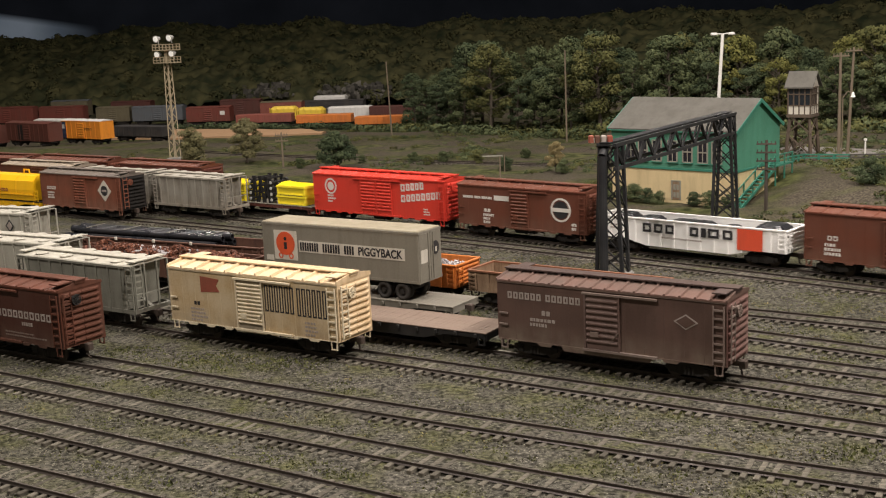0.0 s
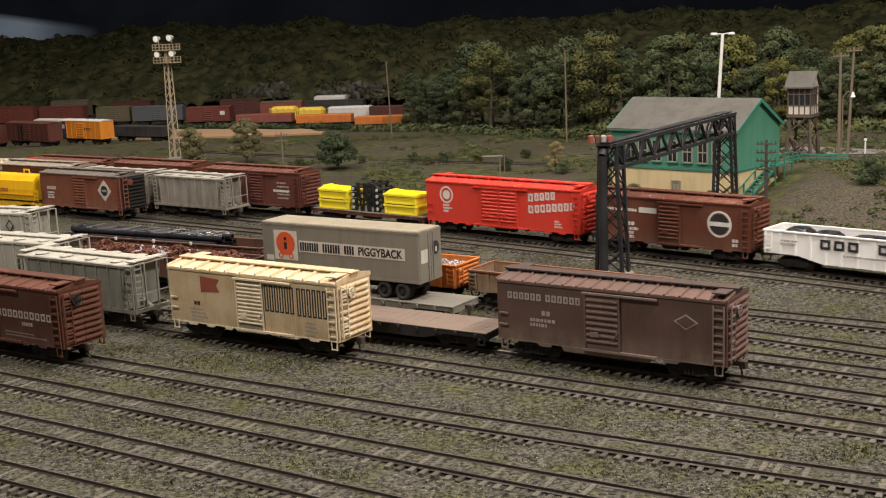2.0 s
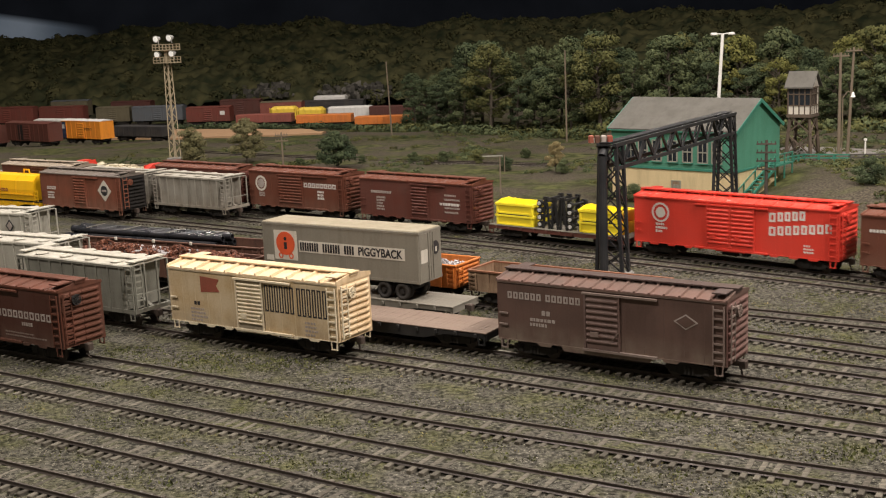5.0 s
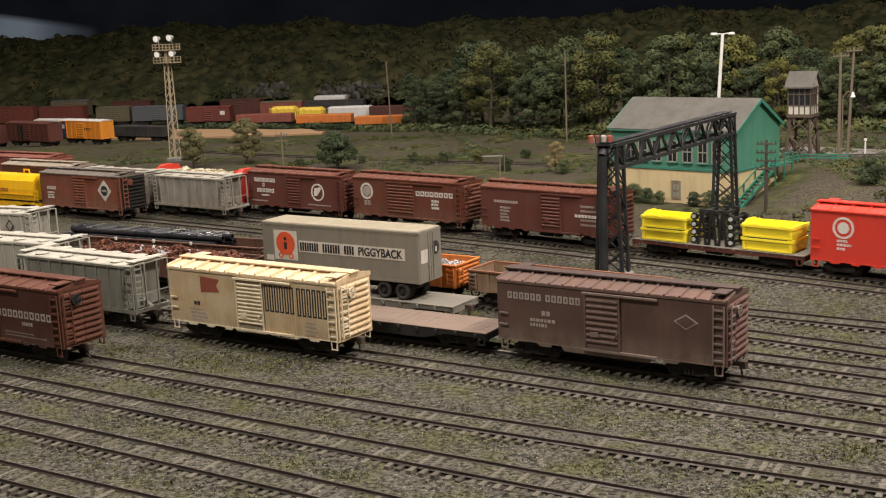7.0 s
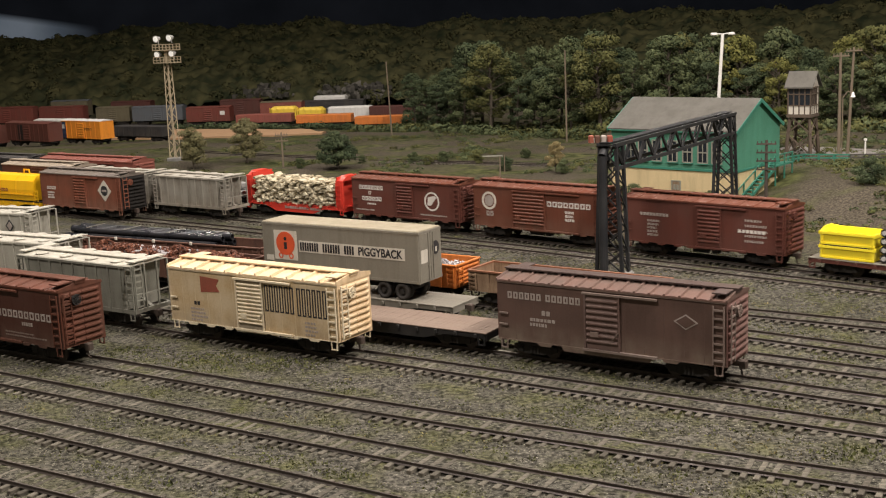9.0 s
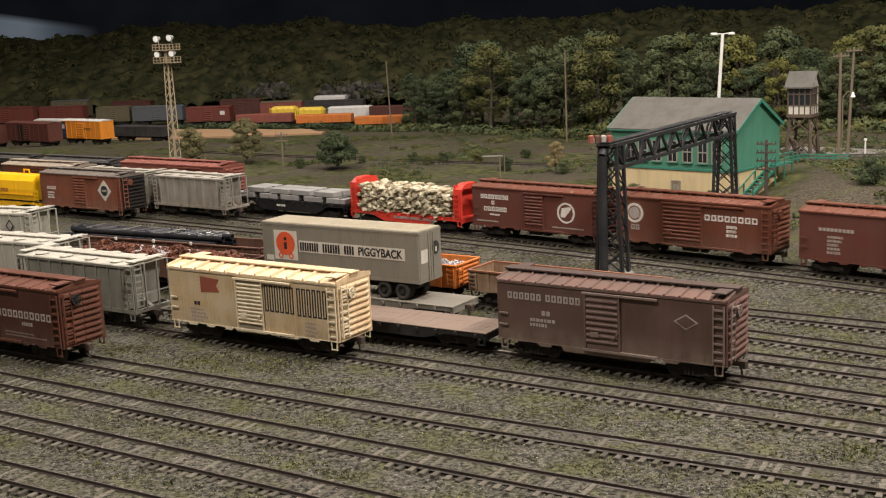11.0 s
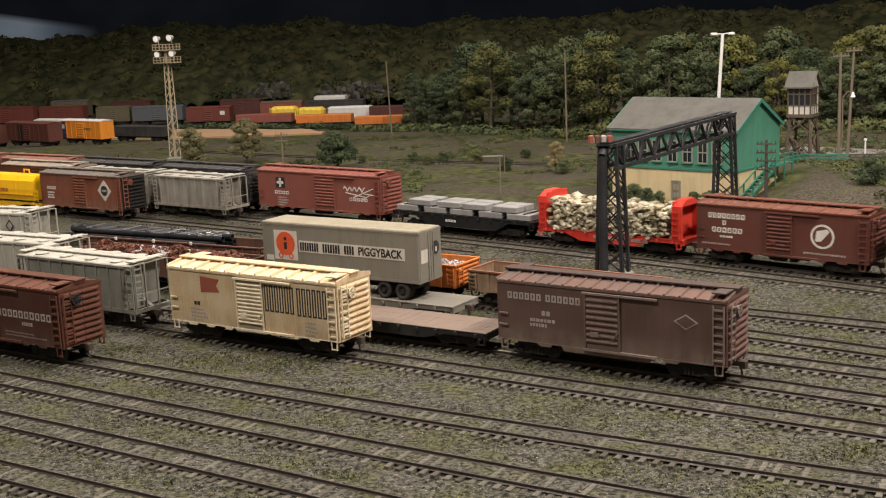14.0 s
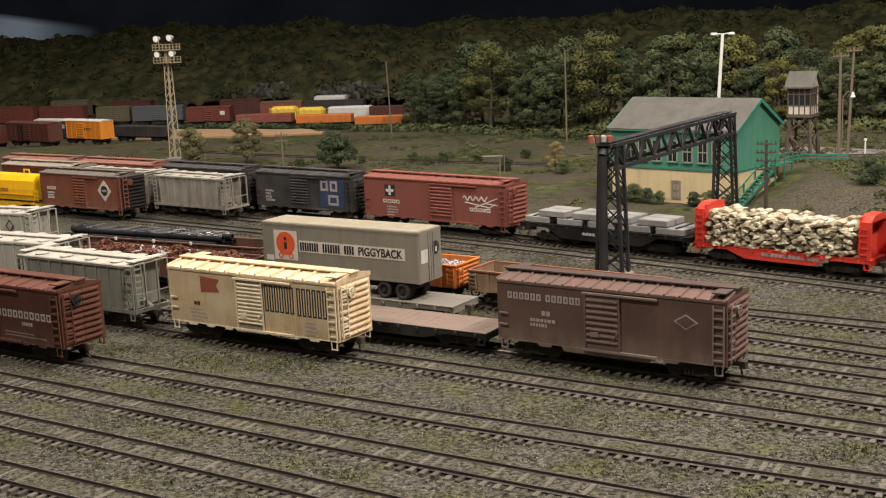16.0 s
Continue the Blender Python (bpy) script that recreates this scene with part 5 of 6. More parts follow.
def bin_flat():
    car = in_train(flatcar("flatcar", O, "brown flatcar carrying yellow bins and a wheel rack", 13.4, DECK_GREY, T_BROWN2, group=TG, deep=0.06), -29.1, -15.7)
    for x in (-4.15, 3.95):
        for k in range(2):
            z = 1.12 + k * 0.92
            b = Build()
            b.loft([[(x - 1.75, -1.2, z), (x + 1.75, -1.2, z), (x + 1.75, 1.2, z), (x - 1.75, 1.2, z)],
                    [(x - 1.85, -1.3, z + 0.85), (x + 1.85, -1.3, z + 0.85), (x + 1.85, 1.3, z + 0.85), (x - 1.85, 1.3, z + 0.85)],
                    [(x - 1.75, -1.2, z + 0.85), (x + 1.75, -1.2, z + 0.85), (x + 1.75, 1.2, z + 0.85), (x - 1.75, 1.2, z + 0.85)],
                    [(x - 1.7, -1.15, z + 0.3), (x + 1.7, -1.15, z + 0.3), (x + 1.7, 1.15, z + 0.3), (x - 1.7, 1.15, z + 0.3)]])
            b.box(x - 1.9, x + 1.9, -1.36, -1.26, z + 0.70, z + 0.86)
            b.box(x - 1.8, x + 1.8, -1.29, -1.2, z + 0.02, z + 0.14)
            for s in (-1, 1):
                b.box(x + s * 1.72 - 0.07, x + s * 1.72 + 0.07, -1.33, -1.2, z + 0.05, z + 0.7)
            for s in (-1, 1):
                b.box(x + s * 1.82 - 0.06, x + s * 1.82 + 0.06, -1.3, 1.3, z + 0.66, z + 0.9)
            part("bin", b, BIN_YELLOW, car, "bright yellow steel bin")
            b = Build()
            if k:
                b.loft([[(x + s * 1.85, -1.2, z + 0.85), (x + s * 1.85, -0.5, z + 1.1), (x + s * 1.85, 0.5, z + 1.1), (x + s * 1.85, 1.2, z + 0.85)] for s in (-1.02, -0.98)])
            b.box(x - 1.5, x + 1.5, -1.32, -1.27, z + 0.86, z + 0.93)
            part("bin_rim", b, BLACK if not k else BIN_YELLOW, car)
    for x in (-1.75, 1.15):
        b = Build()
        for dz in range(4):
            for y in (-1.0, 0.9):
                b.rod((x, y - 0.14, 1.42 + dz * 0.56), (x, y + 0.14, 1.42 + dz * 0.56), 0.27, 14)
            b.rod((x, -1.0, 1.42 + dz * 0.56), (x, 0.9, 1.42 + dz * 0.56), 0.1, 8)
        part("wheelset_rack", b, BLACK, car, "stack of black axles with wheels")
        b = Build()
        for dz in range(4):
            b.rod((x, -1.2, 1.42 + dz * 0.56), (x, -1.14, 1.42 + dz * 0.56), 0.15, 12)
        part("hub", b, GALV, car)
    for xx in (-1.12, -0.3, 0.52):
        b = Build()
        for y in (-1.1, 0.95):
            b._beam((xx - 0.3, y, 1.1), (xx - 0.05, y, 3.5), 0.16, 0.16)
            b._beam((xx + 0.3, y, 1.1), (xx + 0.05, y, 3.5), 0.16, 0.16)
            b._beam((xx - 0.2, y, 2.1), (xx + 0.2, y, 2.1), 0.14, 0.16)
            b.box(xx - 0.2, xx + 0.2, y - 0.1, y + 0.1, 3.4, 3.68)
        b._beam((xx, -1.1, 3.45), (xx, 0.95, 3.45), 0.16, 0.16)
        part("trestle", b, BLACK, car, "black steel trestle")


bin_flat()

c = in_train(boxcar("boxcar", O, "brown ribbed boxcar with small white lettering", 12.7, T_BROWN2, T_BROWN, door_x=(-0.3, 1.6), group=TG, seams=7, ze=4.15), -43.5, -30.8)
bars(c, -5.0, 2.95, 0.22, [0.27] * 9, FADED, -1.45)
lines_of_marks(c, -4.4, 2.5, 5, FADED, -1.45, 1.2, 0.16)
lines_of_marks(c, 3.4, 3.1, 5, FADED, -1.45, 1.8, 0.16, 0.2)
bars(c, 2.9, 2.3, 0.22, [0.3] * 7, WHITE, -1.45)

c = in_train(boxcar("boxcar", O, "brown boxcar with round white herald and lettering", 12.4, T_BROWN, T_BROWN, door_x=(-2.2, 1.0), group=TG, ze=4.2), -58.0, -45.6)
disc(c, -4.6, 3.05, 0.74, -1.45, SIGN_WHITE, inner=0.55, label="round white herald")
disc(c, -4.6, 3.05, 0.45, -1.45, FADED)
bars(c, 1.2, 2.95, 0.42, [0.52] * 8, WHITE, -1.45)
lines_of_marks(c, 2.9, 2.5, 3, WHITE, -1.45, 1.1, 0.2)
bars(c, -4.9, 1.8, 0.4, [0.4, 0.4], FADED, -1.45)

c = in_train(boxcar("boxcar", O, "oxide brown boxcar with white stacked lettering and herald", 12.4, T_BROWN2, T_BROWN, door_x=(-0.9, 1.0), group=TG), -71.9, -59.5)
bars(c, -5.3, 3.2, 0.36, [0.36] * 8, WHITE, -1.45)
bars(c, -4.2, 2.75, 0.3, [0.36], WHITE, -1.45)
bars(c, -5.0, 2.2, 0.36, [0.4] * 6, WHITE, -1.45)
lines_of_marks(c, -4.4, 1.85, 1, WHITE, -1.45, 1.2, 0.14)
lines_of_marks(c, -5.8, 1.3, 1, FADED, -1.45, 3.6, 0.12)
lines_of_marks(c, 1.8, 1.3, 1, FADED, -1.45, 3.6, 0.12)
disc(c, 3.1, 2.55, 0.82, -1.45, WHITE, inner=0.68, label="round white herald ring")
shape(c, [(2.6, 2.2), (3.0, 2.2), (3.6, 2.9), (3.4, 3.05), (2.7, 2.9)], -1.45, WHITE)


def bulkhead_flat():
    car = in_train(flatcar("bulkhead_flatcar", O, "red bulkhead flatcar stacked with split wood", 12.9, T_RED, T_RED, group=TG, zd=1.3, deep=0.5, category="flatcar"), -86.0, -73.1)
    for s in (-1, 1):
        b = Build()
        x0, x1 = sorted((s * 5.55, s * 6.35))
        b.box(x0, x1, -1.45, -1.25, 1.25, 3.75)
        b.box(x0, x1, 1.25, 1.45, 1.25, 3.75)
        b.box(s * 5.6 - 0.08, s * 5.6 + 0.08, -1.3, 1.3, 1.25, 4.05)
        b.loft([[(x, -1.4, 3.7), (x, -0.6, 4.15), (x, 0.6, 4.15), (x, 1.4, 3.7)] for x in (s * 5.55, s * 6.3)])
        part("bulkhead", b, T_RED, car, "red steel end bulkhead")
        ladder(car, s * 5.65, s * 6.2, -1.53, -1.53, 1.4, 3.5, 5, T_RED)
    bars(car, -1.2, 0.82, 0.24, [0.32] * 10 + [0] + [0.3] * 5, FADED, -1.46)
    return car


bulk = bulkhead_flat()


def wood_stack(parent):
    """Split logs, each a wedge, heaped in rows between the bulkheads."""
    rnd = random.Random(21)
    b = Build()
    for yy in (-1.15, -0.6, 0.0, 0.6, 1.15):
        for i in range(31):
            for j in range(8):
                x = -5.3 + 10.6 * (i + 0.5) / 31 + rnd.uniform(-0.24, 0.24)
                z = 1.42 + j * 0.29 + rnd.uniform(-0.13, 0.13) + 0.15 * noise.noise(Vector((x, yy, 7)))
                if j == 7 and rnd.random() < 0.35:
                    continue
                n = rnd.choice((5, 6, 7))
                r = [rnd.uniform(0.09, 0.27) for _ in range(n)]
                y = yy + rnd.uniform(-0.2, 0.2)
                k = rnd.uniform(0, 6)
                ring = lambda yq, g: [(x + g * r[q] * 1.25 * math.cos(k + 2 * math.pi * q / n), yq + rnd.uniform(-0.05, 0.05), z + g * r[q] * 0.85 * math.sin(k + 2 * math.pi * q / n)) for q in range(n)]
                b.loft([ring(y - 0.34, 0.75), ring(y - 0.24, 1.0), ring(y + 0.26, 1.0)])
    part("wood_load", b, CREAMWOOD, parent, "pale split wood stacked high")


wood_stack(bulk)


FLAT_BLACK = paint("flat_black", (0.007, 0.007, 0.007), 0.75, (0.022, 0.02, 0.018), 0.3)


def slab_flat():
    rnd = random.Random(8)
    car = in_train(flatcar("flatcar", O, "black depressed flatcar carrying pale concrete slabs", 15.2, FLAT_BLACK, FLAT_BLACK, group=TG, zd=1.55, deep=0.72, inset=2.6), -101.6, -86.4)
    for i in range(5):
        x = -6.0 + 3.0 * i + rnd.uniform(-0.08, 0.08)
        for y in (-0.72, 0.70):
            part("slab", Build().soft_box(x - 1.18, x + 1.18, y - 0.58, y + 0.58, 1.60, 2.05, 0.04), CONC, car, "pale concrete slab")
    for i in range(4):
        x = -4.6 + 3.0 * i + rnd.uniform(-0.15, 0.15)
        for y in (-0.66, 0.70):
            part("slab", Build().soft_box(x - 1.25, x + 1.25, y - 0.58, y + 0.58, 2.13, 2.58, 0.04), CONC, car)
    for i in range(9):
        x = -6.4 + 1.6 * i
        part("bearer", Build().box(x - 0.08, x + 0.08, -1.2, 1.2, 2.05, 2.13), BLACK, car)
    bars(car, -1.6, 0.95, 0.2, [0.3] * 4, WHITE, -1.46)
    truck(car, -3.6)
    truck(car, 3.6)


slab_flat()

c = in_train(boxcar("boxcar", O, "mineral red boxcar with white script slogan", 15.7, T_MINERAL, T_MINERAL, door_x=(-0.2, 2.3), group=TG, ze=4.3, seams=6, roof_ribs=13), -118.7, -103.0)
shape(c, [(-5.4, 2.75), (-4.2, 2.75), (-4.2, 3.75), (-5.4, 3.75)], -1.45, INK)
for a, d in ((0.12, 0.42), (0.42, 0.12)):
    shape(c, [(-4.8 - a, 3.25 - d), (-4.8 + a, 3.25 - d), (-4.8 + a, 3.25 + d), (-4.8 - a, 3.25 + d)], -1.473, WHITE, "emblem_mark")
bars(c, -5.6, 2.15, 0.3, [0.5] * 4, WHITE, -1.45)
lines_of_marks(c, -5.2, 1.75, 4, FADED, -1.45, 1.4, 0.14)
b = Build()
for i in range(16):
    a = 3.4 + i * 0.16
    b._beam((a, -1.46, 3.1 + 0.22 * math.sin(i * 1.7)), (a + 0.2, -1.46, 3.1 + 0.22 * math.sin(i * 1.7 + 1.7)), 0.04, 0.09)
b._beam((3.6, -1.46, 2.75), (6.0, -1.46, 2.45), 0.04, 0.08)
b._beam((4.6, -1.46, 2.35), (7.0, -1.46, 3.25), 0.04, 0.09)
b._beam((5.9, -1.46, 2.75), (7.0, -1.46, 2.65), 0.04, 0.07)
b._beam((5.5, -1.46, 2.1), (6.8, -1.46, 2.75), 0.04, 0.07)
part("slogan", b, WHITE, c, "white script slogan")
bars(c, 4.1, 2.02, 0.3, [0.45] * 5, WHITE, -1.45)

c = in_train(boxcar("boxcar", O, "sooty black boxcar with large blue and white letters", 12.5, T_SOOT, T_SOOT, door_x=(-1.6, 0.8), group=TG), -132.8, -120.3)
part("colour_panel", Build().box(2.2, 5.3, -1.475, -1.45, 1.25, 3.85), T_BLUE, c, "faded blue panel")
bars(c, 2.4, 2.75, 0.95, [1.2, 1.2], FADED, -1.478)
bars(c, 3.3, 1.45, 0.95, [1.7], FADED, -1.478)
lines_of_marks(c, -5.0, 2.3, 4, FADED, -1.45, 1.3, 0.2)
in_train(boxcar("boxcar", O, "plain sooty black boxcar", 12.4, T_SOOT, T_SOOT, group=TG), -146.6, -134.2)
in_train(boxcar("boxcar", O, "oxide red boxcar with ribbed roof", 12.4, OXIDE_ROOF, OXIDE_ROOF, group=TG), -160.3, -147.9)
in_train(boxcar("boxcar", O, "oxide red boxcar with weathered roof", 12.4, OXIDE_ROOF, OXIDE_ROOF, group=TG), -174.0, -161.6)


# ---- the green freight house by the line ----
GREEN = paint("siding_green", (0.078, 0.250, 0.170), 0.65, (0.08, 0.2, 0.13), 0.3)
GREEN_TRIM = paint("trim_green", (0.042, 0.190, 0.135), 0.55, (0.06, 0.15, 0.1), 0.3)
STUCCO = paint("cream_stucco", (0.60, 0.48, 0.27), 0.85, (0.42, 0.33, 0.19), 0.4)
SHINGLE = paint("grey_roofing", (0.098, 0.093, 0.080), 0.9, (0.065, 0.06, 0.052), 0.4)
GLASS = nodes_of("window_glass")
GLASS[3].inputs["Base Color"].default_value = (0.02, 0.025, 0.03, 1)
GLASS[3].inputs["Roughness"].default_value = 0.08
GLASS = GLASS[0]
SASH = paint("sash_white", (0.24, 0.24, 0.195), 0.6, (0.3, 0.3, 0.25), 0.3)


def house():
    # origin at the corner next to the yard; x along the front towards the far end (west), y inwards
    t = thing("freight_house", at(27.0, 105.1, -0.25, -42), "green clapboard freight house on a cream stucco basement", "house")
    L, D, z1, z2, zr = 13.3, 8.9, 3.15, 6.9, 9.4
    part("basement_wall", Build().box(-L, 0, 0, D, -0.6, z1), STUCCO, t, "cream stucco basement wall")
    b = Build()
    b.box(-L - 0.03, 0.03, -0.03, D + 0.03, z1 + 0.004, z2)
    b.loft([[(x, -0.03, z2), (x, D + 0.03, z2), (x, D / 2, zr)] for x in (-L - 0.03, 0.03)])
    wall = part("clapboard_wall", b, GREEN, t, "green clapboard upper wall")
    n = 16
    for i in range(n):
        z = z1 + 0.02 + (z2 - z1) * i / n
        part("clapboard", Build().box(-L - 0.042, 0.042, -0.042, D + 0.042, z, z + 0.14), GREEN, wall)
        if i < 11:
            zz = z2 + (zr - z2) * i / 12
            q = (zr - zz) / (zr - z2) * D / 2 - 0.05
            part("clapboard", Build().box(0.0, 0.042, D / 2 - q, D / 2 + q, zz, zz + 0.13), GREEN, wall)
    b = Build()
    ov, ey = 0.3, 0.34
    sl = (zr - z2) / (D / 2)
    for s in (-1, 1):
        q = lambda e, dz: (D / 2 + s * e, zr + 0.05 - abs(e) * sl + dz)
        e = D / 2 + ey
        sec = [q(0, 0.16), q(e, 0.16), q(e, 0), q(0, 0)]
        b.loft([[(x, y, z) for y, z in sec] for x in (-L - ov, ov)])
    part("roof", b, SHINGLE, t, "plain grey roof")
    b = Build()
    for s in (-1, 1):
        e = D / 2 + ey
        for x in (ov + 0.02, -L - ov - 0.02):
            b._beam((x, D / 2, zr + 0.02), (x, D / 2 + s * e, zr + 0.02 - e * sl), 0.1, 0.32)
    b.box(-L - ov, ov, -ey - 0.04, -ey + 0.02, z2 - ey * sl - 0.02, z2 - ey * sl + 0.09)
    b.box(-L - 0.06, 0.06, -0.09, -0.03, z1 - 0.06, z1 + 0.14)
    b.box(0.03, 0.09, -0.06, D + 0.06, z1 - 0.06, z1 + 0.14)
    part("trim_board", b, GREEN_TRIM, t, "dark green trim")
    for x in (-11.05, -9.7, -8.15, -6.45, -4.85, -3.25, -1.8):
        w = part("window", Build().box(x - 0.45, x + 0.45, -0.10, -0.056, 3.9, 5.8), GLASS, t, "dark glass sash window")
        b = Build()
        for dx in (-0.49, 0.49):
            b.box(x + dx - 0.06, x + dx + 0.06, -0.16, -0.05, 3.85, 5.9)
        for z in (3.87, 4.85, 5.85):
            b.box(x - 0.43, x + 0.43, -0.15, -0.09, z - 0.05, z + 0.06)
        b.box(x - 0.035, x + 0.035, -0.14, -0.09, 3.92, 5.8)
        part("window_frame", b, SASH, w)
        part("sill", Build().box(x - 0.6, x + 0.6, -0.22, -0.05, 3.74, 3.82), GREEN_TRIM, w)
    d = part("door", Build().box(-6.5, -5.7, -0.05, 0.02, 0.25, 2.0), TAN, t, "small tan basement door")
    b = Build()
    for x in (-6.55, -5.65):
        b.box(x - 0.06, x + 0.06, -0.09, 0.02, 0.25, 2.1)
    b.box(-6.49, -5.71, -0.088, 0.02, 2.0, 2.1)
    for z in (0.45, 1.2):
        b.box(-6.38, -6.15, -0.075, -0.05, z, z + 0.5)
        b.box(-6.05, -5.82, -0.075, -0.05, z, z + 0.5)
    part("door_frame", b, SASH, d)
    b = Build()
    b.box(0.06, 1.0, 6.2, 10.0, z1 - 0.2, z1 - 0.04)
    for y in (6.3, 8.2, 9.9):
        b.box(0.86, 0.98, y - 0.06, y + 0.06, -0.3, z1 + 0.9)
    b._beam((0.92, 6.2, z1 + 0.9), (0.92, 10.0, z1 + 0.9), 0.08, 0.1)
    b._beam((0.92, 6.2, z1 + 0.45), (0.92, 10.0, z1 + 0.45), 0.06, 0.08)
    part("porch", b, GREEN_TRIM, t, "green timber side porch")
    n = 13
    for i in range(n):
        f = i / n
        part("step", Build().box(0.15, 0.95, 6.1 - 6.8 * f - 0.4, 6.1 - 6.8 * f, z1 - 0.2 - (z1 + 0.1) * f, z1 - 0.12 - (z1 + 0.1) * f), GREEN_TRIM, t)
    b = Build()
    for x in (0.12, 0.98):
        b._beam((x, 6.2, z1 - 0.25), (x, -0.9, -0.1), 0.1, 0.3)
        b._beam((x, 6.2, z1 + 0.8), (x, -0.9, 0.95), 0.07, 0.1)
        for f in (0.0, 0.33, 0.66, 1.0):
            b._beam((x, 6.1 - 6.9 * f, z1 - 0.2 - 3.1 * f), (x, 6.1 - 6.9 * f, z1 + 0.85 - 3.15 * f), 0.09, 0.09)
    part("stair_rail", b, GREEN_TRIM, t, "green timber stair rail")


house()


# ---- the signal gantry across the tracks ----
GANTRY = paint("gantry_black", (0.019, 0.020, 0.022), 0.6, (0.055, 0.052, 0.046), 0.35)


def gantry():
    t = thing("signal_gantry", O, "dark steel lattice signal gantry spanning the tracks", "gantry")
    a, c = Vector((11.75, 78.7, 0)), Vector((24.4, 98.3, 0))
    d = (c - a).normalized()
    u = Vector((-d.y, d.x, 0)) * -1
    top = 8.85
    for p in (a, c):
        legs = [(-0.95, 0.55), (0.95, 0.55), (-0.95, -0.55), (0.95, -0.55)]
        for i, j in legs:
            q = p + u * i * 1.0 + d * j
            r = p + u * i * 0.62 + d * j
            part("leg", Build()._beam((q.x, q.y, -0.3), (r.x, r.y, top), 0.22, 0.22), GANTRY, t, "dark steel leg")
            part("footing", Build().soft_box(q.x - 0.35, q.x + 0.35, q.y - 0.35, q.y + 0.35, -0.5, -0.08, 0.05), CONC, t, "pale concrete footing")
        n = 6
        for k in range(n):
            z0, z1 = top * k / n, top * (k + 1) / n
            w0, w1 = 0.95 - 0.33 * k / n, 0.95 - 0.33 * (k + 1) / n
            for j in (-0.55, 0.55):
                for s in (-1, 1):
                    q, r = p + u * s * w0 + d * j, p - u * s * w1 + d * j
                    part("brace", Build()._beam((q.x, q.y, z0), (r.x, r.y, z1), 0.09, 0.09), GANTRY, t)
            for i in (-1, 1):
                q, r = p + u * i * w0 + d * 0.55, p + u * i * w1 - d * 0.55
                part("brace", Build()._beam((q.x, q.y, z0), (r.x, r.y, z1), 0.09, 0.09), GANTRY, t)
    q = a - u * 0.25 - d * 0.9
    b = Build().rod((q.x, q.y, -0.3), (q.x, q.y, 8.1), 0.30, 14)
    b.rod((q.x, q.y, 8.1), (q.x + d.x * 0.5, q.y + d.y * 0.5, 8.6), 0.30, 14)
    part("relay_post", b, GANTRY, t, "dark round post")
    s0, s1 = a - d * 0.8, c + d * 0.8
    n = 9
    for i in (-0.6, 0.6):
        for z in (top - 1.6, top):
            p, r = s0 + u * i, s1 + u * i
            part("chord", Build()._beam((p.x, p.y, z), (r.x, r.y, z), 0.24, 0.24), GANTRY, t, "long chord of the truss")
        for k in range(n):
            p, r = s0.lerp(s1, k / n) + u * i, s0.lerp(s1, (k + 0.5) / n) + u * i
            e = s0.lerp(s1, (k + 1) / n) + u * i
            part("diagonal", Build()._beam((p.x, p.y, top), (r.x, r.y, top - 1.6), 0.14, 0.14), GANTRY, t)
            part("diagonal", Build()._beam((r.x, r.y, top - 1.6), (e.x, e.y, top), 0.14, 0.14), GANTRY, t)
    b = Build()
    for k in range(n + 1):
        p = s0.lerp(s1, k / n)
        q, r = p - u * 0.6, p + u * 0.6
        b._beam((q.x, q.y, top), (r.x, r.y, top), 0.1, 0.1)
    p, r = s0 - u * 0.1, s1 - u * 0.1
    b._beam((p.x, p.y, top + 0.16), (r.x, r.y, top + 0.16), 0.8, 0.07)
    part("walkway", b, GANTRY, t)
    for k, mat in enumerate((RED_FLAG, RUST, FADED, RED_FLAG)):
        p = a - d * (0.5 - 0.1 * k) + u * (-1.25 + 0.42 * k)
        part("cap_box", Build().soft_box(p.x - 0.17, p.x + 0.17, p.y - 0.25, p.y + 0.25, top + 0.12, top + 0.62, 0.05), mat, t)


gantry()


# ---- poles and masts ----
WOOD = paint("pole_wood", (0.17, 0.135, 0.095), 0.9, (0.1, 0.08, 0.06), 0.4)
MAST = paint("mast_tan", (0.36, 0.30, 0.20), 0.7, (0.25, 0.18, 0.1), 0.4)
LAMP_WHITE = paint("lamp_white", (0.75, 0.74, 0.70), 0.5, (0.5, 0.48, 0.42), 0.2)


def pole(x, y, h, arms=0, z=None, r=0.14, lean=(0, 0), material=None, name="utility_pole", label="weathered wooden utility pole", turn=0.0):
    z = height(x, y) if z is None else z
    t = thing(name, at(x, y, z, turn), label, "pole", "line poles")
    tip = Vector((lean[0] * h, lean[1] * h, h))
    part("post", Build().rod((0, 0, -0.4), tip, r, 8, r * 0.7), material or WOOD, t)
    for i in range(arms):
        z1 = h - 0.35 - i * 0.75
        c = Vector((lean[0] * z1, lean[1] * z1, z1))
        k = part("crossarm", Build()._beam(c - Vector((0.85, 0.12, 0)), c + Vector((0.85, -0.12, 0)), 0.12, 0.14), material or WOOD, t)
        b = Build()
        for dx in (-0.75, -0.4, 0.4, 0.75):
            b.rod(c + Vector((dx, -0.12, 0.06)), c + Vector((dx, -0.12, 0.26)), 0.05, 6)
        part("insulator", b, material or WOOD, k)
    return t


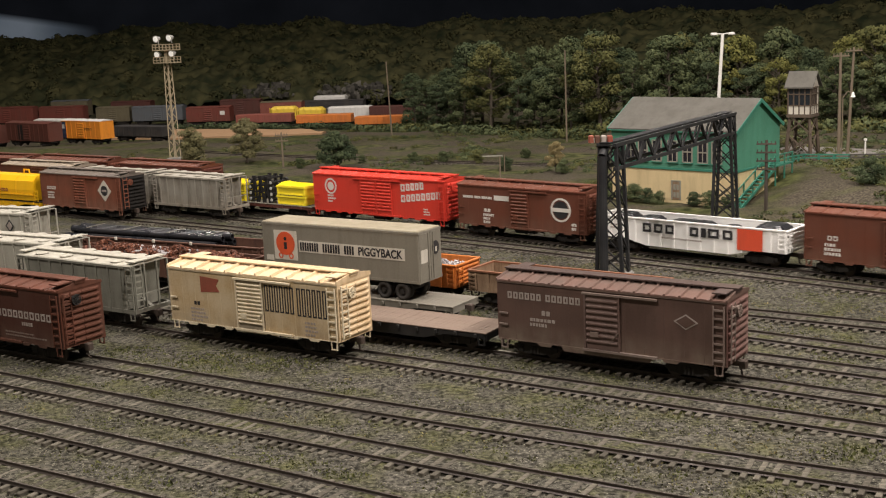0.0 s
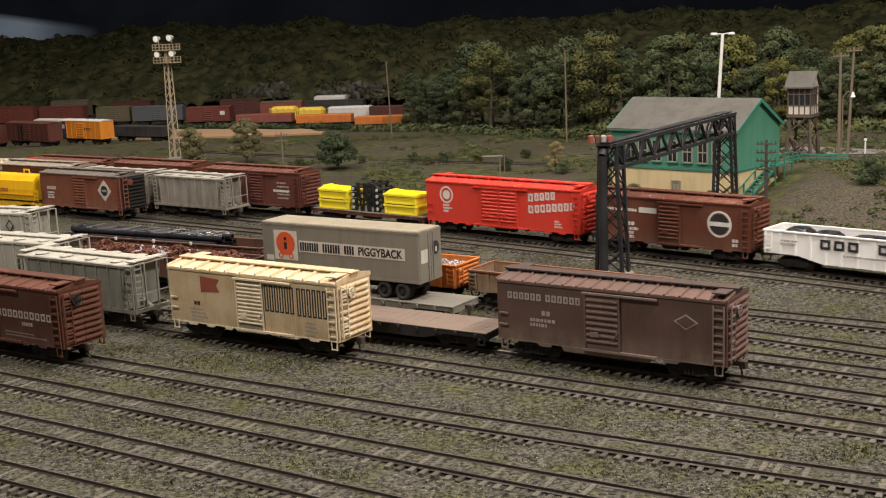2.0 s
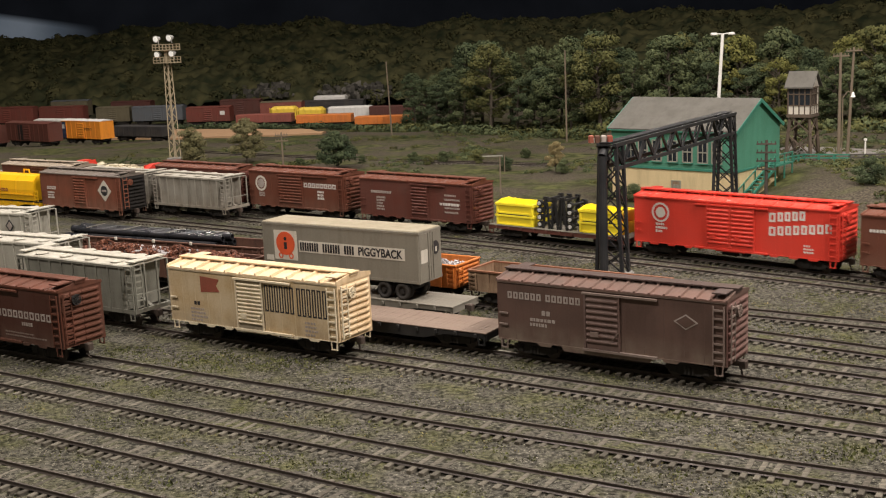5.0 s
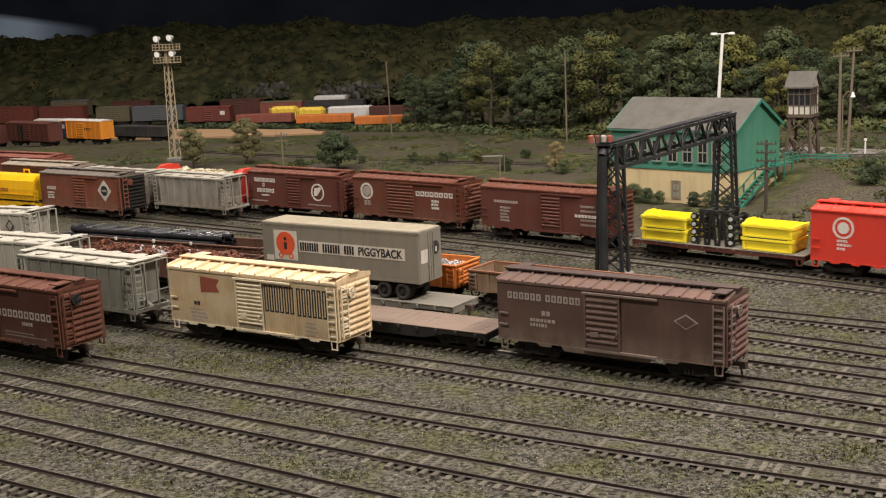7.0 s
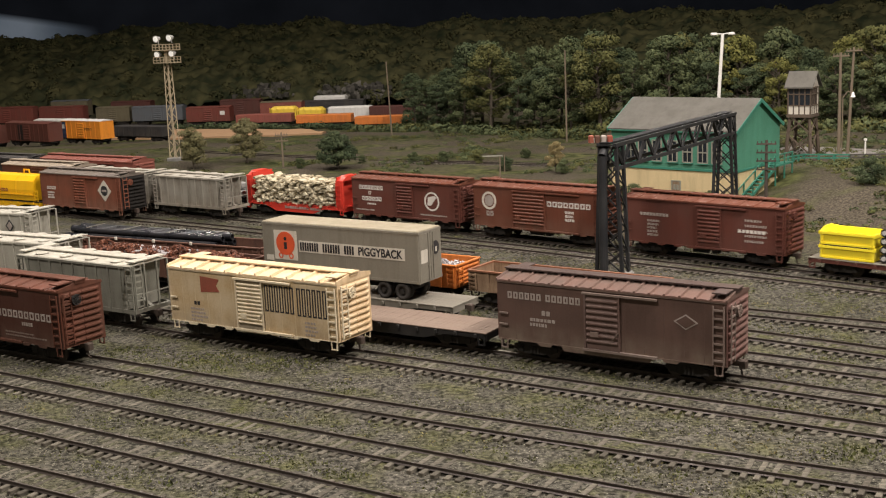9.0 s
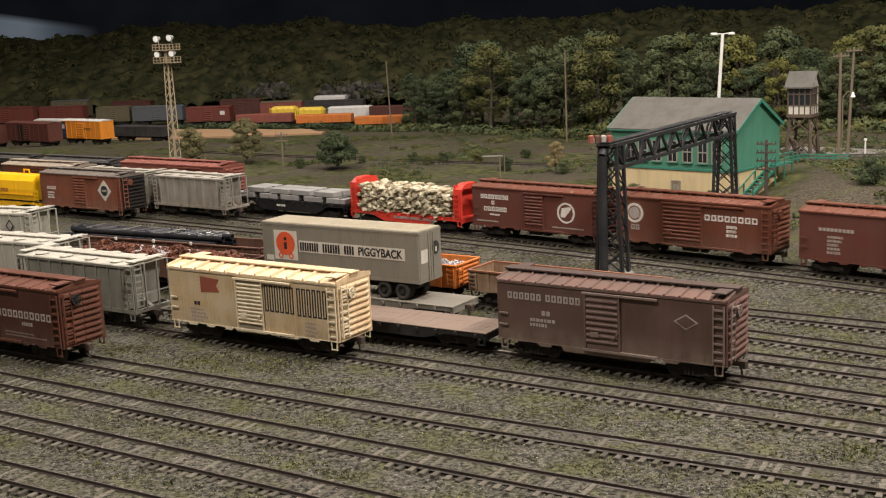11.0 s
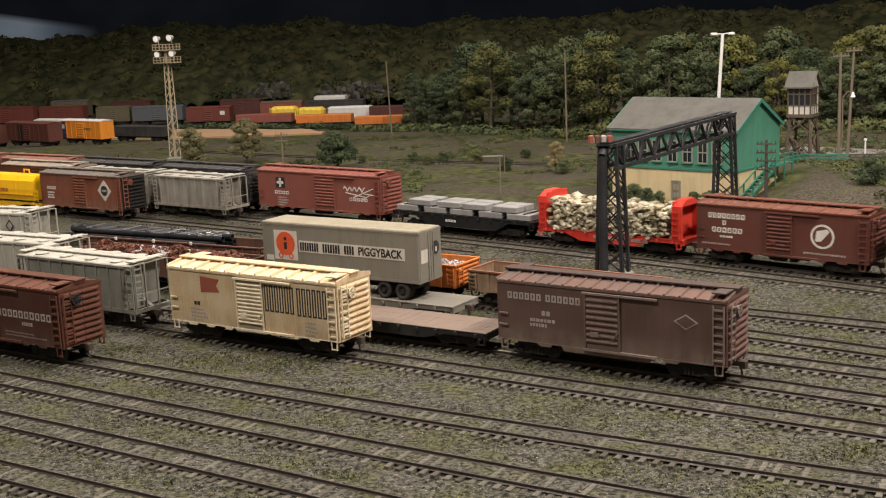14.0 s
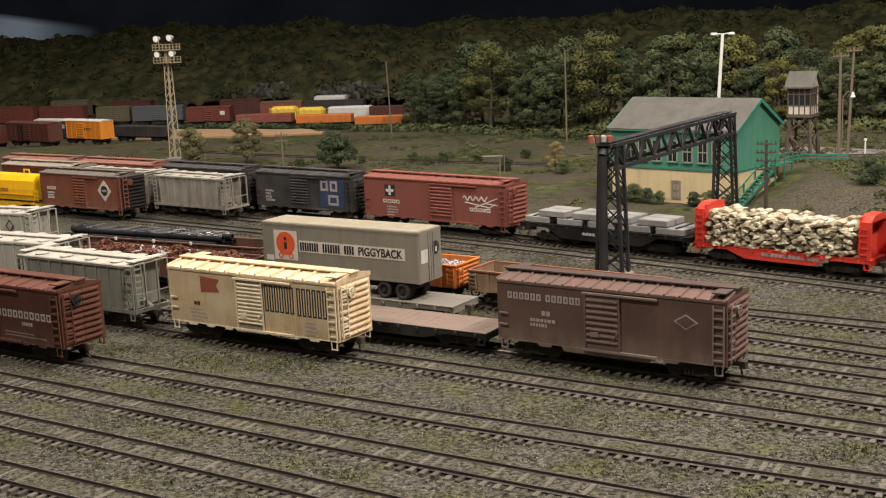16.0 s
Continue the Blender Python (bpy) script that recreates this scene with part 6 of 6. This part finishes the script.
pole(-7.7, 193, 12.1, lean=(-0.03, 0))
pole(18.75, 168.9, 13.2)
pole(7.8, 138, 2.1, r=0.06, label="thin wooden post beside the track")
pole(-20.7, 153, 4.6, 2)
pole(28.9, 101.7, 6.3, 4, turn=-20, material=paint("pole_creosote", (0.075, 0.060, 0.048), 0.9, (0.05, 0.04, 0.03), 0.4), r=0.17)
pole(41.8, 120.5, 10.9, 1, r=0.2)
pole(43.6, 123, 11.3, 1, r=0.18, lean=(0.04, 0))


LIT = nodes_of("lit_lamp")
LIT[3].inputs["Base Color"].default_value = (0.8, 0.8, 0.75, 1)
LIT[3].inputs["Emission Color"].default_value = (1.0, 0.97, 0.88, 1)
LIT[3].inputs["Emission Strength"].default_value = 0.25
LIT = LIT[0]


def floodlight_tower():
    x, y = -37.7, 165.4
    t = thing("floodlight_tower", at(x, y, height(x, y), -25), "tan lattice floodlight tower with round lamps", "light tower")
    h = 13.8
    b = Build()
    lean = 0.0
    q = lambda i, j, f: (i * (0.55 - 0.2 * f) + lean * h * f, j * (0.55 - 0.2 * f), h * f - 0.3 * (f == 0))
    for i in (-1, 1):
        for j in (-1, 1):
            b._beam(q(i, j, 0), q(i, j, 1), 0.13, 0.13)
    n = 14
    for k in range(n):
        f, g = k / n, (k + 1) / n
        for j in (-1, 1):
            b._beam(q(-1, j, f), q(1, j, g), 0.07, 0.07) if k % 2 else b._beam(q(1, j, f), q(-1, j, g), 0.07, 0.07)
        for i in (-1, 1):
            b._beam(q(i, -1, f), q(i, 1, g), 0.07, 0.07) if k % 2 else b._beam(q(i, 1, f), q(i, -1, g), 0.07, 0.07)
    part("mast", b, MAST, t)
    part("footing", Build().soft_box(-0.9, 0.9, -0.9, 0.9, -0.3, 0.45, 0.1), CONC, t)
    for k, z in ((0, h), (1, h + 1.75)):
        c = lean * h
        b = Build()
        b.box(c - 1.75, c + 1.75, -0.8, 0.8, z, z + 0.12)
        for yy in (-0.8, 0.8):
            for zz in (0.45, 0.85):
                b._beam((c - 1.75, yy, z + zz), (c + 1.75, yy, z + zz), 0.09, 0.09)
            for i in range(7):
                xx = c - 1.75 + 3.5 * i / 6
                b._beam((xx, yy, z), (xx, yy, z + 0.9), 0.08, 0.08)
        part("platform", b, MAST, t)
    part("mast_head", Build().box(lean * h - 0.25, lean * h + 0.25, -0.25, 0.25, h, h + 1.75), MAST, t)
    for dx, z in ((-1.25, h + 1.2), (1.25, h + 1.3), (-1.25, h + 3.35), (1.05, h + 3.45)):
        xx = lean * h + dx
        b = Build()
        b.rod((xx, -0.6, z), (xx, 0.2, z + 0.1), 0.5, 16, 0.25)
        b._beam((xx, 0, z), (xx, 0, z - 0.7), 0.1, 0.1)
        l = part("lamp", b, GALV, t, "round floodlight")
        b = Build()
        b.rod((xx, -0.66, z - 0.01), (xx, -0.6, z), 0.38, 16)
        part("lens", b, LIT, l, "pale lamp glass")


floodlight_tower()


def yard_lamp():
    x, y = 36.1, 150.0
    t = thing("yard_lamp", at(x, y, height(x, y)), "tall white yard lamp with two heads", "lamp post")
    h = 12.7
    part("post", Build().rod((0, 0, -0.3), (0.75, 0, h), 0.24, 10, 0.2), LAMP_WHITE, t)
    for s in (-1, 1):
        b = Build()
        b._beam((0.75, 0, h), (0.75 + s * 0.9, 0, h + 0.1), 0.14, 0.14)
        l = part("arm", b, LAMP_WHITE, t)
        part("lamp_head", Build().soft_box(0.75 + s * 1.1 - 0.4, 0.75 + s * 1.1 + 0.4, -0.3, 0.3, h - 0.1, h + 0.2, 0.1), LAMP_WHITE, l)


yard_lamp()


def signal_tower():
    x, y = 39.25, 124.5
    z = height(x, y)
    t = thing("signal_tower", at(x, y, z, -36), "small timber signal tower on tall braced legs", "signal tower")
    s, z0, z1 = 1.2, 4.4, 7.35
    dark = paint("tower_timber", (0.10, 0.075, 0.055), 0.85, (0.06, 0.05, 0.04), 0.4)
    for i in (-1, 1):
        for j in (-1, 1):
            part("leg", Build()._beam((i * s * 1.15, j * s * 1.15, -0.4), (i * s * 0.85, j * s * 0.85, z0), 0.28, 0.28), dark, t)
    for j in (-1, 1):
        for k in range(2):
            za, zb = z0 * k / 2 + 0.2, z0 * (k + 1) / 2
            for i in (-1, 1):
                part("brace", Build()._beam((i * s * 1.1, j * s * 1.05, za), (-i * s * 0.95, j * s * 0.95, zb), 0.12, 0.12), dark, t)
                part("brace", Build()._beam((j * s * 1.05, i * s * 1.1, za), (j * s * 0.95, -i * s * 0.95, zb), 0.12, 0.12), dark, t)
    cab = part("cabin", Build().box(-s, s, -s, s, z0, z1), GLASS, t, "glazed cabin")
    b = Build()
    for i in (-1, 1):
        b.box(-s - 0.05, s + 0.05, min(i * s, i * (s + 0.06)), max(i * s, i * (s + 0.06)), z0, z0 + 1.0)
        b.box(min(i * s, i * (s + 0.06)), max(i * s, i * (s + 0.06)), -s, s, z0, z0 + 1.0)
    b.loft([[(x, -s, z1), (x, s, z1), (x, 0, z1 + 1.45)] for x in (s, s + 0.06)])
    b.box(s, s + 0.06, s * 0.5, s, z0 + 1.0, z1)
    part("panel", b, SIGN_WHITE, cab, "white panel boards")
    b = Build()
    for i in (-1, 1):
        for k in range(5):
            p = -s + 2 * s * k / 4
            b.box(p - 0.07, p + 0.07, min(i * s, i * (s + 0.09)), max(i * s, i * (s + 0.09)), z0, z1)
            b.box(min(i * s, i * (s + 0.09)), max(i * s, i * (s + 0.09)), p - 0.07, p + 0.07, z0, z1)
        for z in (z0 + 0.02, z0 + 1.0, z1 - 0.75, z1 - 0.1):
            b.box(-s - 0.05, s + 0.05, min(i * s, i * (s + 0.1)), max(i * s, i * (s + 0.1)), z - 0.06, z + 0.07)
            b.box(min(i * s, i * (s + 0.1)), max(i * s, i * (s + 0.1)), -s, s, z - 0.06, z + 0.07)
    part("timber_frame", b, dark, cab)
    b = Build()
    for i in (-1, 1):
        e = s + 0.4
        sec = [(0, z1 + 1.65), (i * e, z1 + 0.02), (i * e, z1 - 0.12), (0, z1 + 1.5)]
        b.loft([[(x, y, z) for y, z in sec] for x in (-s - 0.35, s + 0.35)])
    part("roof", b, SHINGLE, t, "grey gabled roof")
    part("floor_beam", Build().box(-s - 0.15, s + 0.15, -s - 0.15, s + 0.15, z0 - 0.25, z0 - 0.003), dark, t)


signal_tower()



def guard_fence():
    """Low green rail fence along the road behind the freight house."""
    pts = [(35.6, 117.5), (38.0, 120.0), (42.0, 117.8), (47.0, 114.6), (52.5, 111.0)]
    t = thing("guard_fence", O, "low timber guard fence, green then dark, by the road", "fence")
    dark = paint("fence_dark", (0.075, 0.070, 0.060), 0.9, (0.05, 0.045, 0.04), 0.4)
    for k_seg, ((xa, ya), (xb, yb)) in enumerate(zip(pts, pts[1:])):
        mat = GREEN_TRIM if k_seg < 2 else dark
        za, zb = height(xa, ya), height(xb, yb)
        n = 3
        for k in range(n):
            f = k / n
            x, y = xa + (xb - xa) * f, ya + (yb - ya) * f
            z = height(x, y)
            part("post", Build().box(x - 0.1, x + 0.1, y - 0.1, y + 0.1, z - 0.3, z + 0.75), mat, t)
        for dz in (0.35, 0.68):
            part("rail", Build()._beam((xa, ya - 0.12, za + dz), (xb, yb - 0.12, zb + dz), 0.08, 0.14), mat, t)


guard_fence()
ASPHALT = paint("old_asphalt", (0.17, 0.16, 0.145), 0.9, (0.12, 0.11, 0.1), 0.4, streak=0.0)
rows = []
for i in range(14):
    x = 36 + i * 1.6
    y = 125.5 - 0.62 * (x - 36)
    rows.append([(x, y, height(x, y) + 0.12), (x + 1.2, y + 2.2, height(x + 1.2, y + 2.2) + 0.16), (x + 3.4, y + 6, height(x + 3.4, y + 6) + 0.12), (x + 3.4, y + 6, 1.0), (x, y, 1.0)])
tagged(new("pavement", Build().loft(rows).mesh("pavement", ASPHALT)), "worn grey asphalt road by the fence", "road", kind="structure")


def signal_post():
    x, y = 45.0, 121.6
    t = thing("crossing_post", at(x, y, height(x, y) + 0.1), "small white post with round head", "post")
    part("post", Build().rod((0, 0, -0.3), (0, 0, 1.45), 0.08, 10), LAMP_WHITE, t)
    part("head", Build().rod((0, -0.1, 1.5), (0, 0.1, 1.5), 0.15, 16), LAMP_WHITE, t)


signal_post()


def street_lamp():
    x, y = 42.0, 120.3
    t = thing("street_lamp", at(x, y, height(x, y)), "white shaded street lamp on a pole bracket", "street lamp")
    b = Build()
    b._beam((0, 0, 6.2), (0.5, 0, 6.9), 0.08, 0.08)
    b._beam((0.5, 0, 6.9), (1.1, 0, 6.8), 0.08, 0.08)
    b.rod((0.05, 0, -0.2), (0.05, 0, 6.3), 0.06, 6)
    part("bracket", b, WOOD, t)
    part("shade", Build().rod((1.1, 0, 6.3), (1.1, 0, 6.8), 0.24, 14, 0.09), LAMP_WHITE, t)


street_lamp()


def trackside_board():
    x, y = 6.25, 119.0
    t = thing("trackside_board", at(x, y, height(x, y)), "pale horizontal board on a thin post", "board")
    part("board", Build().box(-1.8, 0.3, -0.06, 0.0, 3.92, 4.06), SASH, t)
    part("post", Build().rod((0, 0.05, -0.3), (0, 0.05, 4.0), 0.08, 8), WOOD, t)


trackside_board()
for x, y, s, mat, words_ in ((22.0, 163.0, 0.4, SIGN_WHITE, "small white crate by the woods"), (24.5, 160.5, 0.4, RED_FLAG, "small red crate by the woods"),
                             (26.0, 159.5, 0.35, RED_FLAG, "small red drum by the woods")):
    tagged(place(new("crate", Build().soft_box(-s, s, -s * 0.8, s * 0.8, -0.3, s * 1.4, 0.08).mesh("crate", mat)), at(x, y, height(x, y), 25)), words_, "crate")

tagged(place(new("pale_rod", Build()._beam((0, 0, 0.06), (1.25, 0, 0.06), 0.09, 0.09).mesh("pale_rod", SIGN_WHITE)), at(2.8, 60.65, -0.24, -40)), "pale plastic rod lying beside the rail", "rod")

# bushes and small trees on the turf
for x, y, h, kind, seed in ((-33.4, 157, 5.9, "pale", 1), (-26.6, 160, 6.6, "pale", 2), (-13.0, 148, 5.2, "dark", 3), (13.6, 134.5, 3.9, "straw", 4), (38.0, 101.0, 2.6, "dark", 12)):
    tree(x, y, h, kind, 400 + seed, spread={"pale": 0.30, "straw": 0.24}.get(kind, 0.40), low=0.2, name="small_tree")
for x, y, h, kind, seed in ((8.0, 139, 1.8, "dark", 5), (0.5, 150, 1.8, "green", 6), (-3.5, 152, 1.6, "green", 7), (17.6, 112.4, 1.6, "dark", 8), (18.8, 111.4, 1.9, "green", 17), (19.9, 110.3, 1.5, "dark", 18), (20.7, 109.0, 1.3, "green", 9), (23.6, 106.6, 1.5, "dark", 10), (24.9, 105.6, 1.7, "green", 19), (16.6, 114.6, 1.8, "green", 20), (26.2, 104.6, 1.3, "dark", 21), (11.3, 150, 1.5, "green", 22), (-1.3, 149, 1.4, "olive", 23), (-10.3, 152.5, 1.2, "green", 24), (14.2, 133, 1.7, "green", 13), (5.0, 147, 1.6, "olive", 15), (-18, 150, 1.5, "green", 16)):
    tree(x, y, h, kind, 400 + seed, spread=0.42, low=0.15, name="bush")


# ---- the far yard at the foot of the hill ----
def far_box(x, y, L, col, turn, zt=4.1, W=2.9, label="", name="boxcar", top=None, soft=0.1):
    t = thing(name, at(x, y, height(x, y) + 0.12, turn), label, "freight car", "far yard cars")
    h, w = L / 2, W / 2
    part("body", Build().soft_box(-h, h, -w, w, 1.0, zt, soft), col, t)
    if name == "boxcar":
        part("roof", Build().loft([[(xx, -w - 0.05, zt - 0.04), (xx, 0, zt + 0.25), (xx, w + 0.05, zt - 0.04)] for xx in (-h - 0.05, h + 0.05)]), top or col, t)
        b = Build().box(-0.9, 0.9, -w - 0.08, -w, 1.1, zt - 0.25)
        b.ribs_x(-0.85, 0.85, -w - 0.08, 1.2, zt - 0.35, 6, -1, 0.06)
        part("door", b, col, t)
    rib = Build().box(-0.07, 0.07, -0.05, 0.05, 1.0, zt - 0.12).mesh("rib", col)
    for i in range(int(L / 1.3) + 1):
        xx = -h + 0.12 + (L - 0.24) * i / int(L / 1.3)
        if name != "boxcar" or abs(xx) > 1.0:
            part("rib", rib, None, t, at=(xx, -w - 0.02, 0))
    b = Build().box(-h + 0.3, h - 0.3, -0.9, 0.9, 0.7, 1.0)
    part("underframe", b, BLACK, t)
    for s in (-1, 1):
        truck(t, s * (h - 2))
    return t


FY = paint("far_yellow", (0.70, 0.50, 0.06), 0.6, (0.5, 0.35, 0.1), 0.2)
FW = paint("far_white", (0.58, 0.57, 0.54), 0.6, (0.4, 0.38, 0.33), 0.2)
FAR_RED = paint("far_red", (0.135, 0.036, 0.026), 0.7, (0.10, 0.055, 0.04), 0.4)
FAR_OXIDE = paint("far_oxide", (0.075, 0.026, 0.02), 0.7, (0.075, 0.045, 0.035), 0.4)
FG = paint("far_blue_grey", (0.085, 0.095, 0.105), 0.75, (0.11, 0.10, 0.09), 0.4)
REEFER = paint("reefer_orange", (0.72, 0.26, 0.03), 0.55, (0.5, 0.2, 0.05), 0.2)
r = far_box(-61.3, 203.5, 11.0, REEFER, -37, label="orange refrigerator car with pale roof", top=FW)
part("side_panel", Build().box(-5.5, -4.2, -1.5, -1.452, 1.0, 3.9), T_BLUE, r, "dark blue side panel")
part("placard", Build().box(-5.2, -4.5, -1.53, -1.5, 2.7, 3.4), FW, r, "white placard")
bars(r, 0.6, 2.5, 0.4, [0.5] * 5, BLACK, -1.46)
r = far_box(-70.3, 202.4, 12.4, T_BROWN2, -37, label="brown boxcar with open door in the far yard")
# Flat black panel on the closed side paints the shade inside an open door.
part("doorway", Build().box(-2.6, -1.2, -1.47, -1.452, 1.2, 3.8), BLACK, r, "black panel painted as the shade inside an open door")
far_box(-83, 212, 12.4, T_BROWN2, -37, label="brown boxcar in the far yard")
far_box(-52.6, 207, 12.0, T_SOOT, -30, 2.8, label="dark gondola of scrap in the far yard", name="gondola")
far_box(-73, 226, 12.4, FW, -30, 3.6, label="pale-roofed car in the far yard")
OLIVE = paint("far_olive", (0.115, 0.098, 0.060), 0.75, (0.08, 0.07, 0.045), 0.4)
PINK = paint("far_pink_red", (0.23, 0.070, 0.052), 0.75, (0.16, 0.075, 0.055), 0.4)
PALE_RED = paint("far_pale_red", (0.20, 0.062, 0.045), 0.7, (0.15, 0.07, 0.05), 0.4)
for x, y, L, col, zt, label, name, top, soft in (
        (-96.0, 262, 12.4, FAR_RED, 4.3, "red boxcar in the far yard", "boxcar", None, 0.1),
        (-83.9, 262, 10.4, FAR_RED, 4.1, "red boxcar in the far yard", "boxcar", None, 0.1),
        (-86.0, 275, 9.0, OLIVE, 4.5, "olive grey boxcar in the far yard", "boxcar", FG, 0.1),
        (-69.6, 252, 7.6, OLIVE, 4.0, "olive tan boxcar in the far yard", "boxcar", None, 0.1),
        (-69.8, 268, 9.5, FAR_OXIDE, 4.2, "oxide boxcar in the far yard", "boxcar", None, 0.1),
        (-59.3, 249, 11.2, FG, 3.9, "blue-grey boxcar in the far yard", "boxcar", None, 0.1),
        (-42.5, 254, 9.0, FAR_OXIDE, 4.2, "oxide boxcar in the far yard", "boxcar", None, 0.1),
        (-32.6, 246, 9.0, PALE_RED, 4.0, "pale red boxcar in the far yard", "boxcar", OLIVE, 0.1),
        (-22.3, 250, 14.0, T_SOOT, 3.5, "dark boxcar in the far yard", "boxcar", None, 0.1),
        (-23.8, 263, 7.2, FW, 3.9, "white-topped hopper in the far yard", "gondola", None, 0.3),
        (-30.9, 236, 5.5, FY, 3.6, "yellow hooded coil car in the far yard", "gondola", None, 0.5),
        (-25.3, 235, 5.5, FY, 3.4, "yellow hooded coil car in the far yard", "gondola", None, 0.5),
        (-17.2, 232, 8.8, FW, 3.4, "white covered hopper in the far yard", "gondola", None, 0.25),
        (-7.6, 229, 11.2, FAR_OXIDE, 3.4, "oxide gondola in the far yard", "gondola", None, 0.1),
        (-34.3, 232, 11.4, PINK, 2.6, "pinkish red gondola in the far yard", "gondola", None, 0.1),
        (-21.6, 223.5, 10.8, ORANGE, 2.5, "orange gondola in the far yard", "gondola", None, 0.1),
        (-9.9, 215.5, 10.6, ORANGE, 2.4, "orange gondola in the far yard", "gondola", None, 0.1)):
    far_box(x, y, L, col, -8, zt, label=label, name=name, top=top, soft=soft)
r = far_box(-46.8, 240, 9.3, FAR_RED, -8, 3.85, label="red boxcar with white placard in the far yard")
part("placard", Build().box(2.6, 3.6, -1.53, -1.5, 2.3, 3.1), FW, r, "white placard")


def rock_face():
    """Grey rubble showing at the foot of the hill."""
    rnd = random.Random(77)
    b = Build()
    for _ in range(170):
        x, d = rnd.choice((-46, -40, -24, -19, -15)) + rnd.gauss(0, 2.5), rnd.uniform(1, 9)
        z = -1 + hill_height(x, d)
        q = rnd.uniform(0.3, 0.9)
        rot = Euler([rnd.uniform(0, 6.28) for _ in range(3)]).to_matrix()
        pts = [rot @ Vector((i * q * rnd.uniform(0.6, 1.2), j * q * rnd.uniform(0.6, 1.0), k * q * rnd.uniform(0.4, 0.8))) + Vector((x, hill_foot(x) + d - 1.5, z + 1.6)) for k in (-1, 1) for j in (-1, 1) for i in (-1, 1)]
        b.add(pts, [(0, 2, 3, 1), (4, 5, 7, 6), (0, 1, 5, 4), (2, 6, 7, 3), (0, 4, 6, 2), (1, 3, 7, 5)])
    tagged(new("rubble", b.mesh("rubble", varied("grey_rubble", (0.045, 0.043, 0.036), (0.15, 0.14, 0.12), 0.95, 0.6))), "grey rock rubble at the foot of the hill", "rocks", kind="stuff")


rock_face()


# ---- what moves ----
def motions():
    for car, s in TRAIN:
        rows = []
        for i in range(17):
            d = 6.8112 * i + 0.0069365 * i * i / 2
            rows.append((float(i), train_pose(s + d)))
        walk(car, rows)
        # the wheels roll: one turn for each 2.64 m
        rolls = []
        for i in range(241):
            tt = i / 15
            d = 6.8112 * tt + 0.0069365 * tt * tt / 2
            rolls.append((tt, d / 0.42))
        for tr in car.children:
            if tr.name.startswith("truck"):
                for wheel in tr.children:
                    x, y, z = wheel.location
                    walk(wheel, [(tt, pose(x, y, z, 0, math.degrees(a) % 360, 0)) for tt, a in rolls])


motions()
